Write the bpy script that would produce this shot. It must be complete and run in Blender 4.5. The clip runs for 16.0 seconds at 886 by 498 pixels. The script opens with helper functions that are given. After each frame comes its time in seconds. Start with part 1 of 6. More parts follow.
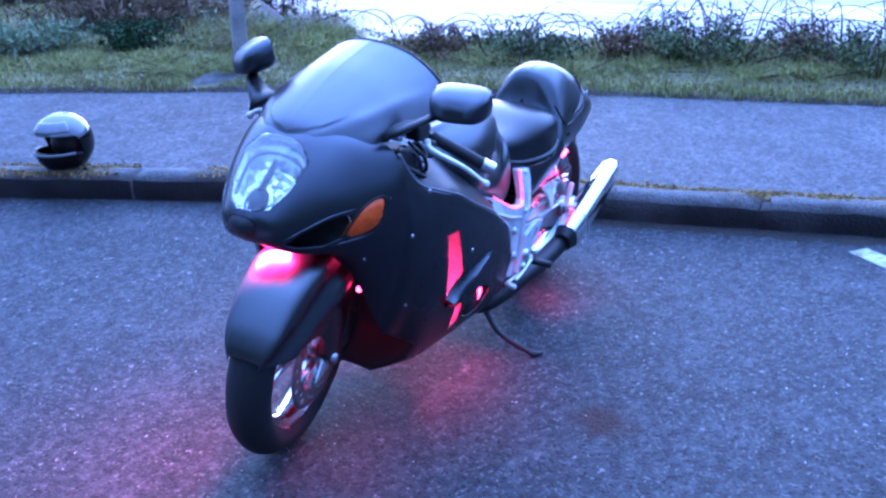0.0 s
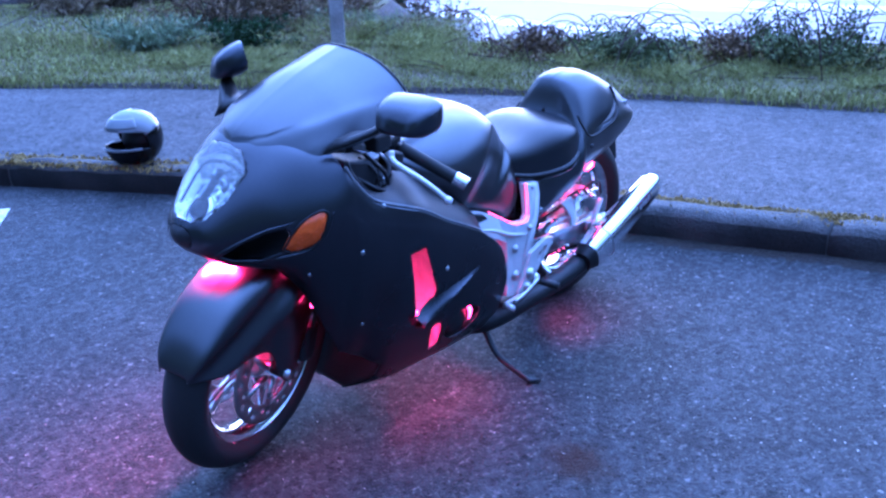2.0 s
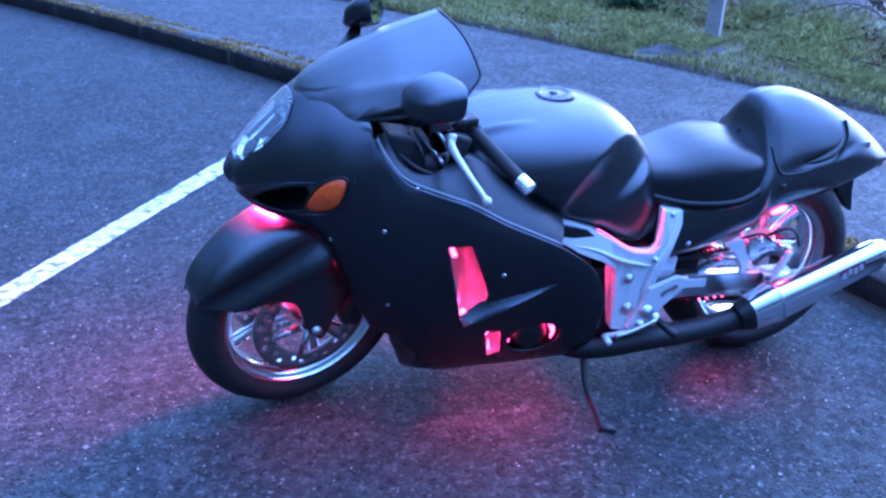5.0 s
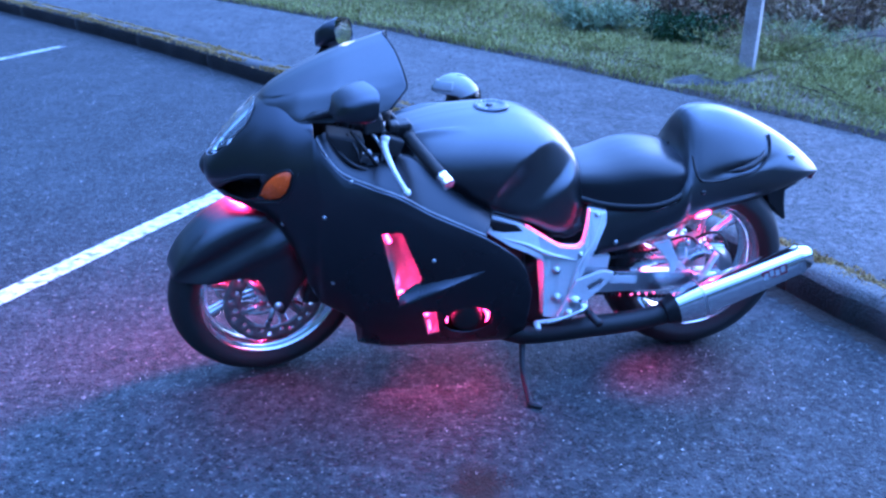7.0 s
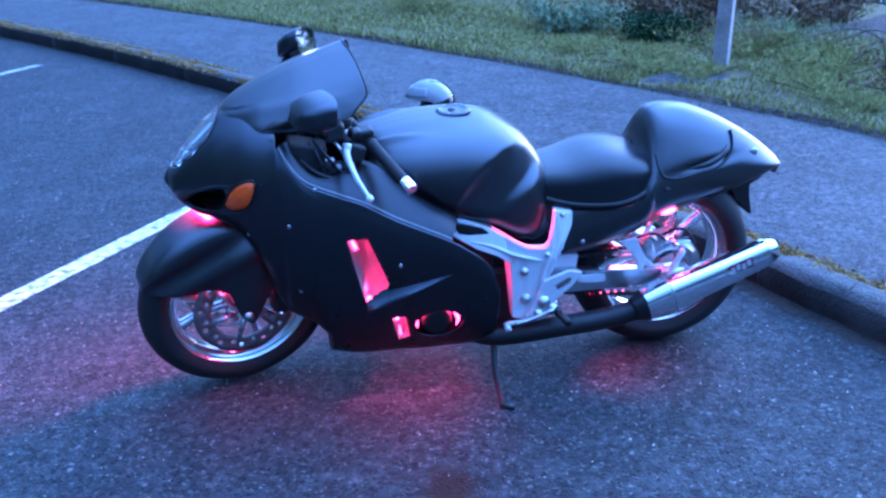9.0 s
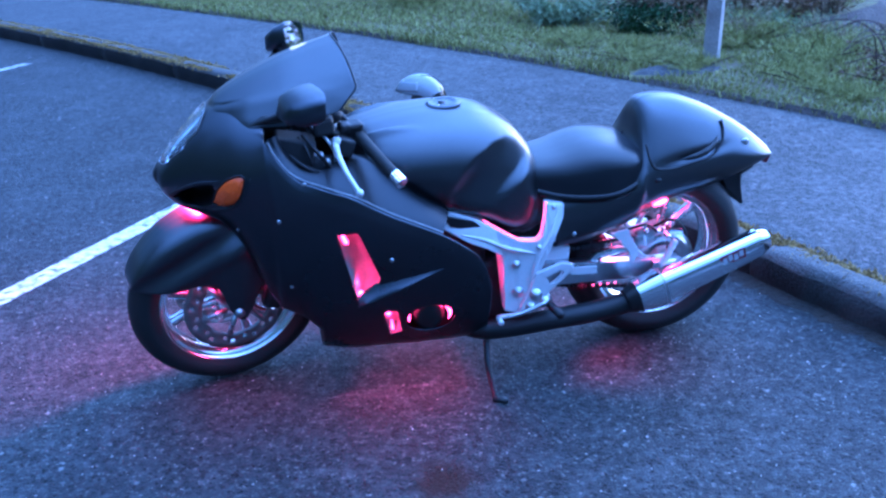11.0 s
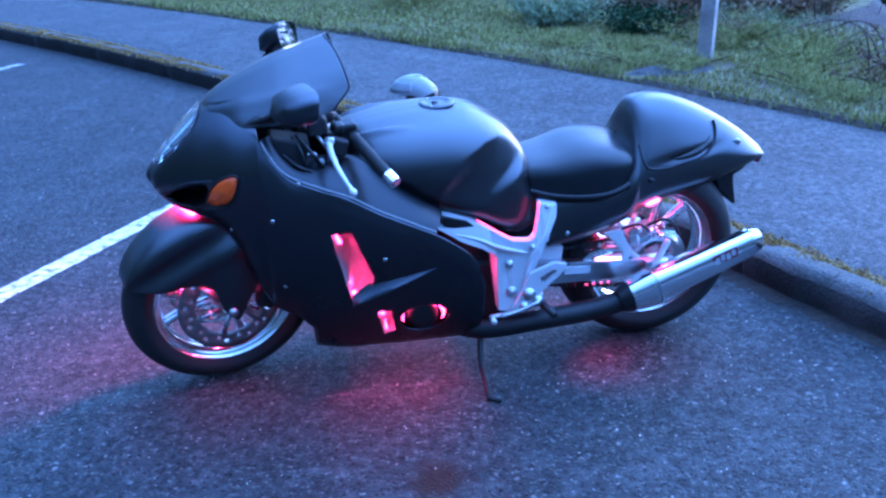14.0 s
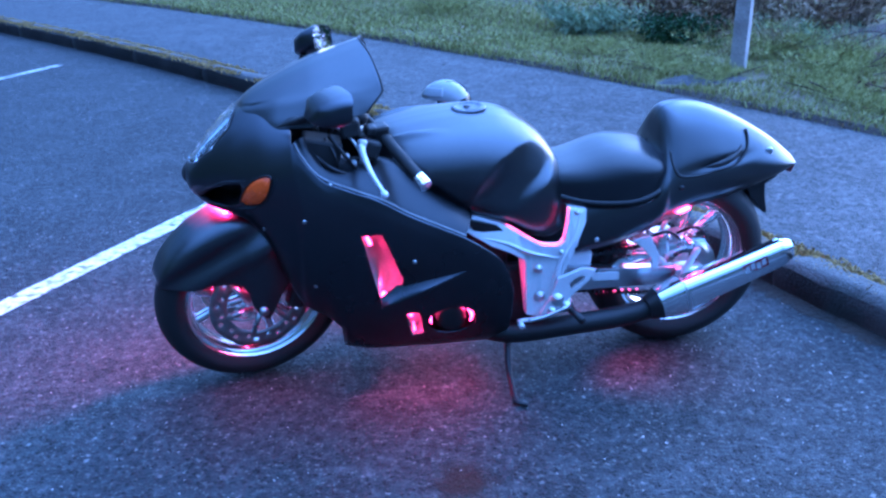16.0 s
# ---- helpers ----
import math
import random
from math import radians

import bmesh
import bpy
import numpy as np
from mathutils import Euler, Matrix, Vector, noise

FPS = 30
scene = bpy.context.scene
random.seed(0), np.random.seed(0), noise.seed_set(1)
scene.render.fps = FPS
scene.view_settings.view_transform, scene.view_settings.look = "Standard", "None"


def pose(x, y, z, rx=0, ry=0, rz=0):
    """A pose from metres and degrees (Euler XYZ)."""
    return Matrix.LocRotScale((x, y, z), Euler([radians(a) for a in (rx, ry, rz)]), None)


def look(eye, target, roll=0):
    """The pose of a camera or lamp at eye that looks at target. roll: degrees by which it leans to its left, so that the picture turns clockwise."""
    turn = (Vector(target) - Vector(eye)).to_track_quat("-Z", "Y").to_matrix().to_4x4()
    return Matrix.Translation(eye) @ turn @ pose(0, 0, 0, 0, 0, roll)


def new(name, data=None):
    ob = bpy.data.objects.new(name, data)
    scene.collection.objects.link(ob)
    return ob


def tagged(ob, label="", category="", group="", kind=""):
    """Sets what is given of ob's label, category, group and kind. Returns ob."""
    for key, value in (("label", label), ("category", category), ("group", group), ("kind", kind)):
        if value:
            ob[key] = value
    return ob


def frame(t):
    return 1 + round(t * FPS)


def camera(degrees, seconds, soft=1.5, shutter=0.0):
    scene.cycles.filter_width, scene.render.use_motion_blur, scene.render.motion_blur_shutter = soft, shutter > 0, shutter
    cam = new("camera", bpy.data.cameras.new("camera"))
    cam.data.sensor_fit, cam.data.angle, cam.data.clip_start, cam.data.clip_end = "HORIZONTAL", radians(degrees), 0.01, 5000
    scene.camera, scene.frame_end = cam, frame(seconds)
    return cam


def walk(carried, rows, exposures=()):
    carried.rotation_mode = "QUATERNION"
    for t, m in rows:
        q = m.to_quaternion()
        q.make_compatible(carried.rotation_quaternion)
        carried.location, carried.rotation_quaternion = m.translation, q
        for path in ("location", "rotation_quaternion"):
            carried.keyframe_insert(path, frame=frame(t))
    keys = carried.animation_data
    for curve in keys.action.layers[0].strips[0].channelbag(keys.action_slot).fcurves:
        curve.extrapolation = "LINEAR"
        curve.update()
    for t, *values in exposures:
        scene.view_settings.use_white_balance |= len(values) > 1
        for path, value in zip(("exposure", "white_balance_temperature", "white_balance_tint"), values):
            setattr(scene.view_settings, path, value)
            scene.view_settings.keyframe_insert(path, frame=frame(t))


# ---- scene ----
cam = camera(51.5, 16.0, soft=2.6)
PATH = [
    (0, (-2.323, -1.553, 1.47), (-0.772, -0.543, 0.713), -0.9),
    (0.5, (-2.286, -1.6, 1.463), (-0.776, -0.513, 0.729), -3.1),
    (1, (-2.163, -1.764, 1.461), (-0.765, -0.543, 0.718), -2.3),
    (1.5, (-2.047, -1.874, 1.451), (-0.707, -0.602, 0.685), -2.4),
    (2, (-1.901, -1.852, 1.455), (-0.554, -0.58, 0.701), -2.1),
    (2.5, (-1.754, -1.89, 1.442), (-0.588, -0.466, 0.659), -2.5),
    (3, (-1.588, -2.029, 1.448), (-0.616, -0.474, 0.649), 0.1),
    (3.5, (-1.459, -2.041, 1.445), (-0.504, -0.48, 0.636), -1.5),
    (4, (-1.326, -2.001, 1.44), (-0.405, -0.423, 0.627), -1.5),
    (4.5, (-1.123, -2.071, 1.453), (-0.389, -0.399, 0.636), 0.4),
    (4.7, (-1.061, -2.106, 1.456), (-0.416, -0.408, 0.619), 1.3),
    (6.8, (-0.697, -2.611, 1.482), (-0.36, -0.799, 0.706), 2.6),
    (7, (-0.661, -2.621, 1.494), (-0.313, -0.808, 0.724), 1.2),
    (7.5, (-0.631, -2.628, 1.5), (-0.296, -0.806, 0.745), -0.5),
    (8, (-0.623, -2.643, 1.499), (-0.256, -0.83, 0.738), -0.3),
    (8.5, (-0.607, -2.648, 1.499), (-0.236, -0.833, 0.746), -0.5),
    (9, (-0.593, -2.652, 1.495), (-0.227, -0.837, 0.738), -0.5),
    (11.3, (-0.584, -2.644, 1.485), (-0.205, -0.836, 0.719), -1.0),
    (11.5, (-0.585, -2.649, 1.486), (-0.208, -0.84, 0.721), -0.9),
    (12, (-0.584, -2.651, 1.485), (-0.205, -0.84, 0.725), -0.9),
    (12.5, (-0.585, -2.659, 1.488), (-0.206, -0.85, 0.724), -0.9),
    (13, (-0.582, -2.66, 1.491), (-0.199, -0.853, 0.725), -0.9),
    (13.5, (-0.584, -2.661, 1.487), (-0.199, -0.853, 0.725), -0.8),
    (14, (-0.581, -2.653, 1.485), (-0.192, -0.846, 0.72), -0.9),
    (14.5, (-0.58, -2.65, 1.484), (-0.194, -0.843, 0.719), -0.8),
    (15, (-0.581, -2.653, 1.487), (-0.203, -0.846, 0.716), -0.8),
    (15.5, (-0.581, -2.658, 1.487), (-0.217, -0.846, 0.723), -0.9),
    (16, (-0.591, -2.671, 1.481), (-0.259, -0.847, 0.731), -0.5),
]
walk(cam, [(t, look(e, g, r)) for t, e, g, r in PATH], exposures=[(0, 0.76, 4020, 28), (1.5, 0.7, 4000, 27), (3, 0.56, 3960, 26), (4.5, 0.6, 3940, 24), (7, 0.7, 3800, 20), (9, 0.56, 3760, 17), (16, 0.54, 3760, 16)])

# ---- world and light ----
world = bpy.data.worlds.new("dusk_sky")
scene.world = world
world.use_nodes = True
wn, wl = world.node_tree.nodes, world.node_tree.links
sky = wn.new("ShaderNodeTexSky")
sky.sky_type = "NISHITA"
sky.sun_disc = False
sky.sun_elevation = radians(9)
sky.sun_rotation = radians(55)
sky.air_density, sky.dust_density, sky.ozone_density = 1.0, 4.0, 1.5
wn["Background"].inputs["Strength"].default_value = 0.1
# a veil of cloud, brighter overhead than at the horizon, over the clear evening sky
tc = wn.new("ShaderNodeTexCoord")
sep = wn.new("ShaderNodeSeparateXYZ")
wl.new(tc.outputs["Generated"], sep.inputs[0])
rise = wn.new("ShaderNodeMapRange")
rise.inputs["To Min"].default_value, rise.inputs["To Max"].default_value = 0.25, 8.0
high = wn.new("ShaderNodeMath")
high.operation = "POWER"
wl.new(sep.outputs["Z"], high.inputs[0])
high.inputs[1].default_value = 2.0
high.use_clamp = True
wl.new(high.outputs[0], rise.inputs["Value"])
# and brighter again over the sea, where the sun has gone down
west = wn.new("ShaderNodeVectorMath")
west.operation = "DOT_PRODUCT"
wl.new(tc.outputs["Generated"], west.inputs[0])
west.inputs[1].default_value = Vector((0.85, 0.35, 0.55)).normalized()
fade = wn.new("ShaderNodeMapRange")
fade.interpolation_type = "SMOOTHSTEP"
fade.inputs["From Min"].default_value, fade.inputs["From Max"].default_value = 0.1, 1.0
fade.inputs["To Max"].default_value = 10.5
wl.new(west.outputs["Value"], fade.inputs["Value"])
total = wn.new("ShaderNodeMath")
total.operation = "ADD"
wl.new(rise.outputs[0], total.inputs[0])
wl.new(fade.outputs[0], total.inputs[1])
cloud = wn.new("ShaderNodeVectorMath")
cloud.operation = "SCALE"
cloud.inputs[0].default_value = (1.4, 1.71, 2.36)
wl.new(total.outputs[0], cloud.inputs["Scale"])
both = wn.new("ShaderNodeVectorMath")
both.operation = "ADD"
wl.new(sky.outputs["Color"], both.inputs[0])
wl.new(cloud.outputs[0], both.inputs[1])
wl.new(both.outputs[0], wn["Background"].inputs["Color"])

sun_data = bpy.data.lights.new("sun", "SUN")
sun_data.energy, sun_data.angle, sun_data.color = 1.1, radians(60), (1.0, 0.86, 0.72)
sun = new("sun", sun_data)
sun.matrix_world = look((6.5, 4.5, 3.4), (0, 0, 0.3))


# ---- material helpers ----
def material(name, color, rough=0.6, metal=0.0, spread=0.25, scale=8.0, fine=120.0, bump=0.1, depth=0.002,
             second=None, second_scale=1.5, second_amount=0.5, coat=0.0, spec=0.5, rough_spread=0.1, ior=1.5):
    """A surface with variation at two scales: fine grain and broad stains."""
    m = bpy.data.materials.new(name)
    m.use_nodes = True
    n, l = m.node_tree.nodes, m.node_tree.links
    b = n["Principled BSDF"]
    b.inputs["Metallic"].default_value = metal
    b.inputs["Coat Weight"].default_value = coat
    b.inputs["Coat Roughness"].default_value = 0.3 if rough > 0.3 else 0.12
    b.inputs["Specular IOR Level"].default_value = spec
    b.inputs["IOR"].default_value = ior
    tc = n.new("ShaderNodeTexCoord")
    broad, grain = n.new("ShaderNodeTexNoise"), n.new("ShaderNodeTexNoise")
    broad.inputs["Scale"].default_value, broad.inputs["Detail"].default_value = scale, 6
    grain.inputs["Scale"].default_value, grain.inputs["Detail"].default_value = fine, 4
    l.new(tc.outputs["Object"], broad.inputs["Vector"])
    l.new(tc.outputs["Object"], grain.inputs["Vector"])
    add = n.new("ShaderNodeMath")
    add.operation = "ADD"
    l.new(broad.outputs["Fac"], add.inputs[0])
    l.new(grain.outputs["Fac"], add.inputs[1])
    ramp = n.new("ShaderNodeMapRange")
    ramp.inputs["From Min"].default_value, ramp.inputs["From Max"].default_value = 0.7, 1.3
    ramp.inputs["To Min"].default_value, ramp.inputs["To Max"].default_value = 1 - spread, 1 + spread
    l.new(add.outputs[0], ramp.inputs["Value"])
    mul = n.new("ShaderNodeVectorMath")
    mul.operation = "SCALE"
    mul.inputs[0].default_value = color
    l.new(ramp.outputs[0], mul.inputs["Scale"])
    out = mul.outputs[0]
    if second:
        patch = n.new("ShaderNodeTexNoise")
        patch.inputs["Scale"].default_value, patch.inputs["Detail"].default_value = second_scale, 8
        l.new(tc.outputs["Object"], patch.inputs["Vector"])
        pr = n.new("ShaderNodeMapRange")
        pr.inputs["From Min"].default_value, pr.inputs["From Max"].default_value = 0.48, 0.66
        pr.inputs["To Max"].default_value = second_amount
        l.new(patch.outputs["Fac"], pr.inputs["Value"])
        mix = n.new("ShaderNodeMix")
        mix.data_type = "RGBA"
        l.new(pr.outputs[0], mix.inputs["Factor"])
        l.new(out, mix.inputs["A"])
        mix.inputs["B"].default_value = (*second, 1)
        out = mix.outputs["Result"]
    l.new(out, b.inputs["Base Color"])
    rr = n.new("ShaderNodeMapRange")
    rr.inputs["To Min"].default_value, rr.inputs["To Max"].default_value = max(0.02, rough - rough_spread), min(1, rough + rough_spread)
    l.new(broad.outputs["Fac"], rr.inputs["Value"])
    l.new(rr.outputs[0], b.inputs["Roughness"])
    if bump:
        bp = n.new("ShaderNodeBump")
        bp.inputs["Strength"].default_value, bp.inputs["Distance"].default_value = bump, depth
        l.new(grain.outputs["Fac"], bp.inputs["Height"])
        l.new(bp.outputs["Normal"], b.inputs["Normal"])
    return m


def glow(name, color, strength):
    m = bpy.data.materials.new(name)
    m.use_nodes = True
    b = m.node_tree.nodes["Principled BSDF"]
    b.inputs["Base Color"].default_value = (0.8, 0.8, 0.8, 1)
    b.inputs["Emission Color"].default_value = (*color, 1)
    b.inputs["Emission Strength"].default_value = strength
    return m


def glass(name, color=(1, 1, 1), rough=0.02, weight=1.0):
    m = bpy.data.materials.new(name)
    m.use_nodes = True
    b = m.node_tree.nodes["Principled BSDF"]
    b.inputs["Base Color"].default_value = (*color, 1)
    b.inputs["Roughness"].default_value = rough
    b.inputs["Transmission Weight"].default_value = weight
    b.inputs["IOR"].default_value = 1.45
    return m


def asphalt(name, color, stone, chips, stain=None, cracks=0.0):
    """Worn asphalt: dark binder, pale stone chips of two sizes, broad wear and an oil stain."""
    m = bpy.data.materials.new(name)
    m.use_nodes = True
    n, l = m.node_tree.nodes, m.node_tree.links
    b = n["Principled BSDF"]
    geo = n.new("ShaderNodeNewGeometry")
    pos = geo.outputs["Position"]

    def noise_tex(scale, detail=5):
        t = n.new("ShaderNodeTexNoise")
        t.inputs["Scale"].default_value, t.inputs["Detail"].default_value = scale, detail
        l.new(pos, t.inputs["Vector"])
        return t.outputs["Fac"]

    def ramp(v, a, c, lo=0.0, hi=1.0):
        r = n.new("ShaderNodeMapRange")
        for k, x in (("From Min", a), ("From Max", c), ("To Min", lo), ("To Max", hi)):
            r.inputs[k].default_value = x
        l.new(v, r.inputs["Value"])
        return r.outputs[0]

    def mixed(f, a, bcol):
        x = n.new("ShaderNodeMix")
        x.data_type = "RGBA"
        l.new(f, x.inputs["Factor"])
        if isinstance(a, tuple):
            x.inputs["A"].default_value = (*a, 1)
        else:
            l.new(a, x.inputs["A"])
        x.inputs["B"].default_value = (*bcol, 1)
        return x.outputs["Result"]

    def prod(a, c):
        x = n.new("ShaderNodeMath")
        x.operation = "MULTIPLY"
        l.new(a, x.inputs[0])
        l.new(c, x.inputs[1])
        return x.outputs[0]

    # chips of irregular outline: the cells are looked up at wandering places
    wander = n.new("ShaderNodeTexNoise")
    wander.inputs["Scale"].default_value = chips * 0.7
    l.new(pos, wander.inputs["Vector"])
    shift = n.new("ShaderNodeVectorMath")
    shift.operation = "MULTIPLY_ADD"
    l.new(wander.outputs["Color"], shift.inputs[0])
    shift.inputs[1].default_value = (2.2 / chips,) * 3
    l.new(pos, shift.inputs[2])

    def cells(scale):
        v = n.new("ShaderNodeTexVoronoi")
        v.inputs["Scale"].default_value = scale
        l.new(shift.outputs[0], v.inputs["Vector"])
        c = n.new("ShaderNodeSeparateColor")
        l.new(v.outputs["Color"], c.inputs[0])
        return v.outputs["Distance"], c.outputs

    fine_d, fine_c = cells(chips)
    big_d, big_c = cells(chips * 0.38)
    grain, wide, mottle = noise_tex(chips * 2.5), noise_tex(1.1, 8), noise_tex(11, 6)
    c = mixed(ramp(grain, 0.35, 0.7), tuple(x * 0.3 for x in color), tuple(x * 1.7 for x in color))
    c = mixed(ramp(wide, 0.42, 0.66, 0, 0.6), c, tuple(x * 0.5 for x in color))
    c = mixed(ramp(noise_tex(3.2, 7), 0.5, 0.68, 0, 0.5), c, tuple(x * 1.7 for x in color))
    c = mixed(ramp(mottle, 0.5, 0.75, 0, 0.55), c, tuple(x * 1.9 for x in color))
    c = mixed(ramp(mottle, 0.48, 0.28, 0, 0.6), c, tuple(x * 0.4 for x in color))
    c = mixed(prod(ramp(fine_c[0], 0.55, 1.0, 0, 0.9), ramp(fine_d, 0.6, 0.3)), c, tuple(x * 0.5 for x in stone))
    c = mixed(prod(ramp(fine_c[1], 0.55, 0.9, 0, 0.95), ramp(fine_d, 0.65, 0.4)), c, tuple(x * 0.12 for x in color))
    c = mixed(prod(ramp(big_c[1], 0.93, 1.0, 0.05, 0.7), prod(ramp(big_c[1], 0.92, 0.93), ramp(big_d, 0.3, 0.24))), c, stone)
    blotch = noise_tex(32, 4)
    c = mixed(ramp(blotch, 0.54, 0.7, 0, 0.55), c, tuple(x * 2.3 for x in color))
    c = mixed(ramp(blotch, 0.46, 0.3, 0, 0.75), c, tuple(x * 0.25 for x in color))
    flake_d, flake_c = cells(chips * 0.55)
    c = mixed(prod(ramp(flake_c[2], 0.84, 1.0, 0, 0.95), ramp(flake_d, 0.5, 0.3)), c, tuple(x * 0.12 for x in color))
    if stain:
        d = n.new("ShaderNodeVectorMath")
        d.operation = "DISTANCE"
        l.new(pos, d.inputs[0])
        d.inputs[1].default_value = stain
        sp = n.new("ShaderNodeMath")
        sp.operation = "MULTIPLY_ADD"
        l.new(noise_tex(14), sp.inputs[0])
        sp.inputs[1].default_value = 0.12
        l.new(d.outputs["Value"], sp.inputs[2])
        c = mixed(ramp(sp.outputs[0], 0.17, 0.1, 0, 0.92), c, (0.024, 0.012, 0.007))
    l.new(c, b.inputs["Base Color"])
    l.new(ramp(grain, 0.3, 0.7, 0.5, 0.9), b.inputs["Roughness"])
    b.inputs["Specular IOR Level"].default_value = 0.2
    h = n.new("ShaderNodeMath")
    h.operation = "ADD"
    l.new(ramp(fine_d, 0.6, 0.1), h.inputs[0])
    l.new(grain, h.inputs[1])
    bp = n.new("ShaderNodeBump")
    bp.inputs["Strength"].default_value, bp.inputs["Distance"].default_value = 0.7, 0.005
    l.new(h.outputs[0], bp.inputs["Height"])
    l.new(bp.outputs["Normal"], b.inputs["Normal"])
    return m


M_ASPHALT = asphalt("parking_asphalt", (0.039, 0.041, 0.042), (0.3, 0.3, 0.28), 95.0, stain=(-0.18, -0.70, 0.0))
M_PATH = asphalt("footpath_asphalt", (0.065, 0.065, 0.064), (0.27, 0.24, 0.23), 80.0)
M_KERB = material("old_concrete", (0.085, 0.08, 0.072), 0.85, spread=0.5, scale=5, fine=90, bump=0.8, depth=0.008,
                  second=(0.022, 0.018, 0.012), second_scale=4, second_amount=0.8)
# kerb front face: algae stains, with its shade put into the colour too
M_KERB_FACE = material("shaded_algae_concrete", (0.011, 0.009, 0.007), 0.9, spread=0.6, scale=6, fine=90, bump=0.8, depth=0.008,
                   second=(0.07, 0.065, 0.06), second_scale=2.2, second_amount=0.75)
# the face further along, stains and shade coloured darker still
M_KERB_FACE_FAR = material("shaded_far_concrete", (0.008, 0.0065, 0.005), 0.9, spread=0.6, scale=6, fine=90, bump=0.8, depth=0.008,
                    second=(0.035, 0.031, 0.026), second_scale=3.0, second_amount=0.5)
M_PAINT = material("worn_white_paint", (0.62, 0.62, 0.6), 0.7, spread=0.25, scale=10, fine=150, bump=0.4, depth=0.003,
                   second=(0.07, 0.07, 0.07), second_scale=24, second_amount=0.9)
M_FADED = material("faded_white_paint", (0.36, 0.36, 0.35), 0.75, spread=0.4, scale=9, fine=150, bump=0.4, depth=0.003,
                   second=(0.06, 0.06, 0.06), second_scale=16, second_amount=0.95)
M_SOIL = material("bluff_soil", (0.045, 0.036, 0.028), 0.95, spread=0.6, scale=1.2, fine=30, bump=0.8, depth=0.03,
                  second=(0.09, 0.075, 0.055), second_scale=2.5, second_amount=0.7)
M_TURF = material("turf_soil", (0.125, 0.115, 0.045), 0.95, spread=0.5, scale=3, fine=60, bump=0.8, depth=0.02,
                  second=(0.07, 0.055, 0.03), second_scale=2.0, second_amount=0.7)
M_EDGE = material("dark_kerb_foot", (0.022, 0.018, 0.012), 0.95, spread=0.6, scale=8, fine=60, bump=0.8, depth=0.02)
M_HILL = material("unseen_hill_dark", (0.03, 0.04, 0.022), 0.95, spread=0.6, scale=0.4, fine=3, bump=0.8, depth=0.3)
M_SAND = material("beach_sand", (0.3, 0.26, 0.24), 0.9, spread=0.3, scale=0.05, fine=1.5, bump=0.0)
M_MATTE = material("satin_black_paint", (0.077, 0.08, 0.09), 0.28, metal=1.0, spread=0.15, scale=3, fine=500, bump=0.03, depth=0.0004, rough_spread=0.05)
# brighter copy of the satin black, for parts that catch more sky
M_MATTE_LIT = material("satin_black_paint_lit", (0.1, 0.103, 0.11), 0.31, metal=1.0, spread=0.15, scale=3, fine=500, bump=0.03, depth=0.0004, rough_spread=0.05)
M_GLOSS = material("gloss_black_plastic", (0.003, 0.003, 0.0035), 0.2, spread=0.2, scale=8, fine=300, bump=0.0, rough_spread=0.04, spec=0.3)
M_SEAT = material("black_vinyl", (0.007, 0.008, 0.01), 0.34, spread=0.2, scale=6, fine=600, bump=0.15, depth=0.0006, ior=1.5)
M_BLACK = material("black_plastic", (0.004, 0.004, 0.0045), 0.5, spread=0.3, scale=10, fine=300, bump=0.1, depth=0.0005)
M_RUBBER = material("tyre_rubber", (0.008, 0.008, 0.008), 0.7, spread=0.3, scale=12, fine=200, bump=0.2, depth=0.001)
M_CHROME = material("chrome", (0.85, 0.86, 0.88), 0.14, metal=1.0, spread=0.04, scale=6, fine=60, bump=0.0, rough_spread=0.04)
M_STEEL = material("machined_steel", (0.55, 0.56, 0.58), 0.3, metal=1.0, spread=0.15, scale=15, fine=250, bump=0.1, depth=0.0006)
M_ALLOY = material("painted_alloy_silver", (0.62, 0.625, 0.64), 0.38, metal=0.15, spread=0.12, scale=8, fine=300, bump=0.05, depth=0.0004)
M_DARK = material("dark_engine_metal", (0.03, 0.03, 0.032), 0.45, metal=0.6, spread=0.4, scale=12, fine=200, bump=0.3, depth=0.001)
M_AMBER = material("amber_lens", (0.62, 0.085, 0.004), 0.25, spread=0.15, scale=40, fine=180, bump=0.2, depth=0.001)
M_REFLECT = material("lamp_reflector", (0.85, 0.88, 0.9), 0.2, metal=1.0, spread=0.1, scale=30, fine=60, bump=0.2, depth=0.003)
M_LENS = glass("clear_lens", (0.96, 0.97, 0.98), 0.03, 0.97)
M_MIRROR = material("mirror_glass", (0.9, 0.9, 0.9), 0.02, metal=1.0, spread=0.01, bump=0.0, rough_spread=0.01)
M_WHITE = material("white_gloss", (0.42, 0.43, 0.45), 0.25, spread=0.08, scale=6, fine=80, bump=0.0, coat=0.4)
M_HELMET = material("pale_gloss_crown", (0.12, 0.125, 0.13), 0.14, spread=0.1, scale=6, fine=80, bump=0.0, coat=0.6)
M_BADGE = material("badge_red", (0.1, 0.012, 0.02), 0.4, spread=0.1, scale=20, fine=100, bump=0.0)
GLOW = (1.0, 0.016, 0.07)
M_LIP = material("pale_edge_lip", (0.16, 0.165, 0.175), 0.3, spread=0.15, scale=10, fine=200, bump=0.0)
M_DISC = material("brake_steel", (0.32, 0.31, 0.3), 0.36, metal=0.9, spread=0.2, scale=20, fine=250, bump=0.1, depth=0.0005)
M_GRIME = material("black_engine_plastic", (0.012, 0.012, 0.013), 0.6, spread=0.4, scale=12, fine=200, bump=0.2, depth=0.001)
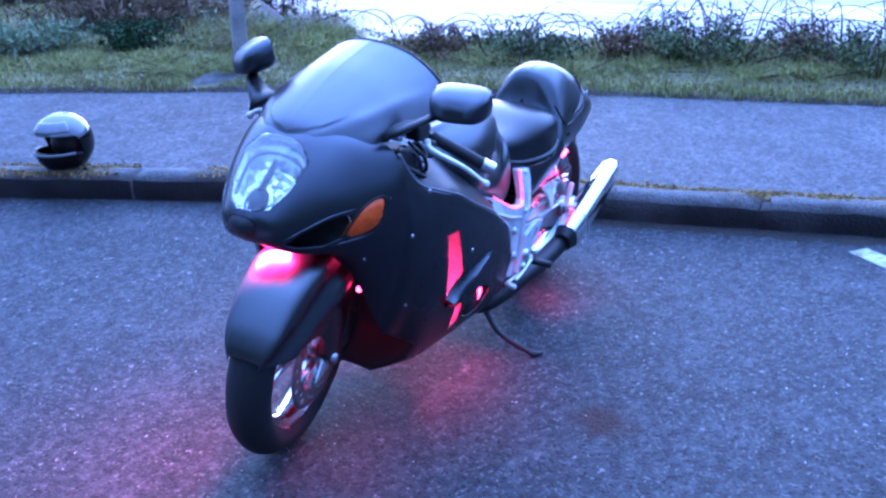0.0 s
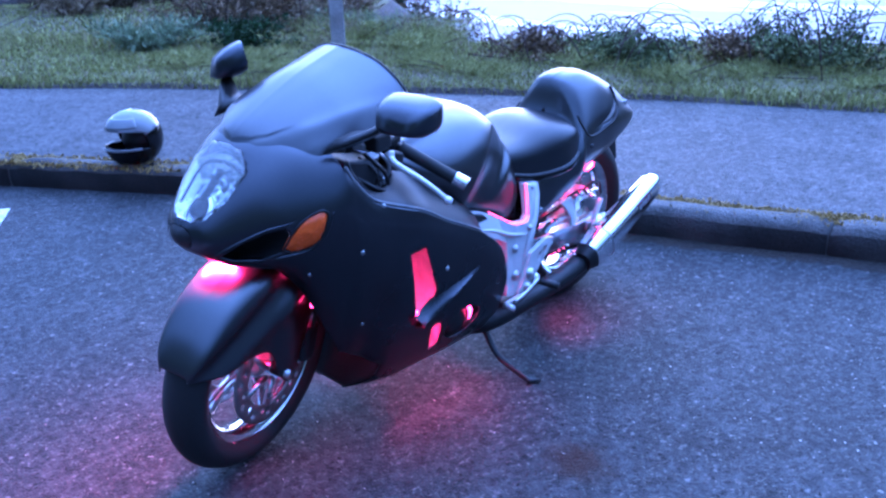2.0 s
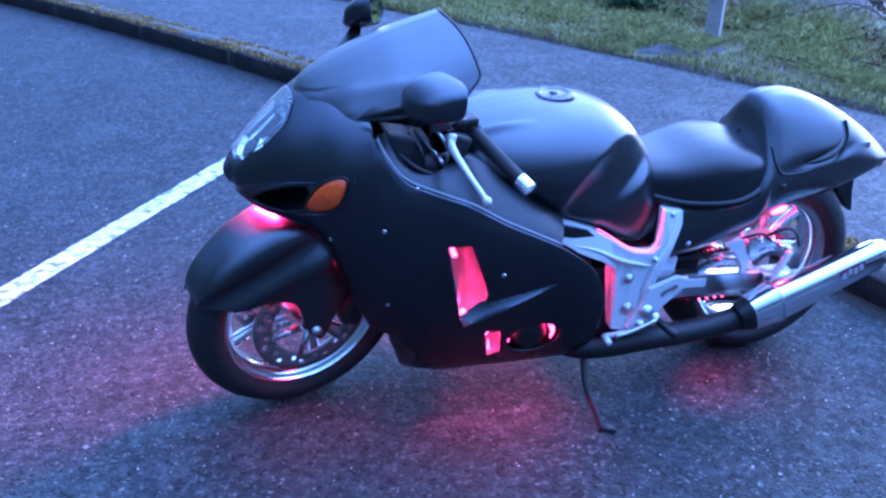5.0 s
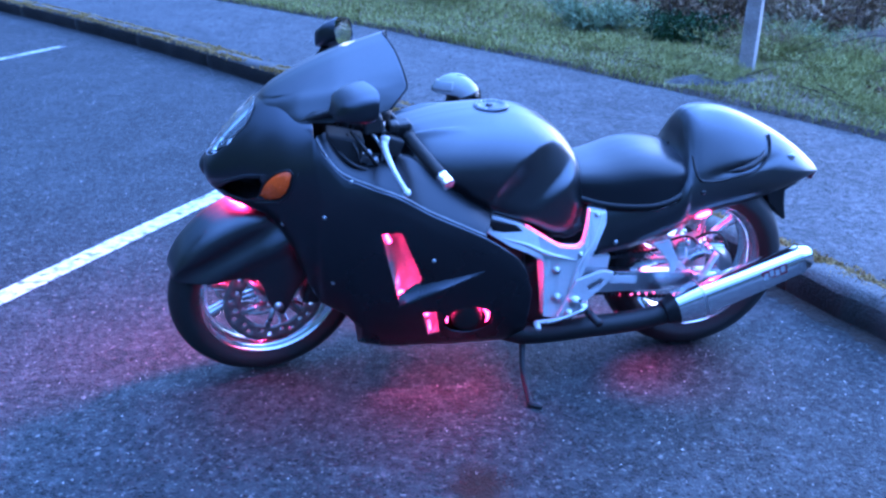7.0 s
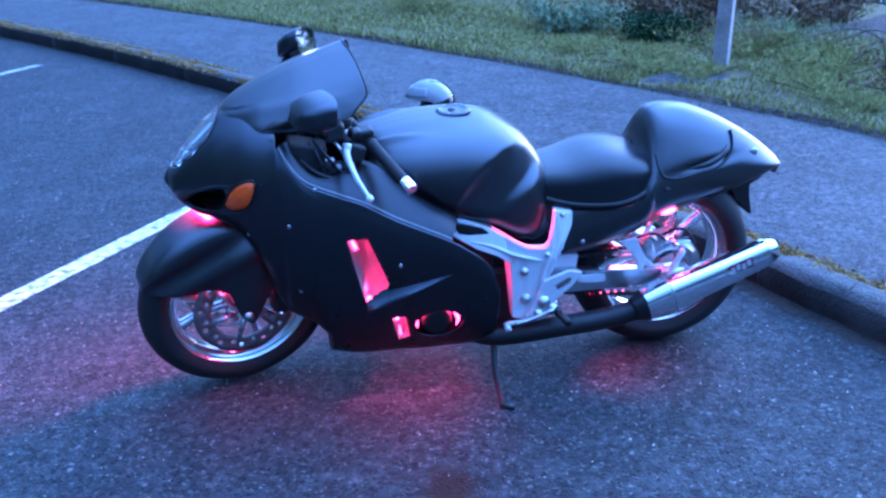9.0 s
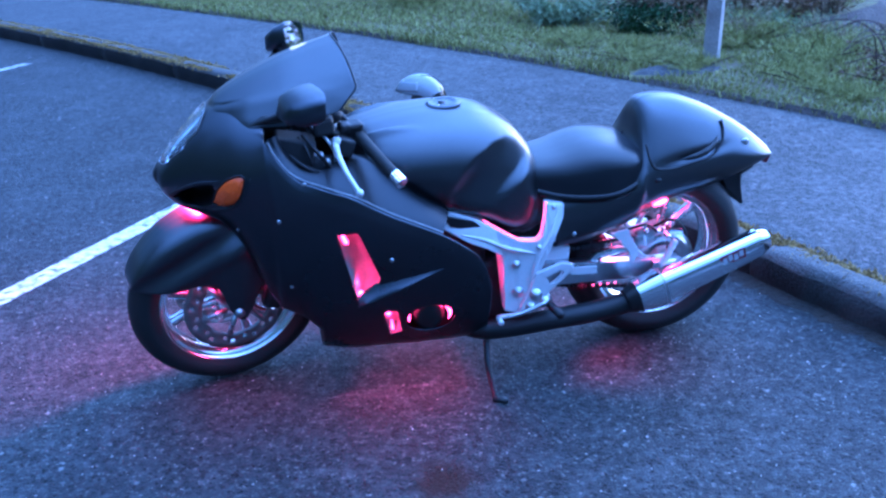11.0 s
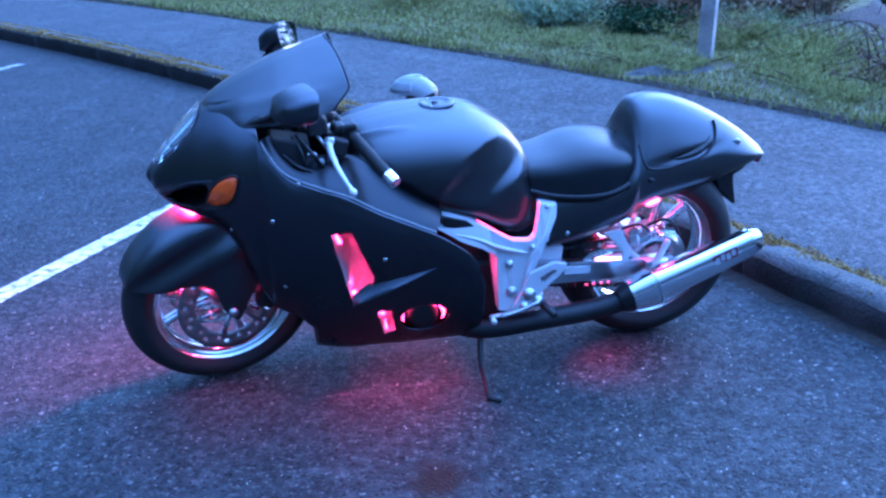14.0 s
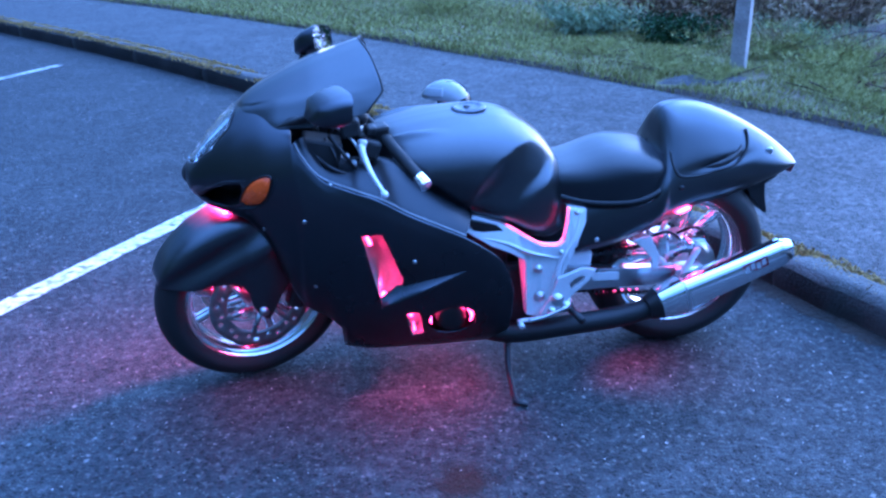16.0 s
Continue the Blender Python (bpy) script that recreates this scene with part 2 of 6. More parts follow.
M_TRIM = material("dark_satin_trim", (0.032, 0.034, 0.038), 0.34, metal=1.0, spread=0.15, scale=3, fine=500, bump=0.03, depth=0.0004, rough_spread=0.05)
M_DUCT = material("grey_duct_plastic", (0.22, 0.22, 0.22), 0.4, spread=0.3, scale=20, fine=200, bump=0.2, depth=0.001)
M_LED = glow("led_lit", GLOW, 22.0)
M_LED_DIM = glow("led_lit_dim", GLOW, 5.0)
M_WOOD = material("weathered_post", (0.34, 0.32, 0.30), 0.85, spread=0.3, scale=4, fine=60, bump=0.5, depth=0.004,
                  second=(0.12, 0.11, 0.1), second_scale=6, second_amount=0.5)
M_SIGN = material("sign_green", (0.02, 0.14, 0.07), 0.4, spread=0.1, scale=5, fine=60, bump=0.0)
M_ROCK = material("pale_boulder", (0.3, 0.28, 0.26), 0.9, spread=0.4, scale=4, fine=40, bump=0.8, depth=0.02)


def leaf_material(name, color, spread=0.5):
    m = bpy.data.materials.new(name)
    m.use_nodes = True
    n, l = m.node_tree.nodes, m.node_tree.links
    b = n["Principled BSDF"]
    b.inputs["Roughness"].default_value = 0.7
    b.inputs["Specular IOR Level"].default_value = 0.12
    geo = n.new("ShaderNodeNewGeometry")
    r = n.new("ShaderNodeMapRange")
    r.inputs["To Min"].default_value, r.inputs["To Max"].default_value = 1 - spread, 1 + spread
    l.new(geo.outputs["Random Per Island"], r.inputs["Value"])
    s = n.new("ShaderNodeVectorMath")
    s.operation = "SCALE"
    s.inputs[0].default_value = color
    l.new(r.outputs[0], s.inputs["Scale"])
    l.new(s.outputs[0], b.inputs["Base Color"])
    return m


M_GRASS = leaf_material("grass_blades", (0.27, 0.27, 0.085))
M_STRAW = leaf_material("dry_grass", (0.26, 0.21, 0.13))
M_PALE = leaf_material("silvery_leaves", (0.2, 0.24, 0.13))
M_DEEP = leaf_material("dark_leaves", (0.03, 0.055, 0.018))
M_BRAMBLE = leaf_material("bramble_leaves", (0.14, 0.1, 0.055), 0.7)
M_THORN = leaf_material("bramble_green_leaves", (0.11, 0.13, 0.05), 0.6)
M_STEM = leaf_material("bramble_stems", (0.06, 0.042, 0.036), 0.4)


# ---- mesh helpers ----
def finish(name, bm, mats, smooth=True):
    bmesh.ops.recalc_face_normals(bm, faces=bm.faces)
    me = bpy.data.meshes.new(name)
    bm.to_mesh(me)
    bm.free()
    for m in mats if isinstance(mats, (list, tuple)) else [mats]:
        me.materials.append(m)
    if smooth:
        me.polygons.foreach_set("use_smooth", [True] * len(me.polygons))
    return new(name, me)


def part(name, bm, mats, parent, label="", smooth=True, thick=0.0, bevel=0.0):
    ob = finish(name, bm, mats, smooth)
    ob.parent = parent
    if thick:
        md = ob.modifiers.new("shell", "SOLIDIFY")
        md.thickness, md.offset = thick, -1
    if bevel:
        md = ob.modifiers.new("edges", "BEVEL")
        md.width, md.segments, md.limit_method = bevel, 2, "ANGLE"
    if label:
        tagged(ob, label)
    return ob


def thing(name, label, category, group="", kind="", at=None):
    e = new(name)
    e.empty_display_size = 0.1
    if at is not None:
        e.matrix_world = at
    return tagged(e, label, category, group, kind)


def sharp(ob, angle=35):
    """Keeps creases above the angle crisp under smooth shading."""
    me = ob.data
    bm = bmesh.new()
    bm.from_mesh(me)
    for e in bm.edges:
        if len(e.link_faces) == 2 and e.calc_face_angle(0) > radians(angle):
            e.smooth = False
    bm.to_mesh(me)
    bm.free()
    return ob


def spline(pts, count):
    """Catmull-Rom points along a row of control points, even in the control index."""
    p = np.array(pts, float)
    q = np.vstack([2 * p[0] - p[1], p, 2 * p[-1] - p[-2]])
    out = []
    for s in np.linspace(0, len(p) - 1, count):
        i = min(int(s), len(p) - 2)
        f = s - i
        a, b, c, d = q[i:i + 4]
        out.append(0.5 * (2 * b + (c - a) * f + (2 * a - 5 * b + 4 * c - d) * f * f + (3 * b - a - 3 * c + d) * f ** 3))
    return np.array(out)


def loft_grid(sections, nu, nv):
    rows = [spline(s, nv) for s in sections]
    cols = np.array(rows)
    return np.stack([spline(cols[:, j], nu) for j in range(nv)], axis=1)


def grid_mesh(bm, g, close=False):
    vs = [[bm.verts.new(p) for p in row] for row in g]
    nu, nv = len(vs), len(vs[0])
    for i in range(nu - 1):
        for j in range(nv if close else nv - 1):
            k = (j + 1) % nv
            bm.faces.new((vs[i][j], vs[i + 1][j], vs[i + 1][k], vs[i][k]))
    return vs


def mirrored(bm):
    """Adds the other half, across the centre plane y = 0."""
    geom = bm.verts[:] + bm.edges[:] + bm.faces[:]
    made = bmesh.ops.duplicate(bm, geom=geom)["geom"]
    vs = [v for v in made if isinstance(v, bmesh.types.BMVert)]
    for v in vs:
        v.co.y = -v.co.y
    bmesh.ops.reverse_faces(bm, faces=[f for f in made if isinstance(f, bmesh.types.BMFace)])
    bmesh.ops.remove_doubles(bm, verts=bm.verts, dist=0.0006)


def inside(poly, a, b):
    n, r = len(poly), True
    s = sum(poly[i][0] * poly[(i + 1) % n][1] - poly[(i + 1) % n][0] * poly[i][1] for i in range(n))
    for i in range(n):
        (x0, y0), (x1, y1) = poly[i], poly[(i + 1) % n]
        if ((x1 - x0) * (b - y0) - (y1 - y0) * (a - x0)) * s < 0:
            r = False
    return r


def cut_hole(bm, poly, across, test):
    """Cuts a convex opening through a skin, straight along the axis across (1 or 2)."""
    other = 2 if across == 1 else 1
    lo = [min(p[k] for p in poly) - 0.03 for k in (0, 1)]
    hi = [max(p[k] for p in poly) + 0.03 for k in (0, 1)]

    def near():
        return [f for f in bm.faces if test(f.calc_center_median()) and any(lo[0] < v.co.x < hi[0] and lo[1] < v.co[other] < hi[1] for v in f.verts)]
    for i in range(len(poly)):
        (x0, y0), (x1, y1) = poly[i], poly[(i + 1) % len(poly)]
        fs = near()
        geom = list({e for f in fs for e in (*f.verts, *f.edges)}) + fs
        co, no = [0, 0, 0], [0, 0, 0]
        co[0], co[other] = x0, y0
        no[0], no[other] = y1 - y0, x0 - x1
        bmesh.ops.bisect_plane(bm, geom=geom, dist=1e-5, plane_co=co, plane_no=Vector(no).normalized())
    gone = [f for f in near() if inside(poly, f.calc_center_median().x, f.calc_center_median()[other])]
    bmesh.ops.delete(bm, geom=gone, context="FACES")


def tube(bm, pts, radius, sides=12, count=0, cap=True):
    """A round bar along points; radius a number or one for each point."""
    p = spline(pts, count or len(pts) * 6) if len(pts) > 2 else np.array(pts, float)
    rad = np.interp(np.linspace(0, 1, len(p)), np.linspace(0, 1, len(radius)), radius) if isinstance(radius, (list, tuple)) else [radius] * len(p)
    up, rings = None, []
    for i in range(len(p)):
        t = Vector(p[min(i + 1, len(p) - 1)] - p[max(i - 1, 0)]).normalized()
        if up is None:
            up = Vector((0, 0, 1)) if abs(t.z) < 0.9 else Vector((1, 0, 0))
        a = t.cross(up).normalized()
        up = a.cross(t).normalized()
        rings.append([bm.verts.new(Vector(p[i]) + (a * math.cos(k * 2 * math.pi / sides) + up * math.sin(k * 2 * math.pi / sides)) * rad[i]) for k in range(sides)])
    for i in range(len(rings) - 1):
        for k in range(sides):
            bm.faces.new((rings[i][k], rings[i][(k + 1) % sides], rings[i + 1][(k + 1) % sides], rings[i + 1][k]))
    if cap:
        bm.faces.new(rings[0])
        bm.faces.new(rings[-1])
    return bm


def plate(poly, v0, v1):
    """A flat outline in the side view (x, z), between two sideways places."""
    bm = bmesh.new()
    a = [bm.verts.new((x, v0, z)) for x, z in poly]
    b = [bm.verts.new((x, v1, z)) for x, z in poly]
    bm.faces.new(a)
    bm.faces.new(b)
    for i in range(len(poly)):
        k = (i + 1) % len(poly)
        bm.faces.new((a[i], a[k], b[k], b[i]))
    bmesh.ops.triangulate(bm, faces=[f for f in bm.faces if len(f.verts) > 4])
    return bm


def spun(profile, steps=48, closed=False, at=(0, 0, 0)):
    """A profile of (radius, sideways) turned about the sideways axis through at."""
    bm = bmesh.new()
    rings = []
    for i in range(steps):
        a = 2 * math.pi * i / steps
        rings.append([bm.verts.new((at[0] + r * math.sin(a), at[1] + y, at[2] + r * math.cos(a))) for r, y in profile])
    n = len(profile)
    for i in range(steps):
        k = (i + 1) % steps
        for j in range(n if closed else n - 1):
            m = (j + 1) % n
            bm.faces.new((rings[i][j], rings[k][j], rings[k][m], rings[i][m]))
    return bm


def box_mesh(bm, size, m):
    bmesh.ops.create_cube(bm, size=1.0, matrix=m @ Matrix.Diagonal((*size, 1)))
    return bm


def ball(bm, r, m, u=16, v=10):
    bmesh.ops.create_uvsphere(bm, u_segments=u, v_segments=v, radius=r, matrix=m)
    return bm


def moved(bm, m):
    bmesh.ops.transform(bm, matrix=m, verts=bm.verts)
    return bm


# ---- the place: lot, kerb, footpath, verge, bluff, beach, sea ----
def kerb_x(y):
    """The kerb's face, which bends away to the far side."""
    c = min(max(y, -2.0), 9.0)
    near = min(1, max(0, (0.9 - y) / 1.4))
    x = 1.388 - 0.4048 * c - 0.0261 * c * c - 0.085 * near * near * (3 - 2 * near)
    return x + (y - c) * (-0.4048 - 0.0522 * c)


def lawn_width(y):
    """How far the grass reaches out beyond its usual edge; it widens to a lawn further along."""
    f = min(1, max(0, (y - 4.6) / 3.4))
    return 5.5 * f * f * (3 - 2 * f)


def spread(d, y):
    return d if d <= 2.6 else d + lawn_width(y) * min(1, (d - 2.6) / 2.4)


def strip(name, offsets, heights, ys, mats, pick=None, rough=0.0, label="", category="ground"):
    bm = bmesh.new()
    rows = []
    for y in ys:
        row = []
        for d, z in zip(offsets, heights):
            h = z
            if rough and abs(d) < 30:
                h += rough * noise.noise((kerb_x(y) * 1.3 + d * 1.3, y * 1.3, 0))
            row.append(bm.verts.new((kerb_x(y) + (spread(d, y) if name == "ground" else d), y, h)))
        rows.append(row)
    for i in range(len(ys) - 1):
        for j in range(len(offsets) - 1):
            f = bm.faces.new((rows[i][j], rows[i][j + 1], rows[i + 1][j + 1], rows[i + 1][j]))
            if pick:
                f.material_index = pick(offsets[j])
    return tagged(finish(name, bm, mats), label, category, kind="structure")


YS = [-4000, -900, -250, -80, -30, -15, -9] + [round(-6 + 0.5 * i, 2) for i in range(37)] + [13.5, 16, 20, 28, 45, 90, 250, 900, 4000]
strip("ground", [-4000, -600, -90, -20, -3, 0.05, 0.1, 2.15, 2.2, 2.6, 3.2, 3.8, 4.4, 5.0, 5.7, 6.6, 8, 11, 16, 24, 40, 70, 95, 130, 400, 4000],
      [-0.06, -0.06, -0.06, -0.06, -0.06, -0.06, 0.04, 0.08, 0.14, 0.155, 0.165, 0.15, 0.10, -0.05, -0.5, -1.3, -2.6, -5, -8.5, -12, -13.2, -13.9, -14.6, -16, -22, -40],
      YS, [M_SOIL, M_TURF, M_SAND], lambda d: 2 if d > 20 else (0 if 2.1 < d < 2.19 else (1 if 2.0 < d < 4.9 else 0)), 0.03,
      "grassy bluff top falling to a pale beach", "ground")
strip("parking_lot", [-4000, -600, -90, -20, -8, -4, -2, -1, -0.5, 0.04], [0] * 10, YS, M_ASPHALT, None, 0, "worn dark asphalt with pale stone chips", "road")
strip("pavement", [0.10, 0.3, 0.8, 1.4, 2.0, 2.17], [0.118, 0.122, 0.124, 0.124, 0.122, 0.112], YS, M_PATH, None, 0.004,
      "grey asphalt footpath behind the kerb", "pavement")


def sea_material():
    m = bpy.data.materials.new("sea_and_surf")
    m.use_nodes = True
    n, l = m.node_tree.nodes, m.node_tree.links
    b = n["Principled BSDF"]
    geo = n.new("ShaderNodeNewGeometry")
    mp = n.new("ShaderNodeMapping")
    mp.inputs["Rotation"].default_value = (0, 0, radians(-27))
    mp.inputs["Scale"].default_value = (0.11, 0.018, 1)
    l.new(geo.outputs["Position"], mp.inputs["Vector"])
    t = n.new("ShaderNodeTexNoise")
    t.inputs["Scale"].default_value, t.inputs["Detail"].default_value, t.inputs["Roughness"].default_value = 1.0, 7, 0.6
    l.new(mp.outputs[0], t.inputs["Vector"])
    r = n.new("ShaderNodeMapRange")
    r.inputs["From Min"].default_value, r.inputs["From Max"].default_value = 0.5, 0.56
    l.new(t.outputs["Fac"], r.inputs["Value"])
    mix = n.new("ShaderNodeMix")
    mix.data_type = "RGBA"
    mix.inputs["A"].default_value = (0.22, 0.2, 0.21, 1)
    mix.inputs["B"].default_value = (0.62, 0.57, 0.56, 1)
    l.new(r.outputs[0], mix.inputs["Factor"])
    l.new(mix.outputs["Result"], b.inputs["Base Color"])
    b.inputs["Roughness"].default_value = 0.6
    return m


M_SEA = sea_material()
strip("water", [72, 84, 110, 150, 400, 4000], [-14.0] * 6, YS, M_SEA, None, 0, "grey sea with white surf along the beach", "water")

# kerb of old concrete blocks, each its own piece
kerb = thing("kerb", "rough old concrete kerb with dark stains and moss", "kerb", kind="structure")


def kerb_block(y0, y1, seed):
    rnd = random.Random(seed)
    bm = bmesh.new()
    prof = [(0.012, -0.03), (0.0, 0.05), (0.004, 0.1), (0.018, 0.125), (0.05, 0.136), (0.1, 0.138), (0.135, 0.13), (0.14, -0.03)]
    n = max(3, int((y1 - y0) / 0.07))
    rows = []
    for i in range(n + 1):
        y = y0 + (y1 - y0) * i / n
        end = 0.008 if i in (0, n) else 0.0
        rows.append([bm.verts.new((kerb_x(y) + d + (end if d < 0.07 else -end) + 0.012 * noise.noise((y * 6, d * 30, seed)) + 0.006 * noise.noise((y * 19, d * 40, seed + 3)), y,
                                   z - end + 0.010 * noise.noise((y * 5, d * 20, seed + 9)) + 0.004 * noise.noise((y * 17, d * 40, seed + 5)) + (0.004 * rnd.random() if z > 0 else 0))) for d, z in prof])
    for i in range(n):
        for j in range(len(prof) - 1):
            # front quads take the stained concrete that also carries the shade
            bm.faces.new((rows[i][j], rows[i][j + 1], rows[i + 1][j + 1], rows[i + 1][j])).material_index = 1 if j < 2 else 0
    bm.faces.new(rows[0])
    bm.faces.new(rows[-1])
    return bm


ky, ks = -7.0, 0
while ky < 14:
    ln = (0.88, 0.95, 0.9)[ks % 3]
    part("kerb_stone", kerb_block(ky + 0.004, ky + ln - 0.004, ks), [M_KERB, M_KERB_FACE if ky < 1.0 else M_KERB_FACE_FAR], kerb)
    ky, ks = ky + ln, ks + 1
for y0, y1, m in ((-80, -7.0, 0), (14.0, 80, 1)):
    part("kerb_run", kerb_block(y0, y1, 50 + m), [M_KERB, M_KERB_FACE], kerb)


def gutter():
    """A dark strip along the foot of the kerb, with a ragged edge."""
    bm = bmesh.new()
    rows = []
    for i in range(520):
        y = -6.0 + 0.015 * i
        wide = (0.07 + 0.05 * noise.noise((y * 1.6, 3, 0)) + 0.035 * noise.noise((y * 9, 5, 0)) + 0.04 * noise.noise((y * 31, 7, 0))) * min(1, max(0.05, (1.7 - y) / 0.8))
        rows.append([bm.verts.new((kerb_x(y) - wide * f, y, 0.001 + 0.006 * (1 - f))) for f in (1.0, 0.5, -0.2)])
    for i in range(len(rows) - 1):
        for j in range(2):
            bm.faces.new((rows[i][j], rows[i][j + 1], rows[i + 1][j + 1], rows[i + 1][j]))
    return tagged(finish("gutter", bm, M_EDGE), "dark ragged strip along the foot of the kerb", "gutter", kind="structure")


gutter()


def painted_line(tip, length, half=0.05, paint=None):
    """A painted bay line that runs from its tip into the lot, with worn ragged edges."""
    bm = bmesh.new()
    d, s = Vector((-0.57, -0.82, 0)).normalized(), Vector((0.82, -0.57, 0)).normalized()
    n = int(length / 0.05)
    rows = []
    for i in range(n + 1):
        c = Vector(tip) + d * (length * i / n)
        w0, w1 = half + 0.006 * noise.noise((i * 0.9, tip[0], 3)), half + 0.006 * noise.noise((i * 0.9, tip[0], 7))
        rows.append((bm.verts.new(c - s * w0), bm.verts.new(c + s * w1)))
    for i in range(n):
        bm.faces.new((rows[i][0], rows[i][1], rows[i + 1][1], rows[i + 1][0]))
    ob = finish("parking_line", bm, paint or M_PAINT)
    return tagged(ob, "worn white painted parking bay line on asphalt", "road marking", "parking bay lines", "structure")


painted_line((-0.27, 2.68, 0.004), 4.9)
painted_line((-2.40, 5.78, 0.004), 4.9, 0.04, M_FADED)
painted_line((1.55, -1.08, 0.004), 4.9, 0.05, M_FADED)


def scatter(name, spots, sizes, m, label, category, seed):
    """Loose crumbs: squashed eight-sided stones lying about at random."""
    r = random.Random(seed)
    vs, fs = [], []
    for x, y, z in spots:
        a, q = r.uniform(0, 6.283), r.uniform(*sizes)
        c, n = math.cos(a), math.sin(a)
        w, h = q * r.uniform(0.5, 0.9), q * r.uniform(0.25, 0.55)
        i = len(vs)
        for dx, dy, dz in ((q, 0, 0.2), (0, w, 0.3), (-q * r.uniform(0.6, 1), 0, 0.1), (0, -w, 0.25), (q * 0.2, 0, 1.0)):
            vs.append((x + c * dx - n * dy, y + n * dx + c * dy, z + h * dz))
        fs += [(i, i + 1, i + 4), (i + 1, i + 2, i + 4), (i + 2, i + 3, i + 4), (i + 3, i, i + 4), (i, i + 3, i + 2, i + 1)]
    me = bpy.data.meshes.new(name)
    me.from_pydata(vs, [], fs)
    me.materials.append(m)
    return tagged(new(name, me), label, category, kind="stuff")


def crumb_material(name, color, spread):
    m = bpy.data.materials.new(name)
    m.use_nodes = True
    n, l = m.node_tree.nodes, m.node_tree.links
    geo, r, v = n.new("ShaderNodeNewGeometry"), n.new("ShaderNodeMapRange"), n.new("ShaderNodeVectorMath")
    r.inputs["To Min"].default_value, r.inputs["To Max"].default_value = 1 - spread, 1 + spread
    l.new(geo.outputs["Random Per Island"], r.inputs["Value"])
    v.operation = "SCALE"
    v.inputs[0].default_value = color
    l.new(r.outputs[0], v.inputs["Scale"])
    l.new(v.outputs[0], n["Principled BSDF"].inputs["Base Color"])
    n["Principled BSDF"].inputs["Roughness"].default_value = 0.75
    return m


grit_rnd = random.Random(31)
grit, pits, litter = [], [], []
while len(grit) < 5200:
    x, y = grit_rnd.uniform(-4, 2.2), grit_rnd.uniform(-3.2, 6.5)
    if x < kerb_x(y) - 0.02 and noise.noise((x * 0.8, y * 0.8, 3)) + 0.3 * noise.noise((x * 4, y * 4, 1)) > grit_rnd.uniform(-0.7, 0.5):
        (grit if grit_rnd.random() < 0.75 else pits).append((x, y, 0.0005))
while len(litter) < 2600:
    y = grit_rnd.uniform(-3.2, 7)
    d = 0.16 + 2.0 * grit_rnd.random()
    if noise.noise((d * 1.2, y * 1.1, 6)) > grit_rnd.uniform(-0.5, 0.5):
        litter.append((kerb_x(y) + d, y, 0.1225))
scatter("loose_grit", grit, (0.0022, 0.0052), crumb_material("pale_grit", (0.33, 0.32, 0.3), 0.6), "scattered pale stone chips on the asphalt", "grit", 3)
scatter("loose_grit", pits, (0.004, 0.010), crumb_material("dark_grit", (0.008, 0.008, 0.008), 0.5), "dark tarry crumbs on the asphalt", "grit", 4)
scatter("litter", litter, (0.004, 0.013), crumb_material("leaf_litter", (0.03, 0.026, 0.02), 0.8), "small dark leaf litter on the footpath", "leaf litter", 5)


# unseen hill behind the lot, added to darken reflections and block low sky
def unseen_hill():
    bm = bmesh.new()
    n, rows = 90, []
    for i in range(n):
        a = radians(150 + 215 * i / (n - 1))
        row = []
        for j in range(14):
            s = j / 13
            r = 18 + 14 * s + 2.5 * noise.noise((i * 0.35, j * 0.4, 2))
            h = (18 if i < 28 else max(8, 18 - 1.2 * (i - 28))) * (s ** 0.7) * (1 + 0.25 * noise.noise((i * 0.22, j * 0.3, 8))) + (1.6 * noise.noise((i * 0.9, j * 1.1, 5)) if j else 0)
            row.append(bm.verts.new((r * math.cos(a), r * math.sin(a), h * (1 if 0 < i < n - 1 else 0.3) - 0.1)))
        rows.append(row)
    for i in range(n - 1):
        for j in range(13):
            bm.faces.new((rows[i][j], rows[i + 1][j], rows[i + 1][j + 1], rows[i][j + 1]))
    return tagged(finish("unseen_hill", bm, M_HILL), "unseen dark hill added behind the lot to darken reflections", "hill", kind="structure")


unseen_hill()

STEER_DEG = 16
AXLE_X = -0.705
BAR_X, BAR_Y, BAR_Z = -0.26, 0.345, 0.752
HELMET_TURN = 5
# ---- the motorcycle, built upright: x to its tail, y to its right, z up ----
LEAN = 3.5
bike = thing("motorcycle", "satin black sport motorcycle with pink underglow on its kickstand", "motorcycle", at=pose(0, 0.012, 0, LEAN, 0, 0))


def halves(bm, rows, nu, nv):
    """Fills a half skin from sections (x, then pairs of half width and height)."""
    secs = [[(r[0] + (r[17] if len(r) > 17 else 0), -r[1 + 2 * k], r[2 + 2 * k]) for k in range(8)] for r in rows]
    g = loft_grid(secs, nu, nv)
    g[:, :, 1] = np.minimum(g[:, :, 1], 0)
    grid_mesh(bm, g)
    return g


SKIN = []


def side_v(x, z):
    """How far out the left flank stands at a place of the side view."""
    best = min(SKIN, key=lambda p: (p[0] - x) ** 2 + (p[2] - z) ** 2)
    near = sorted(SKIN, key=lambda p: (p[0] - x) ** 2 + (p[2] - z) ** 2)[:4]
    w = [1 / (1e-5 + (p[0] - x) ** 2 + (p[2] - z) ** 2) for p in near]
    return sum(a * p[1] for a, p in zip(w, near)) / sum(w) if best else 0


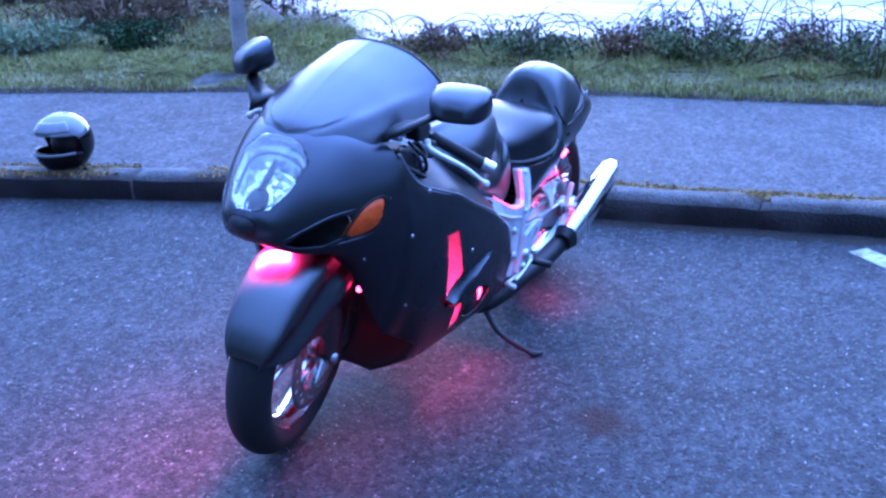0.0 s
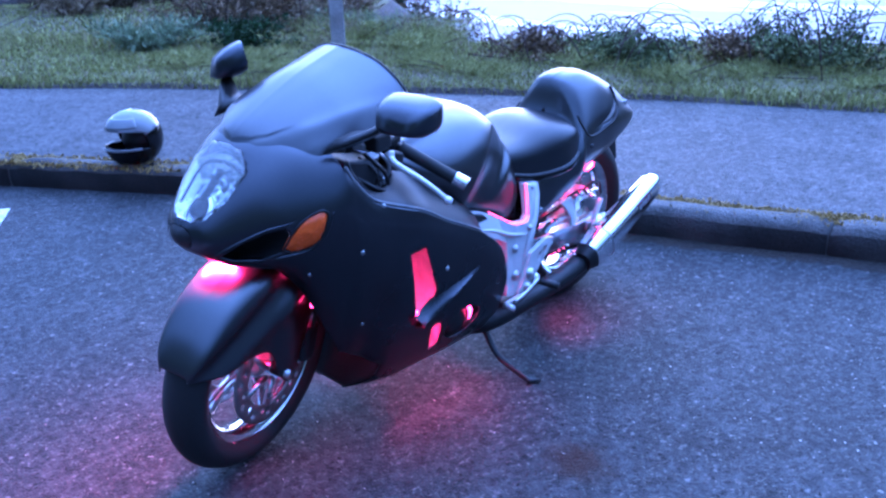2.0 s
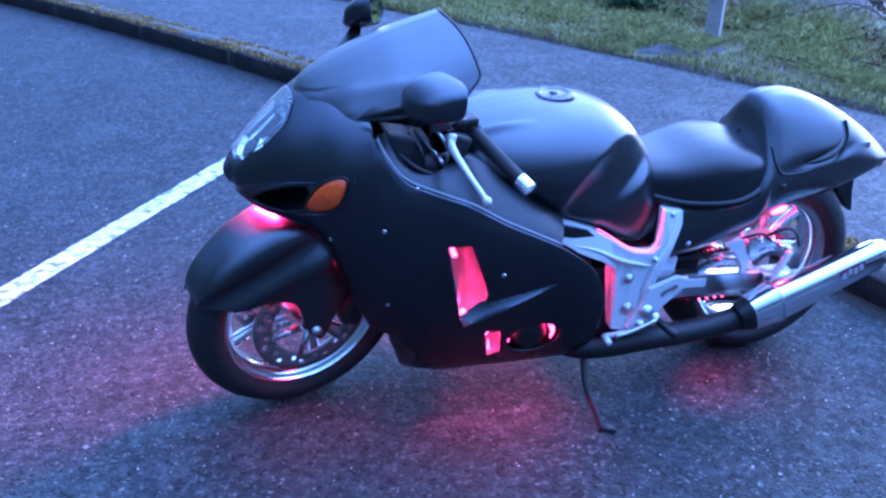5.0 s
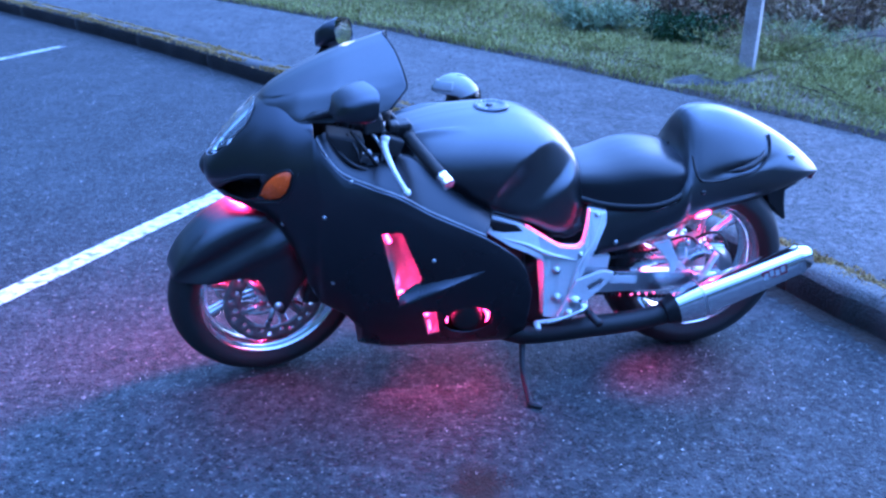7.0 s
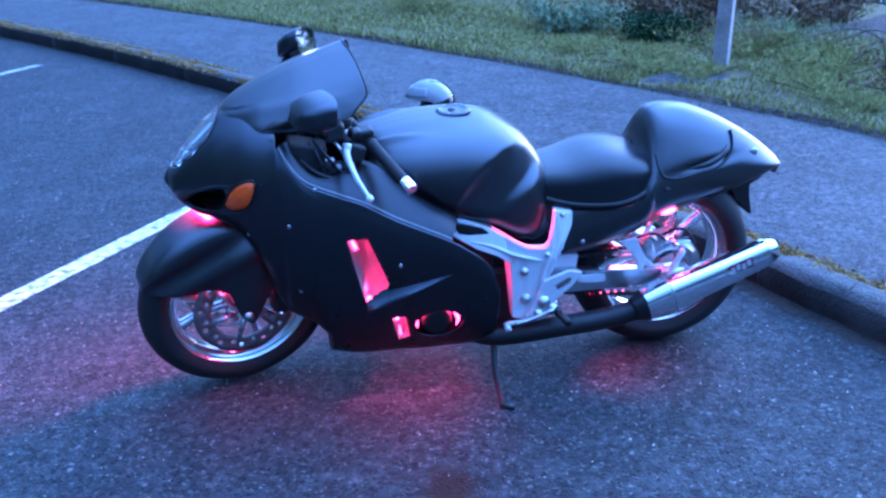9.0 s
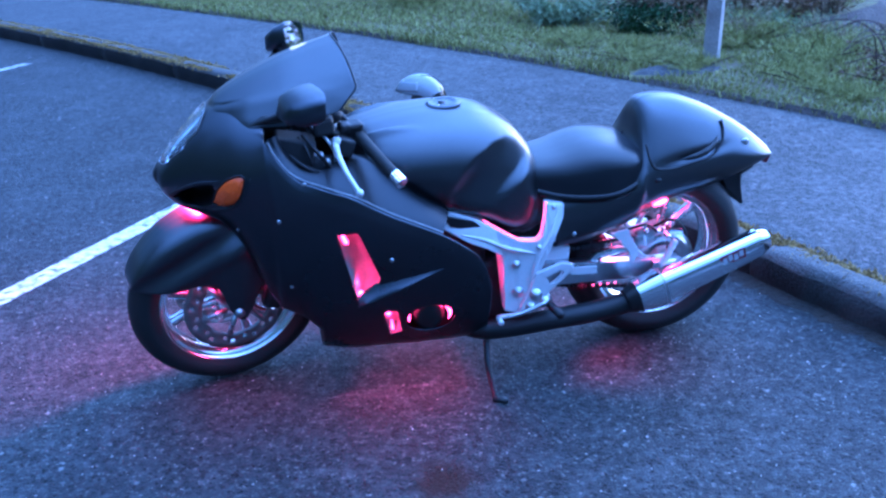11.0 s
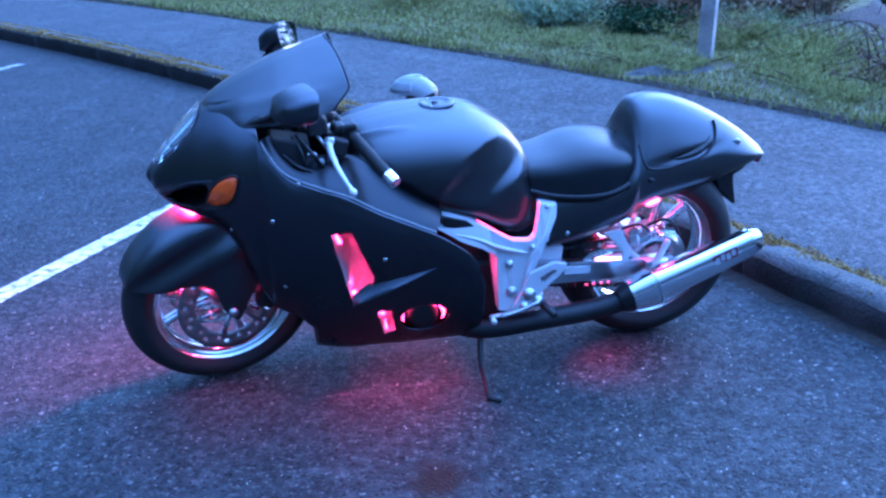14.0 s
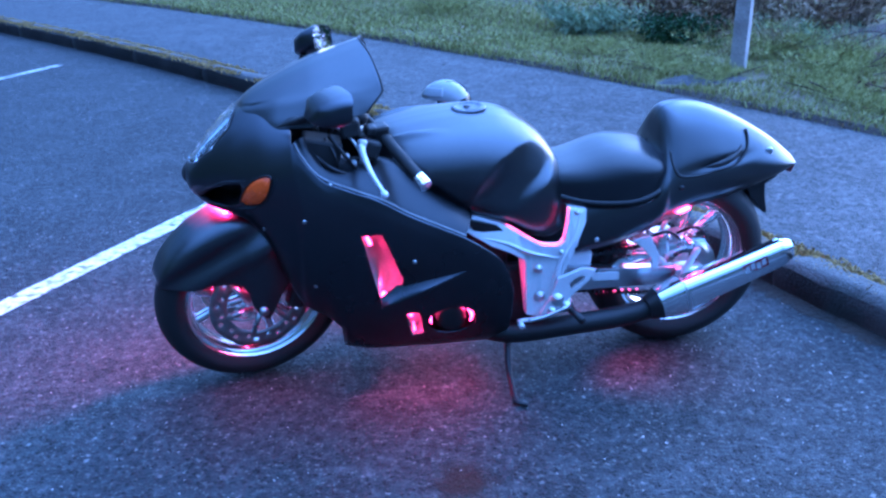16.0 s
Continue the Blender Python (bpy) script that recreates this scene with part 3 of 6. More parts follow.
NOSE_FRONT = [
    [-0.862, 0.0, 0.722, 0.02, 0.722, 0.034, 0.715, 0.042, 0.705, 0.042, 0.692, 0.034, 0.68, 0.02, 0.672, 0.0, 0.67],
    [-0.845, 0.0, 0.745, 0.035, 0.742, 0.062, 0.73, 0.08, 0.71, 0.083, 0.685, 0.07, 0.662, 0.04, 0.654, 0.0, 0.652],
    [-0.80, 0.0, 0.80, 0.05, 0.793, 0.092, 0.768, 0.118, 0.73, 0.124, 0.69, 0.112, 0.645, 0.085, 0.63, 0.0, 0.652],
    [-0.74, 0.0, 0.86, 0.06, 0.853, 0.118, 0.822, 0.158, 0.77, 0.172, 0.712, 0.16, 0.65, 0.135, 0.615, 0.1, 0.632],
]
NOSE_REAR = [
    [-0.69, 0.0, 0.898, 0.07, 0.892, 0.14, 0.855, 0.186, 0.792, 0.208, 0.72, 0.197, 0.648, 0.172, 0.605, 0.14, 0.59],
    [-0.64, 0.0, 0.92, 0.08, 0.914, 0.16, 0.878, 0.212, 0.808, 0.238, 0.725, 0.228, 0.63, 0.20, 0.555, 0.165, 0.52],
    [-0.59, 0.0, 0.94, 0.10, 0.922, 0.178, 0.884, 0.232, 0.822, 0.26, 0.735, 0.25, 0.60, 0.222, 0.48, 0.185, 0.40],
    [-0.562, 0.0, 0.95, 0.11, 0.922, 0.185, 0.882, 0.238, 0.84, 0.268, 0.745, 0.262, 0.60, 0.228, 0.45, 0.188, 0.345],
]
SIDE_FRONT = [
    [-0.562, 0.236, 0.85, 0.252, 0.80, 0.266, 0.75, 0.27, 0.68, 0.264, 0.60, 0.25, 0.51, 0.224, 0.43, 0.188, 0.345],
    [-0.54, 0.252, 0.81, 0.264, 0.775, 0.274, 0.72, 0.277, 0.65, 0.268, 0.56, 0.25, 0.46, 0.22, 0.37, 0.185, 0.305],
    [-0.49, 0.268, 0.751, 0.279, 0.72, 0.284, 0.68, 0.283, 0.61, 0.272, 0.52, 0.25, 0.41, 0.215, 0.325, 0.172, 0.268],
    [-0.44, 0.277, 0.728, 0.286, 0.692, 0.288, 0.64, 0.284, 0.56, 0.27, 0.46, 0.243, 0.33, 0.19, 0.205, 0.06, 0.108],
    [-0.40, 0.282, 0.712, 0.29, 0.672, 0.29, 0.62, 0.284, 0.53, 0.268, 0.42, 0.24, 0.30, 0.185, 0.175, 0.05, 0.1],
]
SIDE_MID = [
    [-0.34, 0.285, 0.688, 0.292, 0.645, 0.29, 0.59, 0.281, 0.50, 0.264, 0.395, 0.236, 0.28, 0.17, 0.15, 0.0, 0.09],
    [-0.25, 0.286, 0.634, 0.29, 0.59, 0.285, 0.53, 0.274, 0.45, 0.258, 0.365, 0.231, 0.265, 0.165, 0.145, 0.0, 0.088],
    [-0.15, 0.28, 0.582, 0.282, 0.54, 0.277, 0.485, 0.267, 0.415, 0.252, 0.335, 0.225, 0.24, 0.16, 0.138, 0.0, 0.088],
]
SIDE_REAR = [
    [-0.08, 0.273, 0.543, 0.275, 0.50, 0.27, 0.45, 0.26, 0.38, 0.246, 0.31, 0.218, 0.222, 0.155, 0.135, 0.0, 0.088],
    [0.0, 0.262, 0.482, 0.264, 0.445, 0.26, 0.40, 0.252, 0.34, 0.238, 0.28, 0.21, 0.205, 0.15, 0.132, 0.0, 0.09],
    [0.035, 0.256, 0.435, 0.257, 0.405, 0.253, 0.365, 0.245, 0.315, 0.232, 0.262, 0.206, 0.20, 0.15, 0.138, 0.0, 0.092],
    [0.062, 0.25, 0.365, 0.25, 0.345, 0.247, 0.322, 0.24, 0.292, 0.229, 0.255, 0.206, 0.205, 0.166, 0.165, 0.12, 0.145],
]
VENT = [(-0.389, 0.585), (-0.332, 0.585), (-0.298, 0.50), (-0.272, 0.432), (-0.28, 0.395), (-0.335, 0.352)]
SLOT = [(-0.262, 0.302), (-0.222, 0.304), (-0.204, 0.215), (-0.238, 0.205)]
PORT = [(-0.12 + 0.074 * math.cos(a * math.pi / 7), 0.26 + 0.053 * math.sin(a * math.pi / 7)) for a in range(14)]
NOSTRIL = [(-0.80, 0.648), (-0.825, 0.66), (-0.79, 0.692), (-0.745, 0.716), (-0.705, 0.726), (-0.697, 0.70), (-0.712, 0.664), (-0.75, 0.645)]
LAMP = [(-0.851, -0.03), (-0.834, -0.062), (-0.79, -0.088), (-0.735, -0.098), (-0.715, -0.06), (-0.711, 0.0),
        (-0.715, 0.06), (-0.735, 0.098), (-0.79, 0.088), (-0.834, 0.062), (-0.851, 0.03)]

bm = bmesh.new()
NOSE_ALL = NOSE_FRONT + NOSE_REAR
ng = halves(bm, NOSE_ALL, 44, 72)
start = next(j for j in range(72) if ng[-1, j, 2] < 0.85)


def section(r, n):
    return spline([(r[0], -r[1 + 2 * q], r[2 + 2 * q]) for q in range(8)], n)


# the flank carries on from the nose's last row, so that the skin has no seam
flank = np.array([ng[-6, start:], ng[-1, start:]] + [section(r, 72 - start) for r in SIDE_FRONT[1:] + SIDE_MID + SIDE_REAR])
sg = np.stack([spline(flank[:, j], 85) for j in range(72 - start)], axis=1)[8:]
sg[0] = ng[-1, start:]
grid_mesh(bm, sg)
SKIN.extend(tuple(p) for p in np.concatenate([ng[::2, 12::3].reshape(-1, 3), sg[::2, ::2].reshape(-1, 3)]))
mirrored(bm)
for poly in (VENT, SLOT, PORT, NOSTRIL):
    cut_hole(bm, poly, 1, lambda c: c.y < -0.02)
    cut_hole(bm, poly, 1, lambda c: c.y > 0.02)
# the lower front edge stands upright behind the wheel
cut_hole(bm, [(-0.6, 0.05), (-0.437, 0.05), (-0.437, 0.25), (-0.545, 0.325), (-0.6, 0.325)], 1, lambda c: c.x < -0.38)
cut_hole(bm, LAMP, 2, lambda c: c.x < -0.69 and c.z > 0.69)
fairing = part("fairing", bm, M_MATTE, bike, "satin black full fairing with side vents", thick=0.004)


def lining(name, poly, depth, m, side=-1, open_back=False):
    """The inner walls of an opening, running inwards from the skin."""
    b = bmesh.new()
    out, inn = [], []
    cx, cz = sum(p[0] for p in poly) / len(poly), sum(p[1] for p in poly) / len(poly)
    for x, z in poly:
        y = side_v(x, z) + 0.002
        out.append(b.verts.new((x, -side * y, z)))
        inn.append(b.verts.new((x + (cx - x) * 0.25 + 0.02, -side * (y + depth), z + (cz - z) * 0.25)))
    for i in range(len(poly)):
        k = (i + 1) % len(poly)
        b.faces.new((out[i], out[k], inn[k], inn[i]))
    if not open_back:
        b.faces.new(inn)
    return part(name, b, m, fairing)


for s in (-1, 1):
    lining("vent_duct", VENT, 0.078, M_DUCT, s)
    lining("air_intake_duct", NOSTRIL, 0.07, M_BLACK, s)
    lining("vent_duct", SLOT, 0.05, M_DUCT, s)
    # lip that runs round the intake and on under the turn signal
    b = bmesh.new()
    lip = [(-0.69, 0.738), (-0.745, 0.723), (-0.79, 0.697), (-0.83, 0.662), (-0.80, 0.640), (-0.75, 0.634), (-0.70, 0.652), (-0.655, 0.668), (-0.625, 0.705), (-0.606, 0.755)]
    tube(b, [(x, s * (-side_v(x, z) + 0.0005), z) for x, z in lip], [0.001, 0.0035, 0.0045, 0.005, 0.0055, 0.0055, 0.005, 0.0045, 0.0035, 0.001], 8, 70)
    part("intake_lip", b, M_MATTE, fairing)


# fin that runs back from the foot of the side vent
for s in (-1, 1):
    b = bmesh.new()
    g = []
    for k in range(17):
        f = k / 16
        x, z = -0.337 + 0.25 * f, 0.353 + 0.085 * f
        out = 0.03 * (1 - f) ** 0.8 + 0.001
        up = z + 0.008 + 0.042 * (1 - f) * min(1, 0.25 + 4 * f)
        dn = z - 0.014 * (1 - f) - 0.003
        ys, yu, yd = side_v(x, z), side_v(x, up), side_v(x, dn)
        g.append([(x, -s * (yu + 0.004), up), (x, -s * (yu * 0.6 + ys * 0.4 - out * 0.22), up * 0.6 + z * 0.4), (x, -s * (ys - out * 0.7), z + 0.3 * (up - z)), (x, -s * (ys - out), z + 0.004), (x, -s * (ys - out), z - 0.003), (x, -s * (yd + 0.004), dn)])
    grid_mesh(b, np.array(g))
    sharp(part("vent_fin", b, M_MATTE, fairing), 50)


def on_skin(poly, lift, bulge, rings=5, sub=4, side=-1):
    """A lens or badge that follows the flank, within an outline of the side view."""
    b = bmesh.new()
    pts = []
    n = len(poly)
    sm = spline(list(poly) + [poly[0]], n * sub + 1)[:-1]
    cx, cz = sm.mean(axis=0)
    last = None
    for r in range(rings + 1):
        f = 1 - r / rings
        if r == rings:
            row = [b.verts.new((cx, -side * (side_v(cx, cz) - lift - bulge), cz))]
        else:
            row = []
            for x, z in sm:
                px, pz = cx + (x - cx) * f, cz + (z - cz) * f
                row.append(b.verts.new((px, -side * (side_v(px, pz) - (lift if r else -0.003) - bulge * (1 - f * f)), pz)))
        if last:
            for i in range(len(last)):
                k = (i + 1) % len(last)
                if len(row) == 1:
                    b.faces.new((last[i], last[k], row[0]))
                else:
                    b.faces.new((last[i], last[k], row[k], row[i]))
        last = row
    return b


SIGNAL = [(-0.712, 0.67), (-0.697, 0.711), (-0.67, 0.742), (-0.634, 0.76), (-0.62, 0.75), (-0.634, 0.704), (-0.657, 0.674), (-0.69, 0.662)]
for s in (-1, 1):
    sig = part("turn_signal", on_skin(SIGNAL, 0.004, 0.008, side=s), M_AMBER, bike, "amber turn signal lens")
    rim_b = bmesh.new()
    tube(rim_b, [(x, -s * (side_v(x, z) - 0.002), z) for x, z in SIGNAL + SIGNAL[:1]], 0.003, 6, 40)
    part("signal_rim", rim_b, M_BLACK, sig)

# fairing bolts
for x, z in ((-0.467, 0.735), (-0.541, 0.635), (-0.65, 0.592), (-0.24, 0.49), (-0.52, 0.42)):
    for s in (-1, 1):
        b = bmesh.new()
        y = side_v(x, z)
        ball(b, 0.0065, Matrix.Translation((x, -s * y, z)) @ Matrix.Diagonal((1, 0.5, 1, 1)), 10, 6)
        part("fairing_bolt", b, M_STEEL, fairing, "small steel bolt")

# headlight: reflector bowl, round projector, clear lens
light = thing("headlight", "clear headlight with chrome reflectors and a round projector", "")
light.parent = bike
b = bmesh.new()
top = [(x, y) for x, y in LAMP]
ring = [b.verts.new((x, y, float(np.interp(x, [-0.862, -0.845, -0.80, -0.74, -0.69], [0.716, 0.737, 0.787, 0.845, 0.88])) - 0.15 * abs(y) - 0.004)) for x, y in top]
low = [b.verts.new((x * 0.6 + 0.4 * -0.76, y * 0.75, v.co.z * 0.6 + 0.4 * 0.74 - 0.01)) for (x, y), v in zip(top, ring)]
for i in range(len(ring)):
    k = (i + 1) % len(ring)
    b.faces.new((ring[i], ring[k], low[k], low[i]))
b.faces.new(low)
part("reflector", b, M_REFLECT, light, "faceted chrome reflector", smooth=False)
facet_rnd = random.Random(4)
for s in (-1, 1):
    b = bmesh.new()
    for k in range(5):
        for q in range(4):
            box_mesh(b, (0.014, 0.016, 0.004), pose(-0.728 - 0.0155 * k, s * (0.014 + 0.017 * q), 0.815 - 0.0165 * k - 0.006 * q, facet_rnd.uniform(-25, 25), -44 + facet_rnd.uniform(-28, 28), s * 8))
    part("reflector_facet", b, M_REFLECT, light, smooth=False)
    b = bmesh.new()
    tube(b, [(-0.722, s * 0.008, 0.842), (-0.724, s * 0.05, 0.835), (-0.735, s * 0.082, 0.815), (-0.775, s * 0.079, 0.778), (-0.81, s * 0.065, 0.752)], 0.004, 6, 30)
    part("reflector_rim", b, M_DARK, light)
b = bmesh.new()
box_mesh(b, (0.09, 0.006, 0.02), pose(-0.765, 0, 0.795, 0, -45, 0))
part("reflector_divider", b, M_DARK, light, smooth=False, bevel=0.002)
b = bmesh.new()
ball(b, 0.031, pose(-0.798, 0, 0.738) @ Matrix.Diagonal((0.9, 1, 1, 1)), 24, 14)
part("projector", b, M_GLOSS, light, "round dark glass projector")
b = bmesh.new()
tube(b, [(-0.81 + 0.03 * math.cos(a), 0.038 * math.sin(a), 0.738 + 0.034 * math.cos(a)) for a in [k * math.pi / 6 for k in range(13)]], 0.006, 8, 40)
part("projector_ring", b, M_CHROME, light)
b = bmesh.new()
gl = ng[0:30, 0:40].copy()
grid_mesh(b, gl)
mirrored(b)
for v in b.verts:
    v.co.z += 0.003
    v.co.x -= 0.003
for q in range(len(LAMP)):
    (x0, y0), (x1, y1) = LAMP[q], LAMP[(q + 1) % len(LAMP)]
    bmesh.ops.bisect_plane(b, geom=b.verts[:] + b.edges[:] + b.faces[:], dist=1e-5, plane_co=(x0, y0, 0), plane_no=Vector((y1 - y0, x0 - x1, 0)).normalized())
bmesh.ops.delete(b, geom=[f for f in b.faces if not inside(LAMP, f.calc_center_median().x, f.calc_center_median().y)], context="FACES")
lens = part("lens", b, M_LENS, light, "clear plastic headlight lens", thick=0.003)
lens.visible_shadow = False

# the rounded tip of the nose
b = bmesh.new()
half = [tuple(p) for p in ng[0, ::4]] + [tuple(ng[0, -1])]
loop = half + [(x, -y, z) for x, y, z in half[-2:0:-1]]
last = None
for r in range(5):
    f = 1 - r / 5
    row = [b.verts.new((x - 0.0005 - 0.014 * (1 - f * f), y * f, 0.696 + (z - 0.696) * f)) for x, y, z in loop]
    if last:
        for q in range(len(row)):
            b.faces.new((last[q], last[(q + 1) % len(row)], row[(q + 1) % len(row)], row[q]))
    last = row
b.faces.new(last)
part("nose_tip", b, M_BLACK, fairing, "black patch at the nose tip")

# windscreen
SCREEN = [
    [-0.715, 0.0, 0.872, 0.012, 0.871, 0.025, 0.869, 0.04, 0.864, 0.055, 0.858, 0.068, 0.85, 0.078, 0.842, 0.085, 0.835],
    [-0.68, 0.0, 0.918, 0.03, 0.915, 0.058, 0.908, 0.085, 0.899, 0.105, 0.88, 0.12, 0.864, 0.13, 0.848, 0.138, 0.832],
    [-0.60, 0.0, 0.966, 0.045, 0.962, 0.09, 0.95, 0.125, 0.934, 0.148, 0.918, 0.165, 0.903, 0.178, 0.888, 0.188, 0.87],
    [-0.50, 0.0, 1.014, 0.055, 1.008, 0.105, 0.992, 0.145, 0.97, 0.172, 0.948, 0.19, 0.928, 0.205, 0.905, 0.215, 0.882],
    [-0.42, 0.0, 1.043, 0.058, 1.036, 0.112, 1.018, 0.154, 0.993, 0.182, 0.968, 0.20, 0.945, 0.213, 0.92, 0.222, 0.898],
]
SCREEN_END = [[-0.352, 0.0, 1.066, 0.06, 1.058, 0.115, 1.04, 0.158, 1.012, 0.186, 0.985, 0.204, 0.96, 0.216, 0.938, 0.224, 0.915]]
secs = [[(r[0], -r[1 + 2 * k], r[2 + 2 * k]) for k in range(8)] for r in SCREEN + SCREEN_END]
sc = loft_grid(secs, 60, 64)
for i, row in enumerate(sc):
    edge = float(np.interp(row[0][0], [-0.70, -0.685, -0.66, -0.62, -0.56, -0.48, -0.40, -0.35], [0.0, 0.05, 0.085, 0.112, 0.135, 0.156, 0.174, 0.184]))
    for q in row:
        q[1] = min(q[1], 0)
        y = -q[1]
        low = min(1, max(0, (y - edge) / 0.004)) * min(1, max(0, (-0.6 - q[0]) / 0.05))
        q[2] -= 0.003 * low
        q[1] += 0.004 * low * min(1, y / 0.05)
        # shoulder that swells below the pane towards the mirror
        q[2] += 0.006 * math.exp(-((y - edge - 0.026) / 0.016) ** 2) * min(1, max(0, (q[0] + 0.69) / 0.1)) * min(1, max(0, (-0.36 - q[0]) / 0.1))
        if q[0] > -0.5:
            f = min(1, (q[0] + 0.5) / 0.15)
            q[0] += 0.045 * f * min(1, y / 0.2) ** 1.2 - 0.05 * f * min(1, max(0, (y - 0.196) / 0.028)) ** 1.5
bm = bmesh.new()
grid_mesh(bm, sc)
mirrored(bm)
screen = part("windscreen", bm, M_MATTE_LIT, bike, "tall satin dark bubble windscreen", thick=0.004)
b = bmesh.new()
rim = [tuple(p) for p in sc[-1]]
tube(b, rim[::-3] + [(x, -y, z) for x, y, z in rim[2::3]], 0.003, 6, 60)
part("screen_edge", b, M_BLACK, screen)

# mirrors
for s in (-1, 1):
    b = bmesh.new()
    secs = []
    for x, hw, z0, z1 in ((-0.515, 0.03, 0.958, 0.988), (-0.505, 0.056, 0.945, 1.0), (-0.475, 0.072, 0.933, 1.009), (-0.44, 0.078, 0.93, 1.012), (-0.428, 0.076, 0.932, 1.01)):
        cz = (z0 + z1) / 2
        secs.append([(x + 0.012 * math.sin(a), s * 0.35 + hw * math.copysign(abs(math.cos(a)) ** 0.55, math.cos(a)), cz + (z1 - z0) / 2 * math.copysign(abs(math.sin(a)) ** 0.62, math.sin(a))) for a in [k * 2 * math.pi / 28 for k in range(28)]])
    turn = Matrix.Translation((-0.47, s * (0.35 if s < 0 else 0.325), 0.97 if s < 0 else 0.985)) @ Matrix.Rotation(radians(0 if s < 0 else -14), 4, "X") @ Matrix.Rotation(radians(-s * (16 if s < 0 else 25)), 4, "Z") @ Matrix.Rotation(radians(-6 if s < 0 else -16), 4, "Y") @ Matrix.Translation((0.47, -s * 0.35, -0.97))
    secs = [[tuple(turn @ Vector(p)) for p in row] for row in secs]
    vs = grid_mesh(b, np.array(secs), close=True)
    b.faces.new(vs[0])
    mir = part("mirror", b, M_MATTE, bike, "satin black rear-view mirror")
    b = bmesh.new()
    b.faces.new([b.verts.new(Vector(q) + (turn.to_3x3() @ Vector((-0.003, 0, 0)))) for q in secs[-1]])
    part("mirror_glass", b, M_MIRROR, mir)
    b = bmesh.new()
    arm_s = [[(-0.60, s * 0.215, 0.885), (-0.56, s * 0.213, 0.912), (-0.50, s * 0.21, 0.918), (-0.50, s * 0.218, 0.895)],
             [(-0.565, s * 0.245, 0.9), (-0.545, s * 0.243, 0.918), (-0.50, s * 0.24, 0.925), (-0.50, s * 0.25, 0.905)],
             [(-0.51, s * 0.31, 0.94), (-0.505, s * 0.308, 0.952), (-0.475, s * 0.305, 0.955), (-0.475, s * 0.315, 0.938)]]
    vs = grid_mesh(b, np.array(arm_s), close=True)
    b.faces.new(vs[0])
    b.faces.new(vs[-1])
    part("mirror_stalk", b, M_BLACK, mir)

# fuel tank with hollowed knee areas
TANK_A = [
    [-0.335, 0.0, 0.80, 0.05, 0.798, 0.09, 0.79, 0.115, 0.775, 0.125, 0.755, 0.12, 0.735, 0.10, 0.715, 0.06, 0.70],
    [-0.28, 0.0, 0.832, 0.06, 0.829, 0.115, 0.815, 0.15, 0.788, 0.168, 0.755, 0.165, 0.725, 0.14, 0.70, 0.08, 0.68],
    [-0.20, 0.0, 0.857, 0.07, 0.853, 0.135, 0.832, 0.18, 0.79, 0.202, 0.742, 0.20, 0.70, 0.165, 0.665, 0.1, 0.64],
    [-0.11, 0.0, 0.872, 0.075, 0.867, 0.142, 0.842, 0.19, 0.79, 0.213, 0.73, 0.21, 0.675, 0.185, 0.615, 0.12, 0.585],
]
TANK_B = [
    [-0.02, 0.0, 0.875, 0.075, 0.868, 0.14, 0.84, 0.186, 0.782, 0.207, 0.712, 0.203, 0.645, 0.179, 0.58, 0.12, 0.545],
    [0.07, 0.0, 0.853, 0.07, 0.846, 0.13, 0.815, 0.172, 0.756, 0.19, 0.69, 0.188, 0.618, 0.172, 0.548, 0.12, 0.51],
    [0.15, 0.0, 0.803, 0.06, 0.796, 0.112, 0.768, 0.15, 0.715, 0.167, 0.655, 0.168, 0.58, 0.158, 0.5, 0.11, 0.465],
    [0.21, 0.0, 0.735, 0.05, 0.728, 0.092, 0.705, 0.125, 0.665, 0.145, 0.61, 0.15, 0.555, 0.142, 0.495, 0.1, 0.465],
    [0.248, 0.0, 0.665, 0.04, 0.66, 0.07, 0.645, 0.095, 0.62, 0.115, 0.588, 0.123, 0.55, 0.118, 0.51, 0.08, 0.48],
]
for row, drop in zip(TANK_A + TANK_B, (0.012, 0.02, 0.026, 0.028, 0.026, 0.014, 0.006, 0, 0)):
    crest = row[2]
    for k in range(8):
        row[2 + 2 * k] -= drop * max(0, (row[2 + 2 * k] - 0.66) / (crest - 0.66))
KNEE = [(-0.09, 0.56), (-0.052, 0.655), (-0.024, 0.698), (0.023, 0.741), (0.08, 0.771), (0.125, 0.778), (0.21, 0.75), (0.3, 0.70)]
bm = bmesh.new()
halves(bm, TANK_A + TANK_B, 100, 90)


def below_edge(line, a, b):
    """Distance under an open line, 0 above it."""
    d = 9.0
    for (x0, y0), (x1, y1) in zip(line, line[1:]):
        t = max(0, min(1, ((a - x0) * (x1 - x0) + (b - y0) * (y1 - y0)) / ((x1 - x0) ** 2 + (y1 - y0) ** 2)))
        d = min(d, math.hypot(a - x0 - t * (x1 - x0), b - y0 - t * (y1 - y0)))
    under = a > line[0][0] and b < np.interp(a, [p[0] for p in line], [p[1] for p in line])
    return d if under else 0.0


def ease(f):
    f = min(1, max(0, f))
    return f * f * (3 - 2 * f)


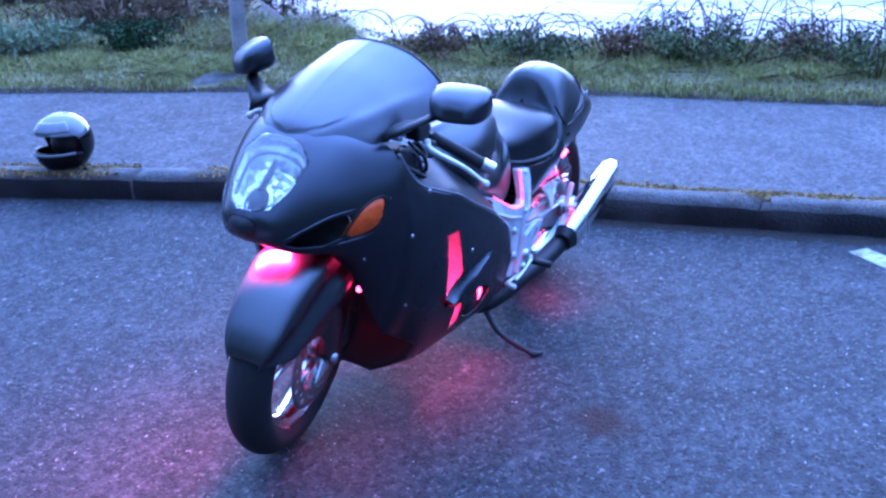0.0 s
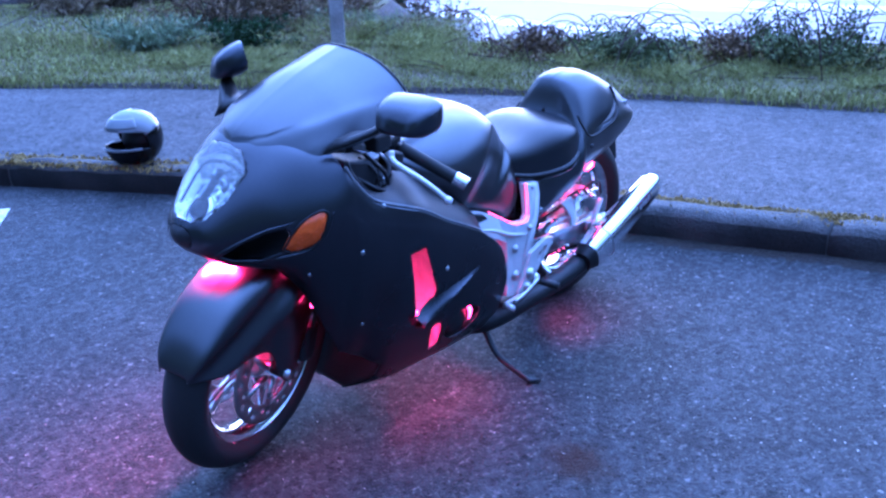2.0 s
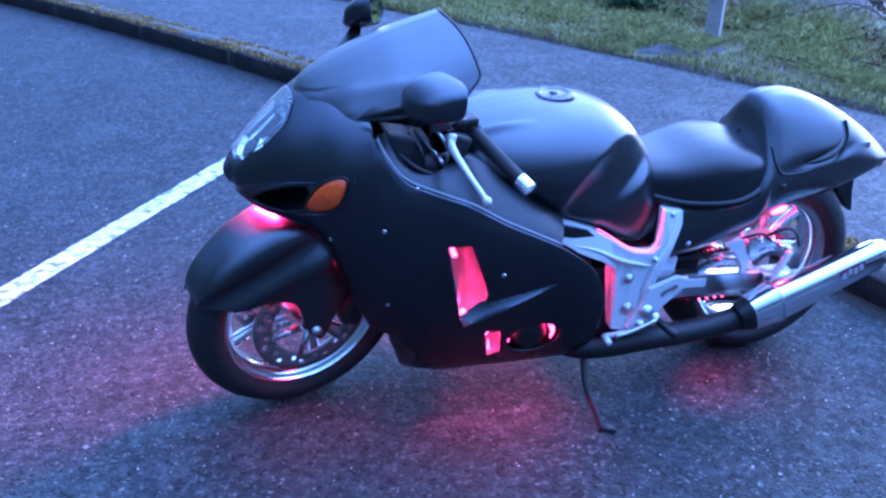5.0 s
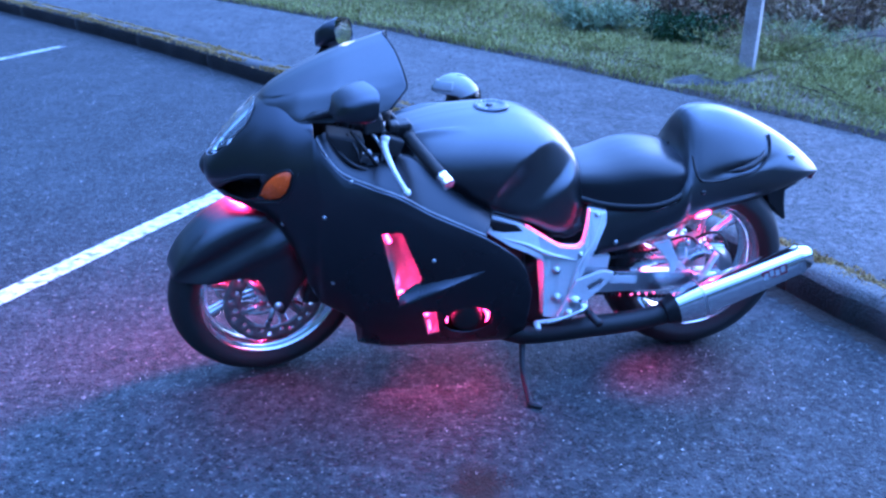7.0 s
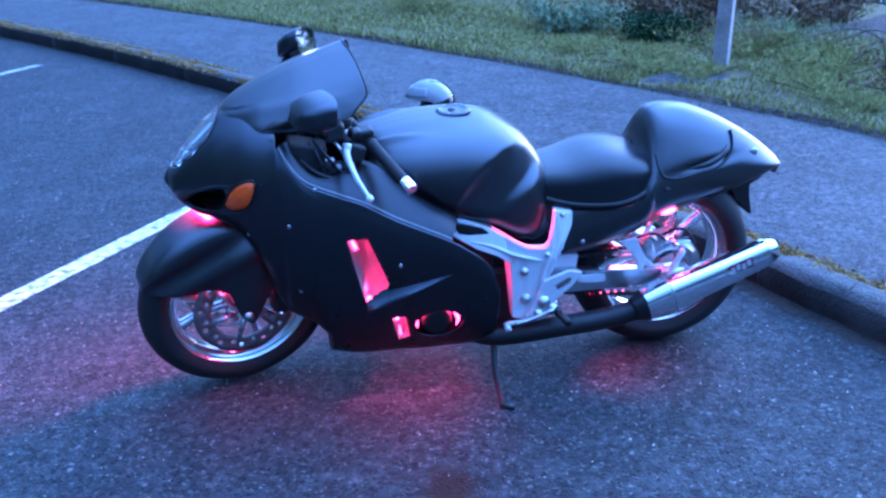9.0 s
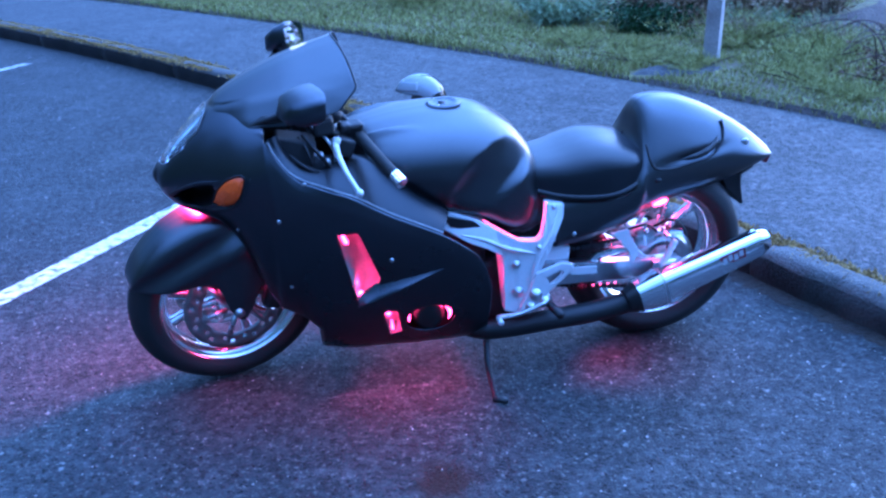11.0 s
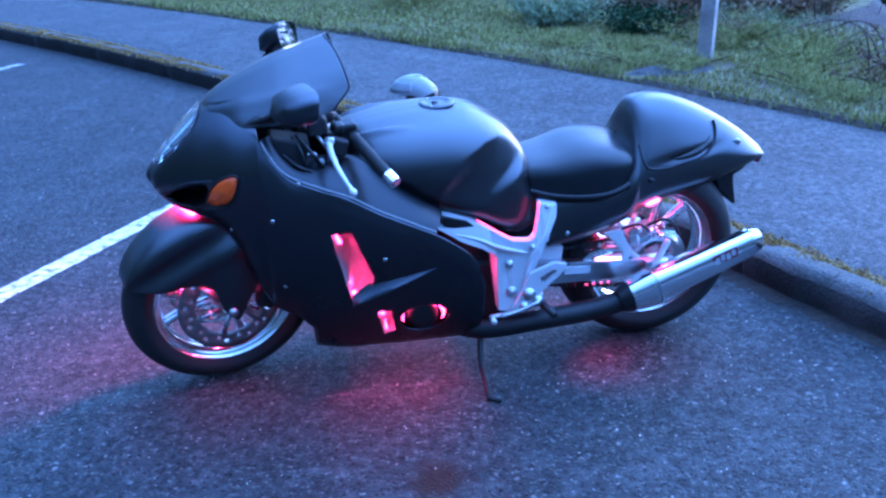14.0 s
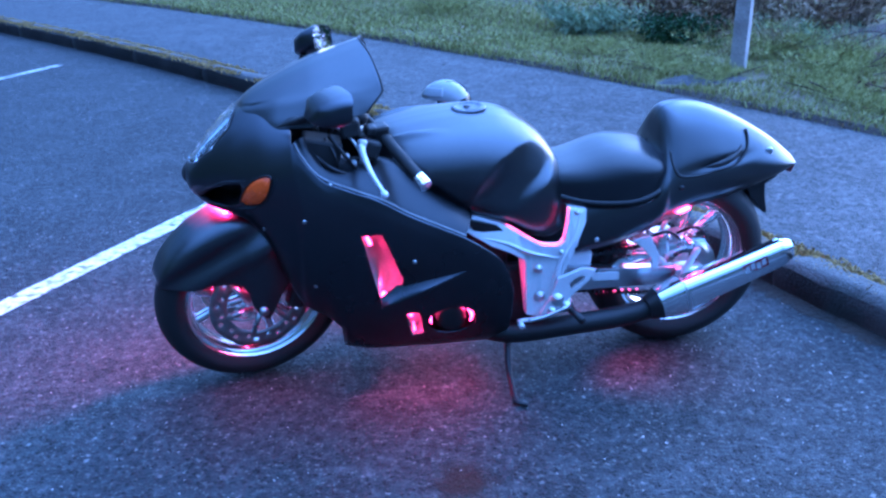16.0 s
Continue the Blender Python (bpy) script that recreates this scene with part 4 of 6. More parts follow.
for v in bm.verts:
    g = below_edge(KNEE, v.co.x, v.co.z)
    if g > 0:
        q = 1 - (1 - min(1, g / 0.075)) ** 2
        crease = -0.6 * (v.co.x - 0.082) + 0.8 * (v.co.z - 0.6)
        v.co.y += 0.021 * q * ease((crease + 0.02) / 0.04) * ease((v.co.z - 0.56) / 0.12) * ease((0.24 - v.co.x) / 0.08)
    if v.co.x < -0.12 and v.co.y < -0.05:
        r = abs(v.co.y + 0.11 + 0.1 * (v.co.x + 0.33))
        v.co.z += 0.011 * math.exp(-(r / 0.011) ** 2) * min(1, (-0.12 - v.co.x) / 0.1)
mirrored(bm)
tank = part("fuel_tank", bm, M_MATTE_LIT, bike, "satin black rounded fuel tank", thick=0.003)
cap = part("fuel_cap", spun([(0.0, 0.002), (0.02, 0.002), (0.034, 0.0018), (0.036, 0.0035), (0.05, 0.0035), (0.053, 0.0)], 40), M_MATTE, tank)
cap.data.transform(Matrix.Translation((-0.032, 0, 0.8495)) @ Matrix.Rotation(radians(-3), 4, "Y") @ Matrix.Rotation(radians(90), 4, "X"))
for k in range(6):
    b = bmesh.new()
    a = k * math.pi / 3
    ball(b, 0.003, pose(-0.032 + 0.044 * math.cos(a), 0.044 * math.sin(a), 0.8505 - 0.0023 * math.cos(a)), 8, 5)
    part("cap_screw", b, M_STEEL, cap)
b = bmesh.new()
ball(b, 0.012, pose(-0.036, 0, 0.851) @ Matrix.Diagonal((1, 1, 0.4, 1)), 12, 6)
part("key_slot", b, M_DARK, cap)

# side cover between tank and seat
COVER = [
    [0.03, 0.115, 0.59, 0.125, 0.585, 0.133, 0.578, 0.137, 0.57, 0.14, 0.56, 0.14, 0.55, 0.136, 0.542, 0.13, 0.536],
    [0.11, 0.115, 0.59, 0.128, 0.582, 0.142, 0.57, 0.15, 0.556, 0.16, 0.54, 0.156, 0.525, 0.148, 0.512, 0.135, 0.505],
    [0.19, 0.118, 0.615, 0.132, 0.6, 0.143, 0.57, 0.148, 0.54, 0.15, 0.515, 0.148, 0.495, 0.14, 0.475, 0.125, 0.465],
    [0.245, 0.1, 0.64, 0.113, 0.63, 0.123, 0.605, 0.128, 0.57, 0.132, 0.54, 0.131, 0.51, 0.124, 0.49, 0.11, 0.48],
]
bm = bmesh.new()
halves(bm, COVER, 24, 20)
part("side_cover", bm.copy(), M_MATTE_LIT, bike, thick=0.003)
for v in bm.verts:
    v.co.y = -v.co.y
part("side_cover", bm, M_MATTE_LIT, bike, thick=0.003)

# seat
SEAT = [
    [0.205, 0.0, 0.662, 0.035, 0.6613, 0.065, 0.6585, 0.09, 0.6521, 0.104, 0.6388, 0.108, 0.6211, 0.104, 0.6042, 0.06, 0.6],
    [0.235, 0.0, 0.673, 0.045, 0.6722, 0.08, 0.6683, 0.107, 0.6597, 0.121, 0.6401, 0.125, 0.6142, 0.12, 0.5907, 0.07, 0.586],
    [0.31, 0.0, 0.69, 0.05, 0.6883, 0.095, 0.683, 0.127, 0.6691, 0.144, 0.6439, 0.148, 0.6065, 0.142, 0.5761, 0.08, 0.57],
    [0.4, 0.0, 0.717, 0.06, 0.7151, 0.11, 0.7067, 0.147, 0.6879, 0.165, 0.6561, 0.168, 0.6092, 0.161, 0.5746, 0.09, 0.568],
    [0.47, 0.0, 0.722, 0.06, 0.7201, 0.112, 0.7115, 0.149, 0.6924, 0.168, 0.6628, 0.171, 0.6161, 0.164, 0.5817, 0.09, 0.576],
    [0.535, 0.0, 0.713, 0.055, 0.711, 0.1, 0.703, 0.134, 0.688, 0.153, 0.665, 0.155, 0.63, 0.147, 0.604, 0.08, 0.597],
    [0.575, 0.0, 0.695, 0.04, 0.694, 0.075, 0.69, 0.1, 0.681, 0.114, 0.665, 0.116, 0.648, 0.104, 0.632, 0.06, 0.624],
]
bm = bmesh.new()
halves(bm, SEAT, 36, 30)
mirrored(bm)
seat = part("seat", bm, M_SEAT, bike, "black vinyl rider seat", thick=0.003)
# dark rim along the seat's lower edge
for s in (-1, 1):
    b = bmesh.new()
    tube(b, [(0.207, s * 0.106, 0.604), (0.235, s * 0.123, 0.59), (0.31, s * 0.146, 0.575), (0.40, s * 0.165, 0.573), (0.47, s * 0.169, 0.58), (0.535, s * 0.152, 0.602), (0.574, s * 0.118, 0.634), (0.58, s * 0.1, 0.66)], [0.012, 0.014, 0.015, 0.015, 0.015, 0.014, 0.012, 0.01], 10, 60)
    part("seat_lower_rim", b, M_GLOSS, seat)

# tail and seat hump
TAIL_A = [
    [0.29, 0.09, 0.57, 0.115, 0.565, 0.13, 0.552, 0.14, 0.53, 0.146, 0.5, 0.149, 0.465, 0.147, 0.43, 0.135, 0.405],
    [0.40, 0.10, 0.60, 0.128, 0.592, 0.143, 0.576, 0.152, 0.555, 0.159, 0.525, 0.16, 0.49, 0.155, 0.456, 0.137, 0.428],
    [0.50, 0.09, 0.65, 0.13, 0.632, 0.15, 0.614, 0.159, 0.59, 0.166, 0.56, 0.165, 0.525, 0.155, 0.487, 0.135, 0.457],
]
TAIL_B = [
    [0.545, 0.0, 0.72, 0.06, 0.715, 0.105, 0.695, 0.14, 0.66, 0.16, 0.62, 0.163, 0.575, 0.152, 0.52, 0.132, 0.485],
    [0.566, 0.0, 0.80, 0.05, 0.792, 0.09, 0.762, 0.122, 0.712, 0.146, 0.655, 0.157, 0.595, 0.15, 0.54, 0.13, 0.505],
    [0.60, 0.0, 0.83, 0.055, 0.821, 0.098, 0.79, 0.126, 0.733, 0.144, 0.668, 0.153, 0.605, 0.147, 0.55, 0.128, 0.517],
    [0.68, 0.0, 0.833, 0.055, 0.824, 0.098, 0.79, 0.124, 0.734, 0.137, 0.672, 0.142, 0.615, 0.136, 0.565, 0.118, 0.537],
    [0.77, 0.0, 0.806, 0.05, 0.798, 0.092, 0.768, 0.116, 0.718, 0.127, 0.668, 0.131, 0.622, 0.126, 0.578, 0.108, 0.552],
]
TAIL_C = [
    [0.87, 0.0, 0.758, 0.045, 0.751, 0.08, 0.726, 0.101, 0.69, 0.109, 0.655, 0.111, 0.62, 0.105, 0.59, 0.088, 0.572],
    [0.96, 0.0, 0.703, 0.036, 0.697, 0.063, 0.68, 0.08, 0.658, 0.086, 0.637, 0.086, 0.618, 0.08, 0.604, 0.065, 0.595],
    [1.03, 0.0, 0.649, 0.022, 0.646, 0.038, 0.64, 0.047, 0.632, 0.05, 0.624, 0.05, 0.617, 0.044, 0.612, 0.034, 0.608],
    [1.055, 0.0, 0.622, 0.012, 0.621, 0.02, 0.62, 0.026, 0.618, 0.028, 0.616, 0.028, 0.614, 0.024, 0.612, 0.018, 0.61],
]
bm = bmesh.new()
SLOPE = (1, 0.86, 0.86, 0.95, 1.05, 1.08, 1.08, 1.08)
for row in TAIL_B + TAIL_C:
    for k in range(8):
        row[1 + 2 * k] *= SLOPE[k]
tg = halves(bm, TAIL_A + TAIL_B + TAIL_C, 110, 80)
for v in bm.verts:
    d = ((v.co.x - 0.73 - 0.5 * (v.co.z - 0.66)) / 0.085, (v.co.z - 0.672 - 0.12 * (v.co.x - 0.73)) / 0.013)
    if v.co.y < -0.06:
        v.co.y += 0.009 * math.exp(-d[0] ** 2 - d[1] ** 2)
mirrored(bm)
tail = part("tail_cowl", bm, M_MATTE_LIT, bike, "satin black tail with rounded seat hump", thick=0.003)
TSKIN = [tuple(p) for p in tg[::3, ::3].reshape(-1, 3)]


def tail_v(x, z):
    near = sorted(TSKIN, key=lambda p: (p[0] - x) ** 2 + (p[2] - z) ** 2)[:4]
    w = [1 / (1e-5 + (p[0] - x) ** 2 + (p[2] - z) ** 2) for p in near]
    return sum(a * p[1] for a, p in zip(w, near)) / sum(w)


for s in (-1, 1):
    # a raised black spindle puts the shade into the gill dent
    b = bmesh.new()
    tube(b, [(x, -s * (tail_v(x, z) - 0.0005), z) for x, z in ((0.675, 0.668), (0.72, 0.672), (0.765, 0.682), (0.80, 0.70), (0.818, 0.722))], [0.001, 0.008, 0.011, 0.007, 0.001], 8, 40)
    part("hump_gill_shade", b, M_BLACK, tail, "black spindle for the shade inside the hump gill")
    b = bmesh.new()
    tube(b, [(x, -s * (tail_v(x, z) - 0.0008), z) for x, z in ((0.57, 0.715), (0.574, 0.68), (0.585, 0.654), (0.605, 0.645), (0.65, 0.643), (0.71, 0.651), (0.78, 0.664), (0.825, 0.694), (0.838, 0.73), (0.838, 0.755))], 0.0042, 6, 60)
    part("panel_seam", b, M_BLACK, tail)
    b = bmesh.new()
    ball(b, 0.013, Matrix.Translation((0.92, -s * tail_v(0.92, 0.682), 0.682)) @ Matrix.Diagonal((1, 0.35, 1, 1)), 14, 8)
    part("tail_bolt", b, M_STEEL, tail, "round steel bolt")
    b = bmesh.new()
    ball(b, 0.008, Matrix.Translation((0.60, -s * (tail_v(0.60, 0.612) - 0.002), 0.612)) @ Matrix.Diagonal((1.5, 0.6, 1, 1)), 10, 6)
    part("seat_lock", b, M_BLACK, tail)
    b = bmesh.new()
    ball(b, 0.008, Matrix.Translation((0.345, -s * (tail_v(0.345, 0.455) - 0.001), 0.455)) @ Matrix.Diagonal((1, 0.5, 1, 1)), 10, 6)
    part("tail_bolt", b, M_STEEL, tail)
bm = plate([(0.86, 0.575), (0.95, 0.59), (1.0, 0.598), (0.985, 0.575), (0.95, 0.553), (0.955, 0.515), (0.972, 0.45), (0.958, 0.452), (0.93, 0.49), (0.905, 0.51), (0.895, 0.535)], -0.04, 0.04)
part("tail_bracket", bm, M_BLACK, bike, "black plate bracket under the tail", smooth=False, bevel=0.004)
b = bmesh.new()
box_mesh(b, (0.02, 0.07, 0.03), pose(1.035, 0, 0.602, 0, 20, 0))
part("tail_light", b, M_BADGE, bike, "red tail light", smooth=False, bevel=0.004)

# frame spars
SPAR = [(-0.111, 0.55), (-0.088, 0.58), (-0.029, 0.566), (0.038, 0.54), (0.085, 0.512), (0.122, 0.488), (0.155, 0.471), (0.188, 0.464), (0.213, 0.467), (0.229, 0.48), (0.241, 0.53), (0.246, 0.572), (0.299, 0.566),
        (0.296, 0.53), (0.266, 0.468), (0.244, 0.419), (0.22, 0.358), (0.213, 0.293), (0.2, 0.245), (0.16, 0.232), (0.115, 0.245), (0.112, 0.272), (0.121, 0.33), (0.12, 0.385), (0.105, 0.43), (0.06, 0.458), (0.0, 0.482)]
for s in (-1, 1):
    bm = plate(SPAR, s * 0.178, s * 0.212)
    for v in bm.verts:
        v.co.y -= s * max(0, v.co.z - 0.45) * 0.35
    spar = part("frame_spar", bm, M_ALLOY, bike, "silver alloy frame spar", smooth=False, bevel=0.008)
    # black plate laid on the spar puts in the shade of its hollow
    b = plate([(-0.075, 0.568), (0.02, 0.542), (0.045, 0.52), (0.03, 0.508), (-0.05, 0.53)], s * 0.17, s * 0.1865)
    part("spar_recess_shade", b, M_BLACK, spar, smooth=False, bevel=0.002)
    b = bmesh.new()
    tube(b, [(x, s * (0.211 - max(0, z - 0.45) * 0.35), z) for x, z in ((0.285, 0.565), (0.25, 0.475), (0.218, 0.425), (0.198, 0.36), (0.185, 0.29))], [0.002, 0.006, 0.008, 0.006, 0.002], 8, 40)
    tube(b, [(x, s * (0.211 - max(0, z - 0.45) * 0.35), z) for x, z in ((-0.02, 0.505), (0.05, 0.485), (0.11, 0.458), (0.17, 0.44), (0.21, 0.43))], [0.002, 0.006, 0.007, 0.005, 0.001], 8, 40)
    part("spar_rib", b, M_ALLOY, spar)
    for x, z, r in ((0.155, 0.305, 0.018), (0.145, 0.40, 0.014), (0.268, 0.56, 0.008), (0.215, 0.45, 0.009)):
        b = spun([(0, 0.008), (r * 0.5, 0.008), (r * 0.55, 0.004), (r * 0.9, 0.004), (r, 0.0)], 16)
        moved(b, Matrix.Translation((x, s * (0.212 - max(0, z - 0.45) * 0.35), z)) @ Matrix.Diagonal((1, s, 1, 1)))
        part("frame_bolt", b, M_STEEL, spar)

# engine and cockpit bulk
bm = bmesh.new()
for c, size in (((-0.14, 0, 0.33), (0.42, 0.30, 0.36)), ((0.05, 0, 0.28), (0.26, 0.30, 0.22)), ((-0.28, 0, 0.45), (0.2, 0.26, 0.34)), ((-0.1, 0, 0.58), (0.34, 0.2, 0.18)), ((0.2, 0, 0.5), (0.3, 0.12, 0.2))):
    box_mesh(bm, size, pose(*c))
engine = part("engine", bm, M_DARK, bike, "dark metal engine block", smooth=False, bevel=0.02)
for s in (-1, 1):
    b = spun([(0.0, 0.012), (0.03, 0.012), (0.042, 0.006), (0.045, -0.004), (0.046, -0.05)], 28, at=(0, 0, 0))
    moved(b, Matrix.Translation((-0.12, s * 0.2, 0.256)) @ Matrix.Scale(1.1, 4) @ Matrix.Diagonal((1, s, 1, 1)))
    part("crankcase_cover", b, M_BLACK, engine)
    b = bmesh.new()
    for k in range(9):
        box_mesh(b, (0.09, 0.012, 0.005), pose(-0.33, s * 0.14, 0.38 + 0.022 * k, 0, 0, s * 20))
    part("radiator_fin", b, M_DARK, engine, smooth=False)
bm = bmesh.new()
# closes the belly behind the wheel, hollowed where the tyre swings
belly = [p for p in section(SIDE_FRONT[3], 90) if p[2] < 0.345]
grid_mesh(bm, np.array([[(-0.436 + 0.075 * (1 - f * f) * min(1, max(0, (p[2] - 0.12) / 0.1)), -p[1] * f, p[2]) for f in np.linspace(-1, 1, 17)] for p in belly]))
part("belly_front", bm, M_BLACK, fairing, thick=0.004)
bm = bmesh.new()
box_mesh(bm, (0.03, 0.36, 0.34), pose(-0.365, 0, 0.44, 0, -10, 0))
part("radiator", bm, M_DARK, bike, "dark radiator behind the front wheel", smooth=False, bevel=0.004)
bm = bmesh.new()
box_mesh(bm, (0.08, 0.26, 0.11), pose(-0.55, 0, 0.83, 0, 30, 0))
box_mesh(bm, (0.2, 0.30, 0.10), pose(-0.44, 0, 0.62, 0, 10, 0))
# three added plates keep the underglow from leaking up into the cockpit
box_mesh(bm, (0.24, 0.5, 0.02), pose(-0.42, 0, 0.64))
box_mesh(bm, (0.1, 0.46, 0.02), pose(-0.575, 0, 0.66))
box_mesh(bm, (0.09, 0.37, 0.02), pose(-0.65, 0, 0.668))
part("instrument_panel_shields", bm, M_BLACK, bike, "black instrument panel with added plates that block underglow", smooth=False, bevel=0.03)
# inner cockpit trim that runs back from the opening towards the tank
for s in (-1, 1):
    g = []
    for x, y, z, w, up in ((-0.555, 0.238, 0.845, 0.03, 0), (-0.535, 0.25, 0.805, 0.05, 0), (-0.49, 0.264, 0.753, 0.09, 0.02), (-0.40, 0.278, 0.714, 0.13, 0.05), (-0.326, 0.281, 0.682, 0.135, 0.07), (-0.25, 0.281, 0.636, 0.13, 0.075), (-0.15, 0.275, 0.584, 0.11, 0.05), (-0.09, 0.268, 0.551, 0.09, 0.03)):
        g.append([(x, s * y, z), (x + 0.004, s * (y - 0.008), z + 0.008), (x + 0.015, s * (y - 0.3 * w), z + 0.01 + 0.3 * up), (x + 0.025, s * (y - w * 0.65), z + 0.012 + 0.7 * up), (x + 0.035, s * (y - w), z + up), (x + 0.04, s * (y - w - 0.02), z - 0.08)])
    b = bmesh.new()
    grid_mesh(b, loft_grid(g, 40, 16))
    # the sky's glint on the rounded lip is put in as pale grey
    e = bmesh.new()
    tube(e, [(r[0][0], r[0][1], r[0][2] + 0.002) for r in g], 0.0042, 8, 60)
    part("trim_edge_glint", e, M_LIP, fairing, "edge of the cockpit opening, its sky glint coloured pale grey")
    part("cockpit_trim", b, M_TRIM, fairing, "dark inner cockpit trim")

# swingarm, rear wheel, drive
ARM = [(0.20, 0.345), (0.24, 0.36), (0.40, 0.348), (0.55, 0.338), (0.71, 0.335), (0.73, 0.31), (0.71, 0.285), (0.55, 0.275), (0.40, 0.285), (0.27, 0.28), (0.2, 0.29)]
BRACE = [(0.40, 0.338), (0.43, 0.368), (0.48, 0.382), (0.56, 0.378), (0.61, 0.335), (0.585, 0.332), (0.545, 0.36), (0.48, 0.365), (0.44, 0.352), (0.425, 0.336)]
arm = thing("swingarm", "silver braced alloy swingarm", "")
arm.parent = bike
for s in (-1, 1):
    part("arm_beam", plate(ARM, s * 0.115, s * 0.15), M_STEEL, arm, smooth=False, bevel=0.006)
    part("arm_brace", plate(BRACE, s * 0.115, s * 0.135), M_STEEL, arm, smooth=False, bevel=0.005)
    part("arm_plate", plate([(0.335, 0.338), (0.43, 0.333), (0.43, 0.308), (0.345, 0.312)], s * 0.15, s * 0.153), M_ALLOY, arm, smooth=False)
    part("axle_block", plate([(0.61, 0.335), (0.73, 0.335), (0.74, 0.31), (0.73, 0.285), (0.61, 0.285)], s * 0.15, s * 0.165), M_STEEL, arm, smooth=False, bevel=0.005)
    b = spun([(0, 0.02), (0.014, 0.02), (0.02, 0.012), (0.03, 0.01), (0.032, 0)], 18, at=(0.672, 0, 0.31))
    moved(b, Matrix.Translation((0, s * 0.165, 0)) @ Matrix.Diagonal((1, s, 1, 1)))
    part("axle_nut", b, M_CHROME, arm)


def wheel(name, at, radius, width, rim_r, m, label):
    """Tyre, rim, three forked spokes, hub; about the origin, then moved by m."""
    w = thing(name, label, "")
    w.parent = bike
    h = width / 2
    prof = [(rim_r, -h * 0.72), (rim_r + 0.016, -h * 0.93), (rim_r + 0.034, -h), (radius - 0.024, -h * 0.82), (radius - 0.009, -h * 0.5), (radius - 0.002, -h * 0.22), (radius, 0)]
    prof = prof + [(r, -y) for r, y in prof[-2::-1]]
    prof = [tuple(p) for p in spline(prof, 34)]
    part("tyre", moved(spun(prof, 64), m), M_RUBBER, w, "black road tyre")
    rp = [(rim_r + 0.003, -h * 0.74), (rim_r + 0.004, -h * 0.66), (rim_r - 0.012, -h * 0.62), (rim_r - 0.026, -h * 0.35), (rim_r - 0.03, 0), (rim_r - 0.026, h * 0.35), (rim_r - 0.012, h * 0.62), (rim_r + 0.004, h * 0.66), (rim_r + 0.003, h * 0.74)]
    part("rim", moved(spun(rp, 64), m), M_CHROME, w, "polished chrome rim")
    part("hub", moved(spun([(0.0, -h * 0.6), (0.035, -h * 0.6), (0.045, -h * 0.4), (0.04, 0), (0.045, h * 0.4), (0.035, h * 0.6), (0, h * 0.6)], 24), m), M_ALLOY, w)
    for k in range(3):
        b = bmesh.new()
        a = 2 * math.pi * k / 3 + 0.5
        for off in (-0.2, 0.2):
            p0 = (0.035 * math.sin(a + off * 2.5), 0, 0.035 * math.cos(a + off * 2.5))
            p1 = ((rim_r * 0.55) * math.sin(a + off * 1.2), 0, (rim_r * 0.55) * math.cos(a + off * 1.2))
            p2 = ((rim_r - 0.02) * math.sin(a + off * 1.5), 0, (rim_r - 0.02) * math.cos(a + off * 1.5))
            tube(b, [p0, p1, p2], [0.018, 0.014, 0.02], 10, 14)
        part("spoke", moved(b, m), M_CHROME, w, "chrome spoke")
    return w


def disc(parent, m, r, label="dark drilled brake disc"):
    """A brake rotor with round holes and a dark carrier."""
    b = bmesh.new()
    n, rings = 60, (r * 0.66, r * 0.74, r * 0.82, r * 0.9, r)
    vs = [[b.verts.new((q * math.sin(2 * math.pi * i / n), 0, q * math.cos(2 * math.pi * i / n))) for q in rings] for i in range(n)]
    for i in range(n):
        for j in range(4):
            if (j in (1, 2)) and (i + 2 * j) % 5 == 0:
                continue
            k = (i + 1) % n
            b.faces.new((vs[i][j], vs[k][j], vs[k][j + 1], vs[i][j + 1]))
    d = part("brake_disc", moved(b, m), M_DISC, parent, label, thick=0.004)
    for k in range(6):
        c = bmesh.new()
        a = k * math.pi / 3
        tube(c, [(0.03 * math.sin(a), 0, 0.03 * math.cos(a)), (r * 0.7 * math.sin(a + 0.25), 0, r * 0.7 * math.cos(a + 0.25))], 0.009, 8)
        part("carrier_arm", moved(c, m), M_STEEL, parent)
    return d


rear = wheel("rear_wheel", None, 0.308, 0.18, 0.218, Matrix.Translation((0.672, 0, 0.309)), "rear wheel with wide tyre and chrome rim")
disc(rear, Matrix.Translation((0.672, 0.105, 0.309)), 0.11)
b = spun([(0.05, -0.004), (0.105, -0.004), (0.105, 0.004), (0.05, 0.004)], 42, closed=True, at=(0.672, -0.1, 0.309))
part("sprocket", b, M_STEEL, rear, "steel rear sprocket")
b = bmesh.new()
for z0, z1 in ((0.36, 0.415), (0.27, 0.21)):
    for k in range(34):
        f = k / 33
        box_mesh(b, (0.011, 0.014, 0.012), pose(0.19 + 0.48 * f, -0.1, z0 + (z1 - z0) * f, 0, 6 if z0 > 0.3 else -6, 0))
tagged(part("chain", b, M_DARK, bike, "drive chain", smooth=False), kind="stuff")
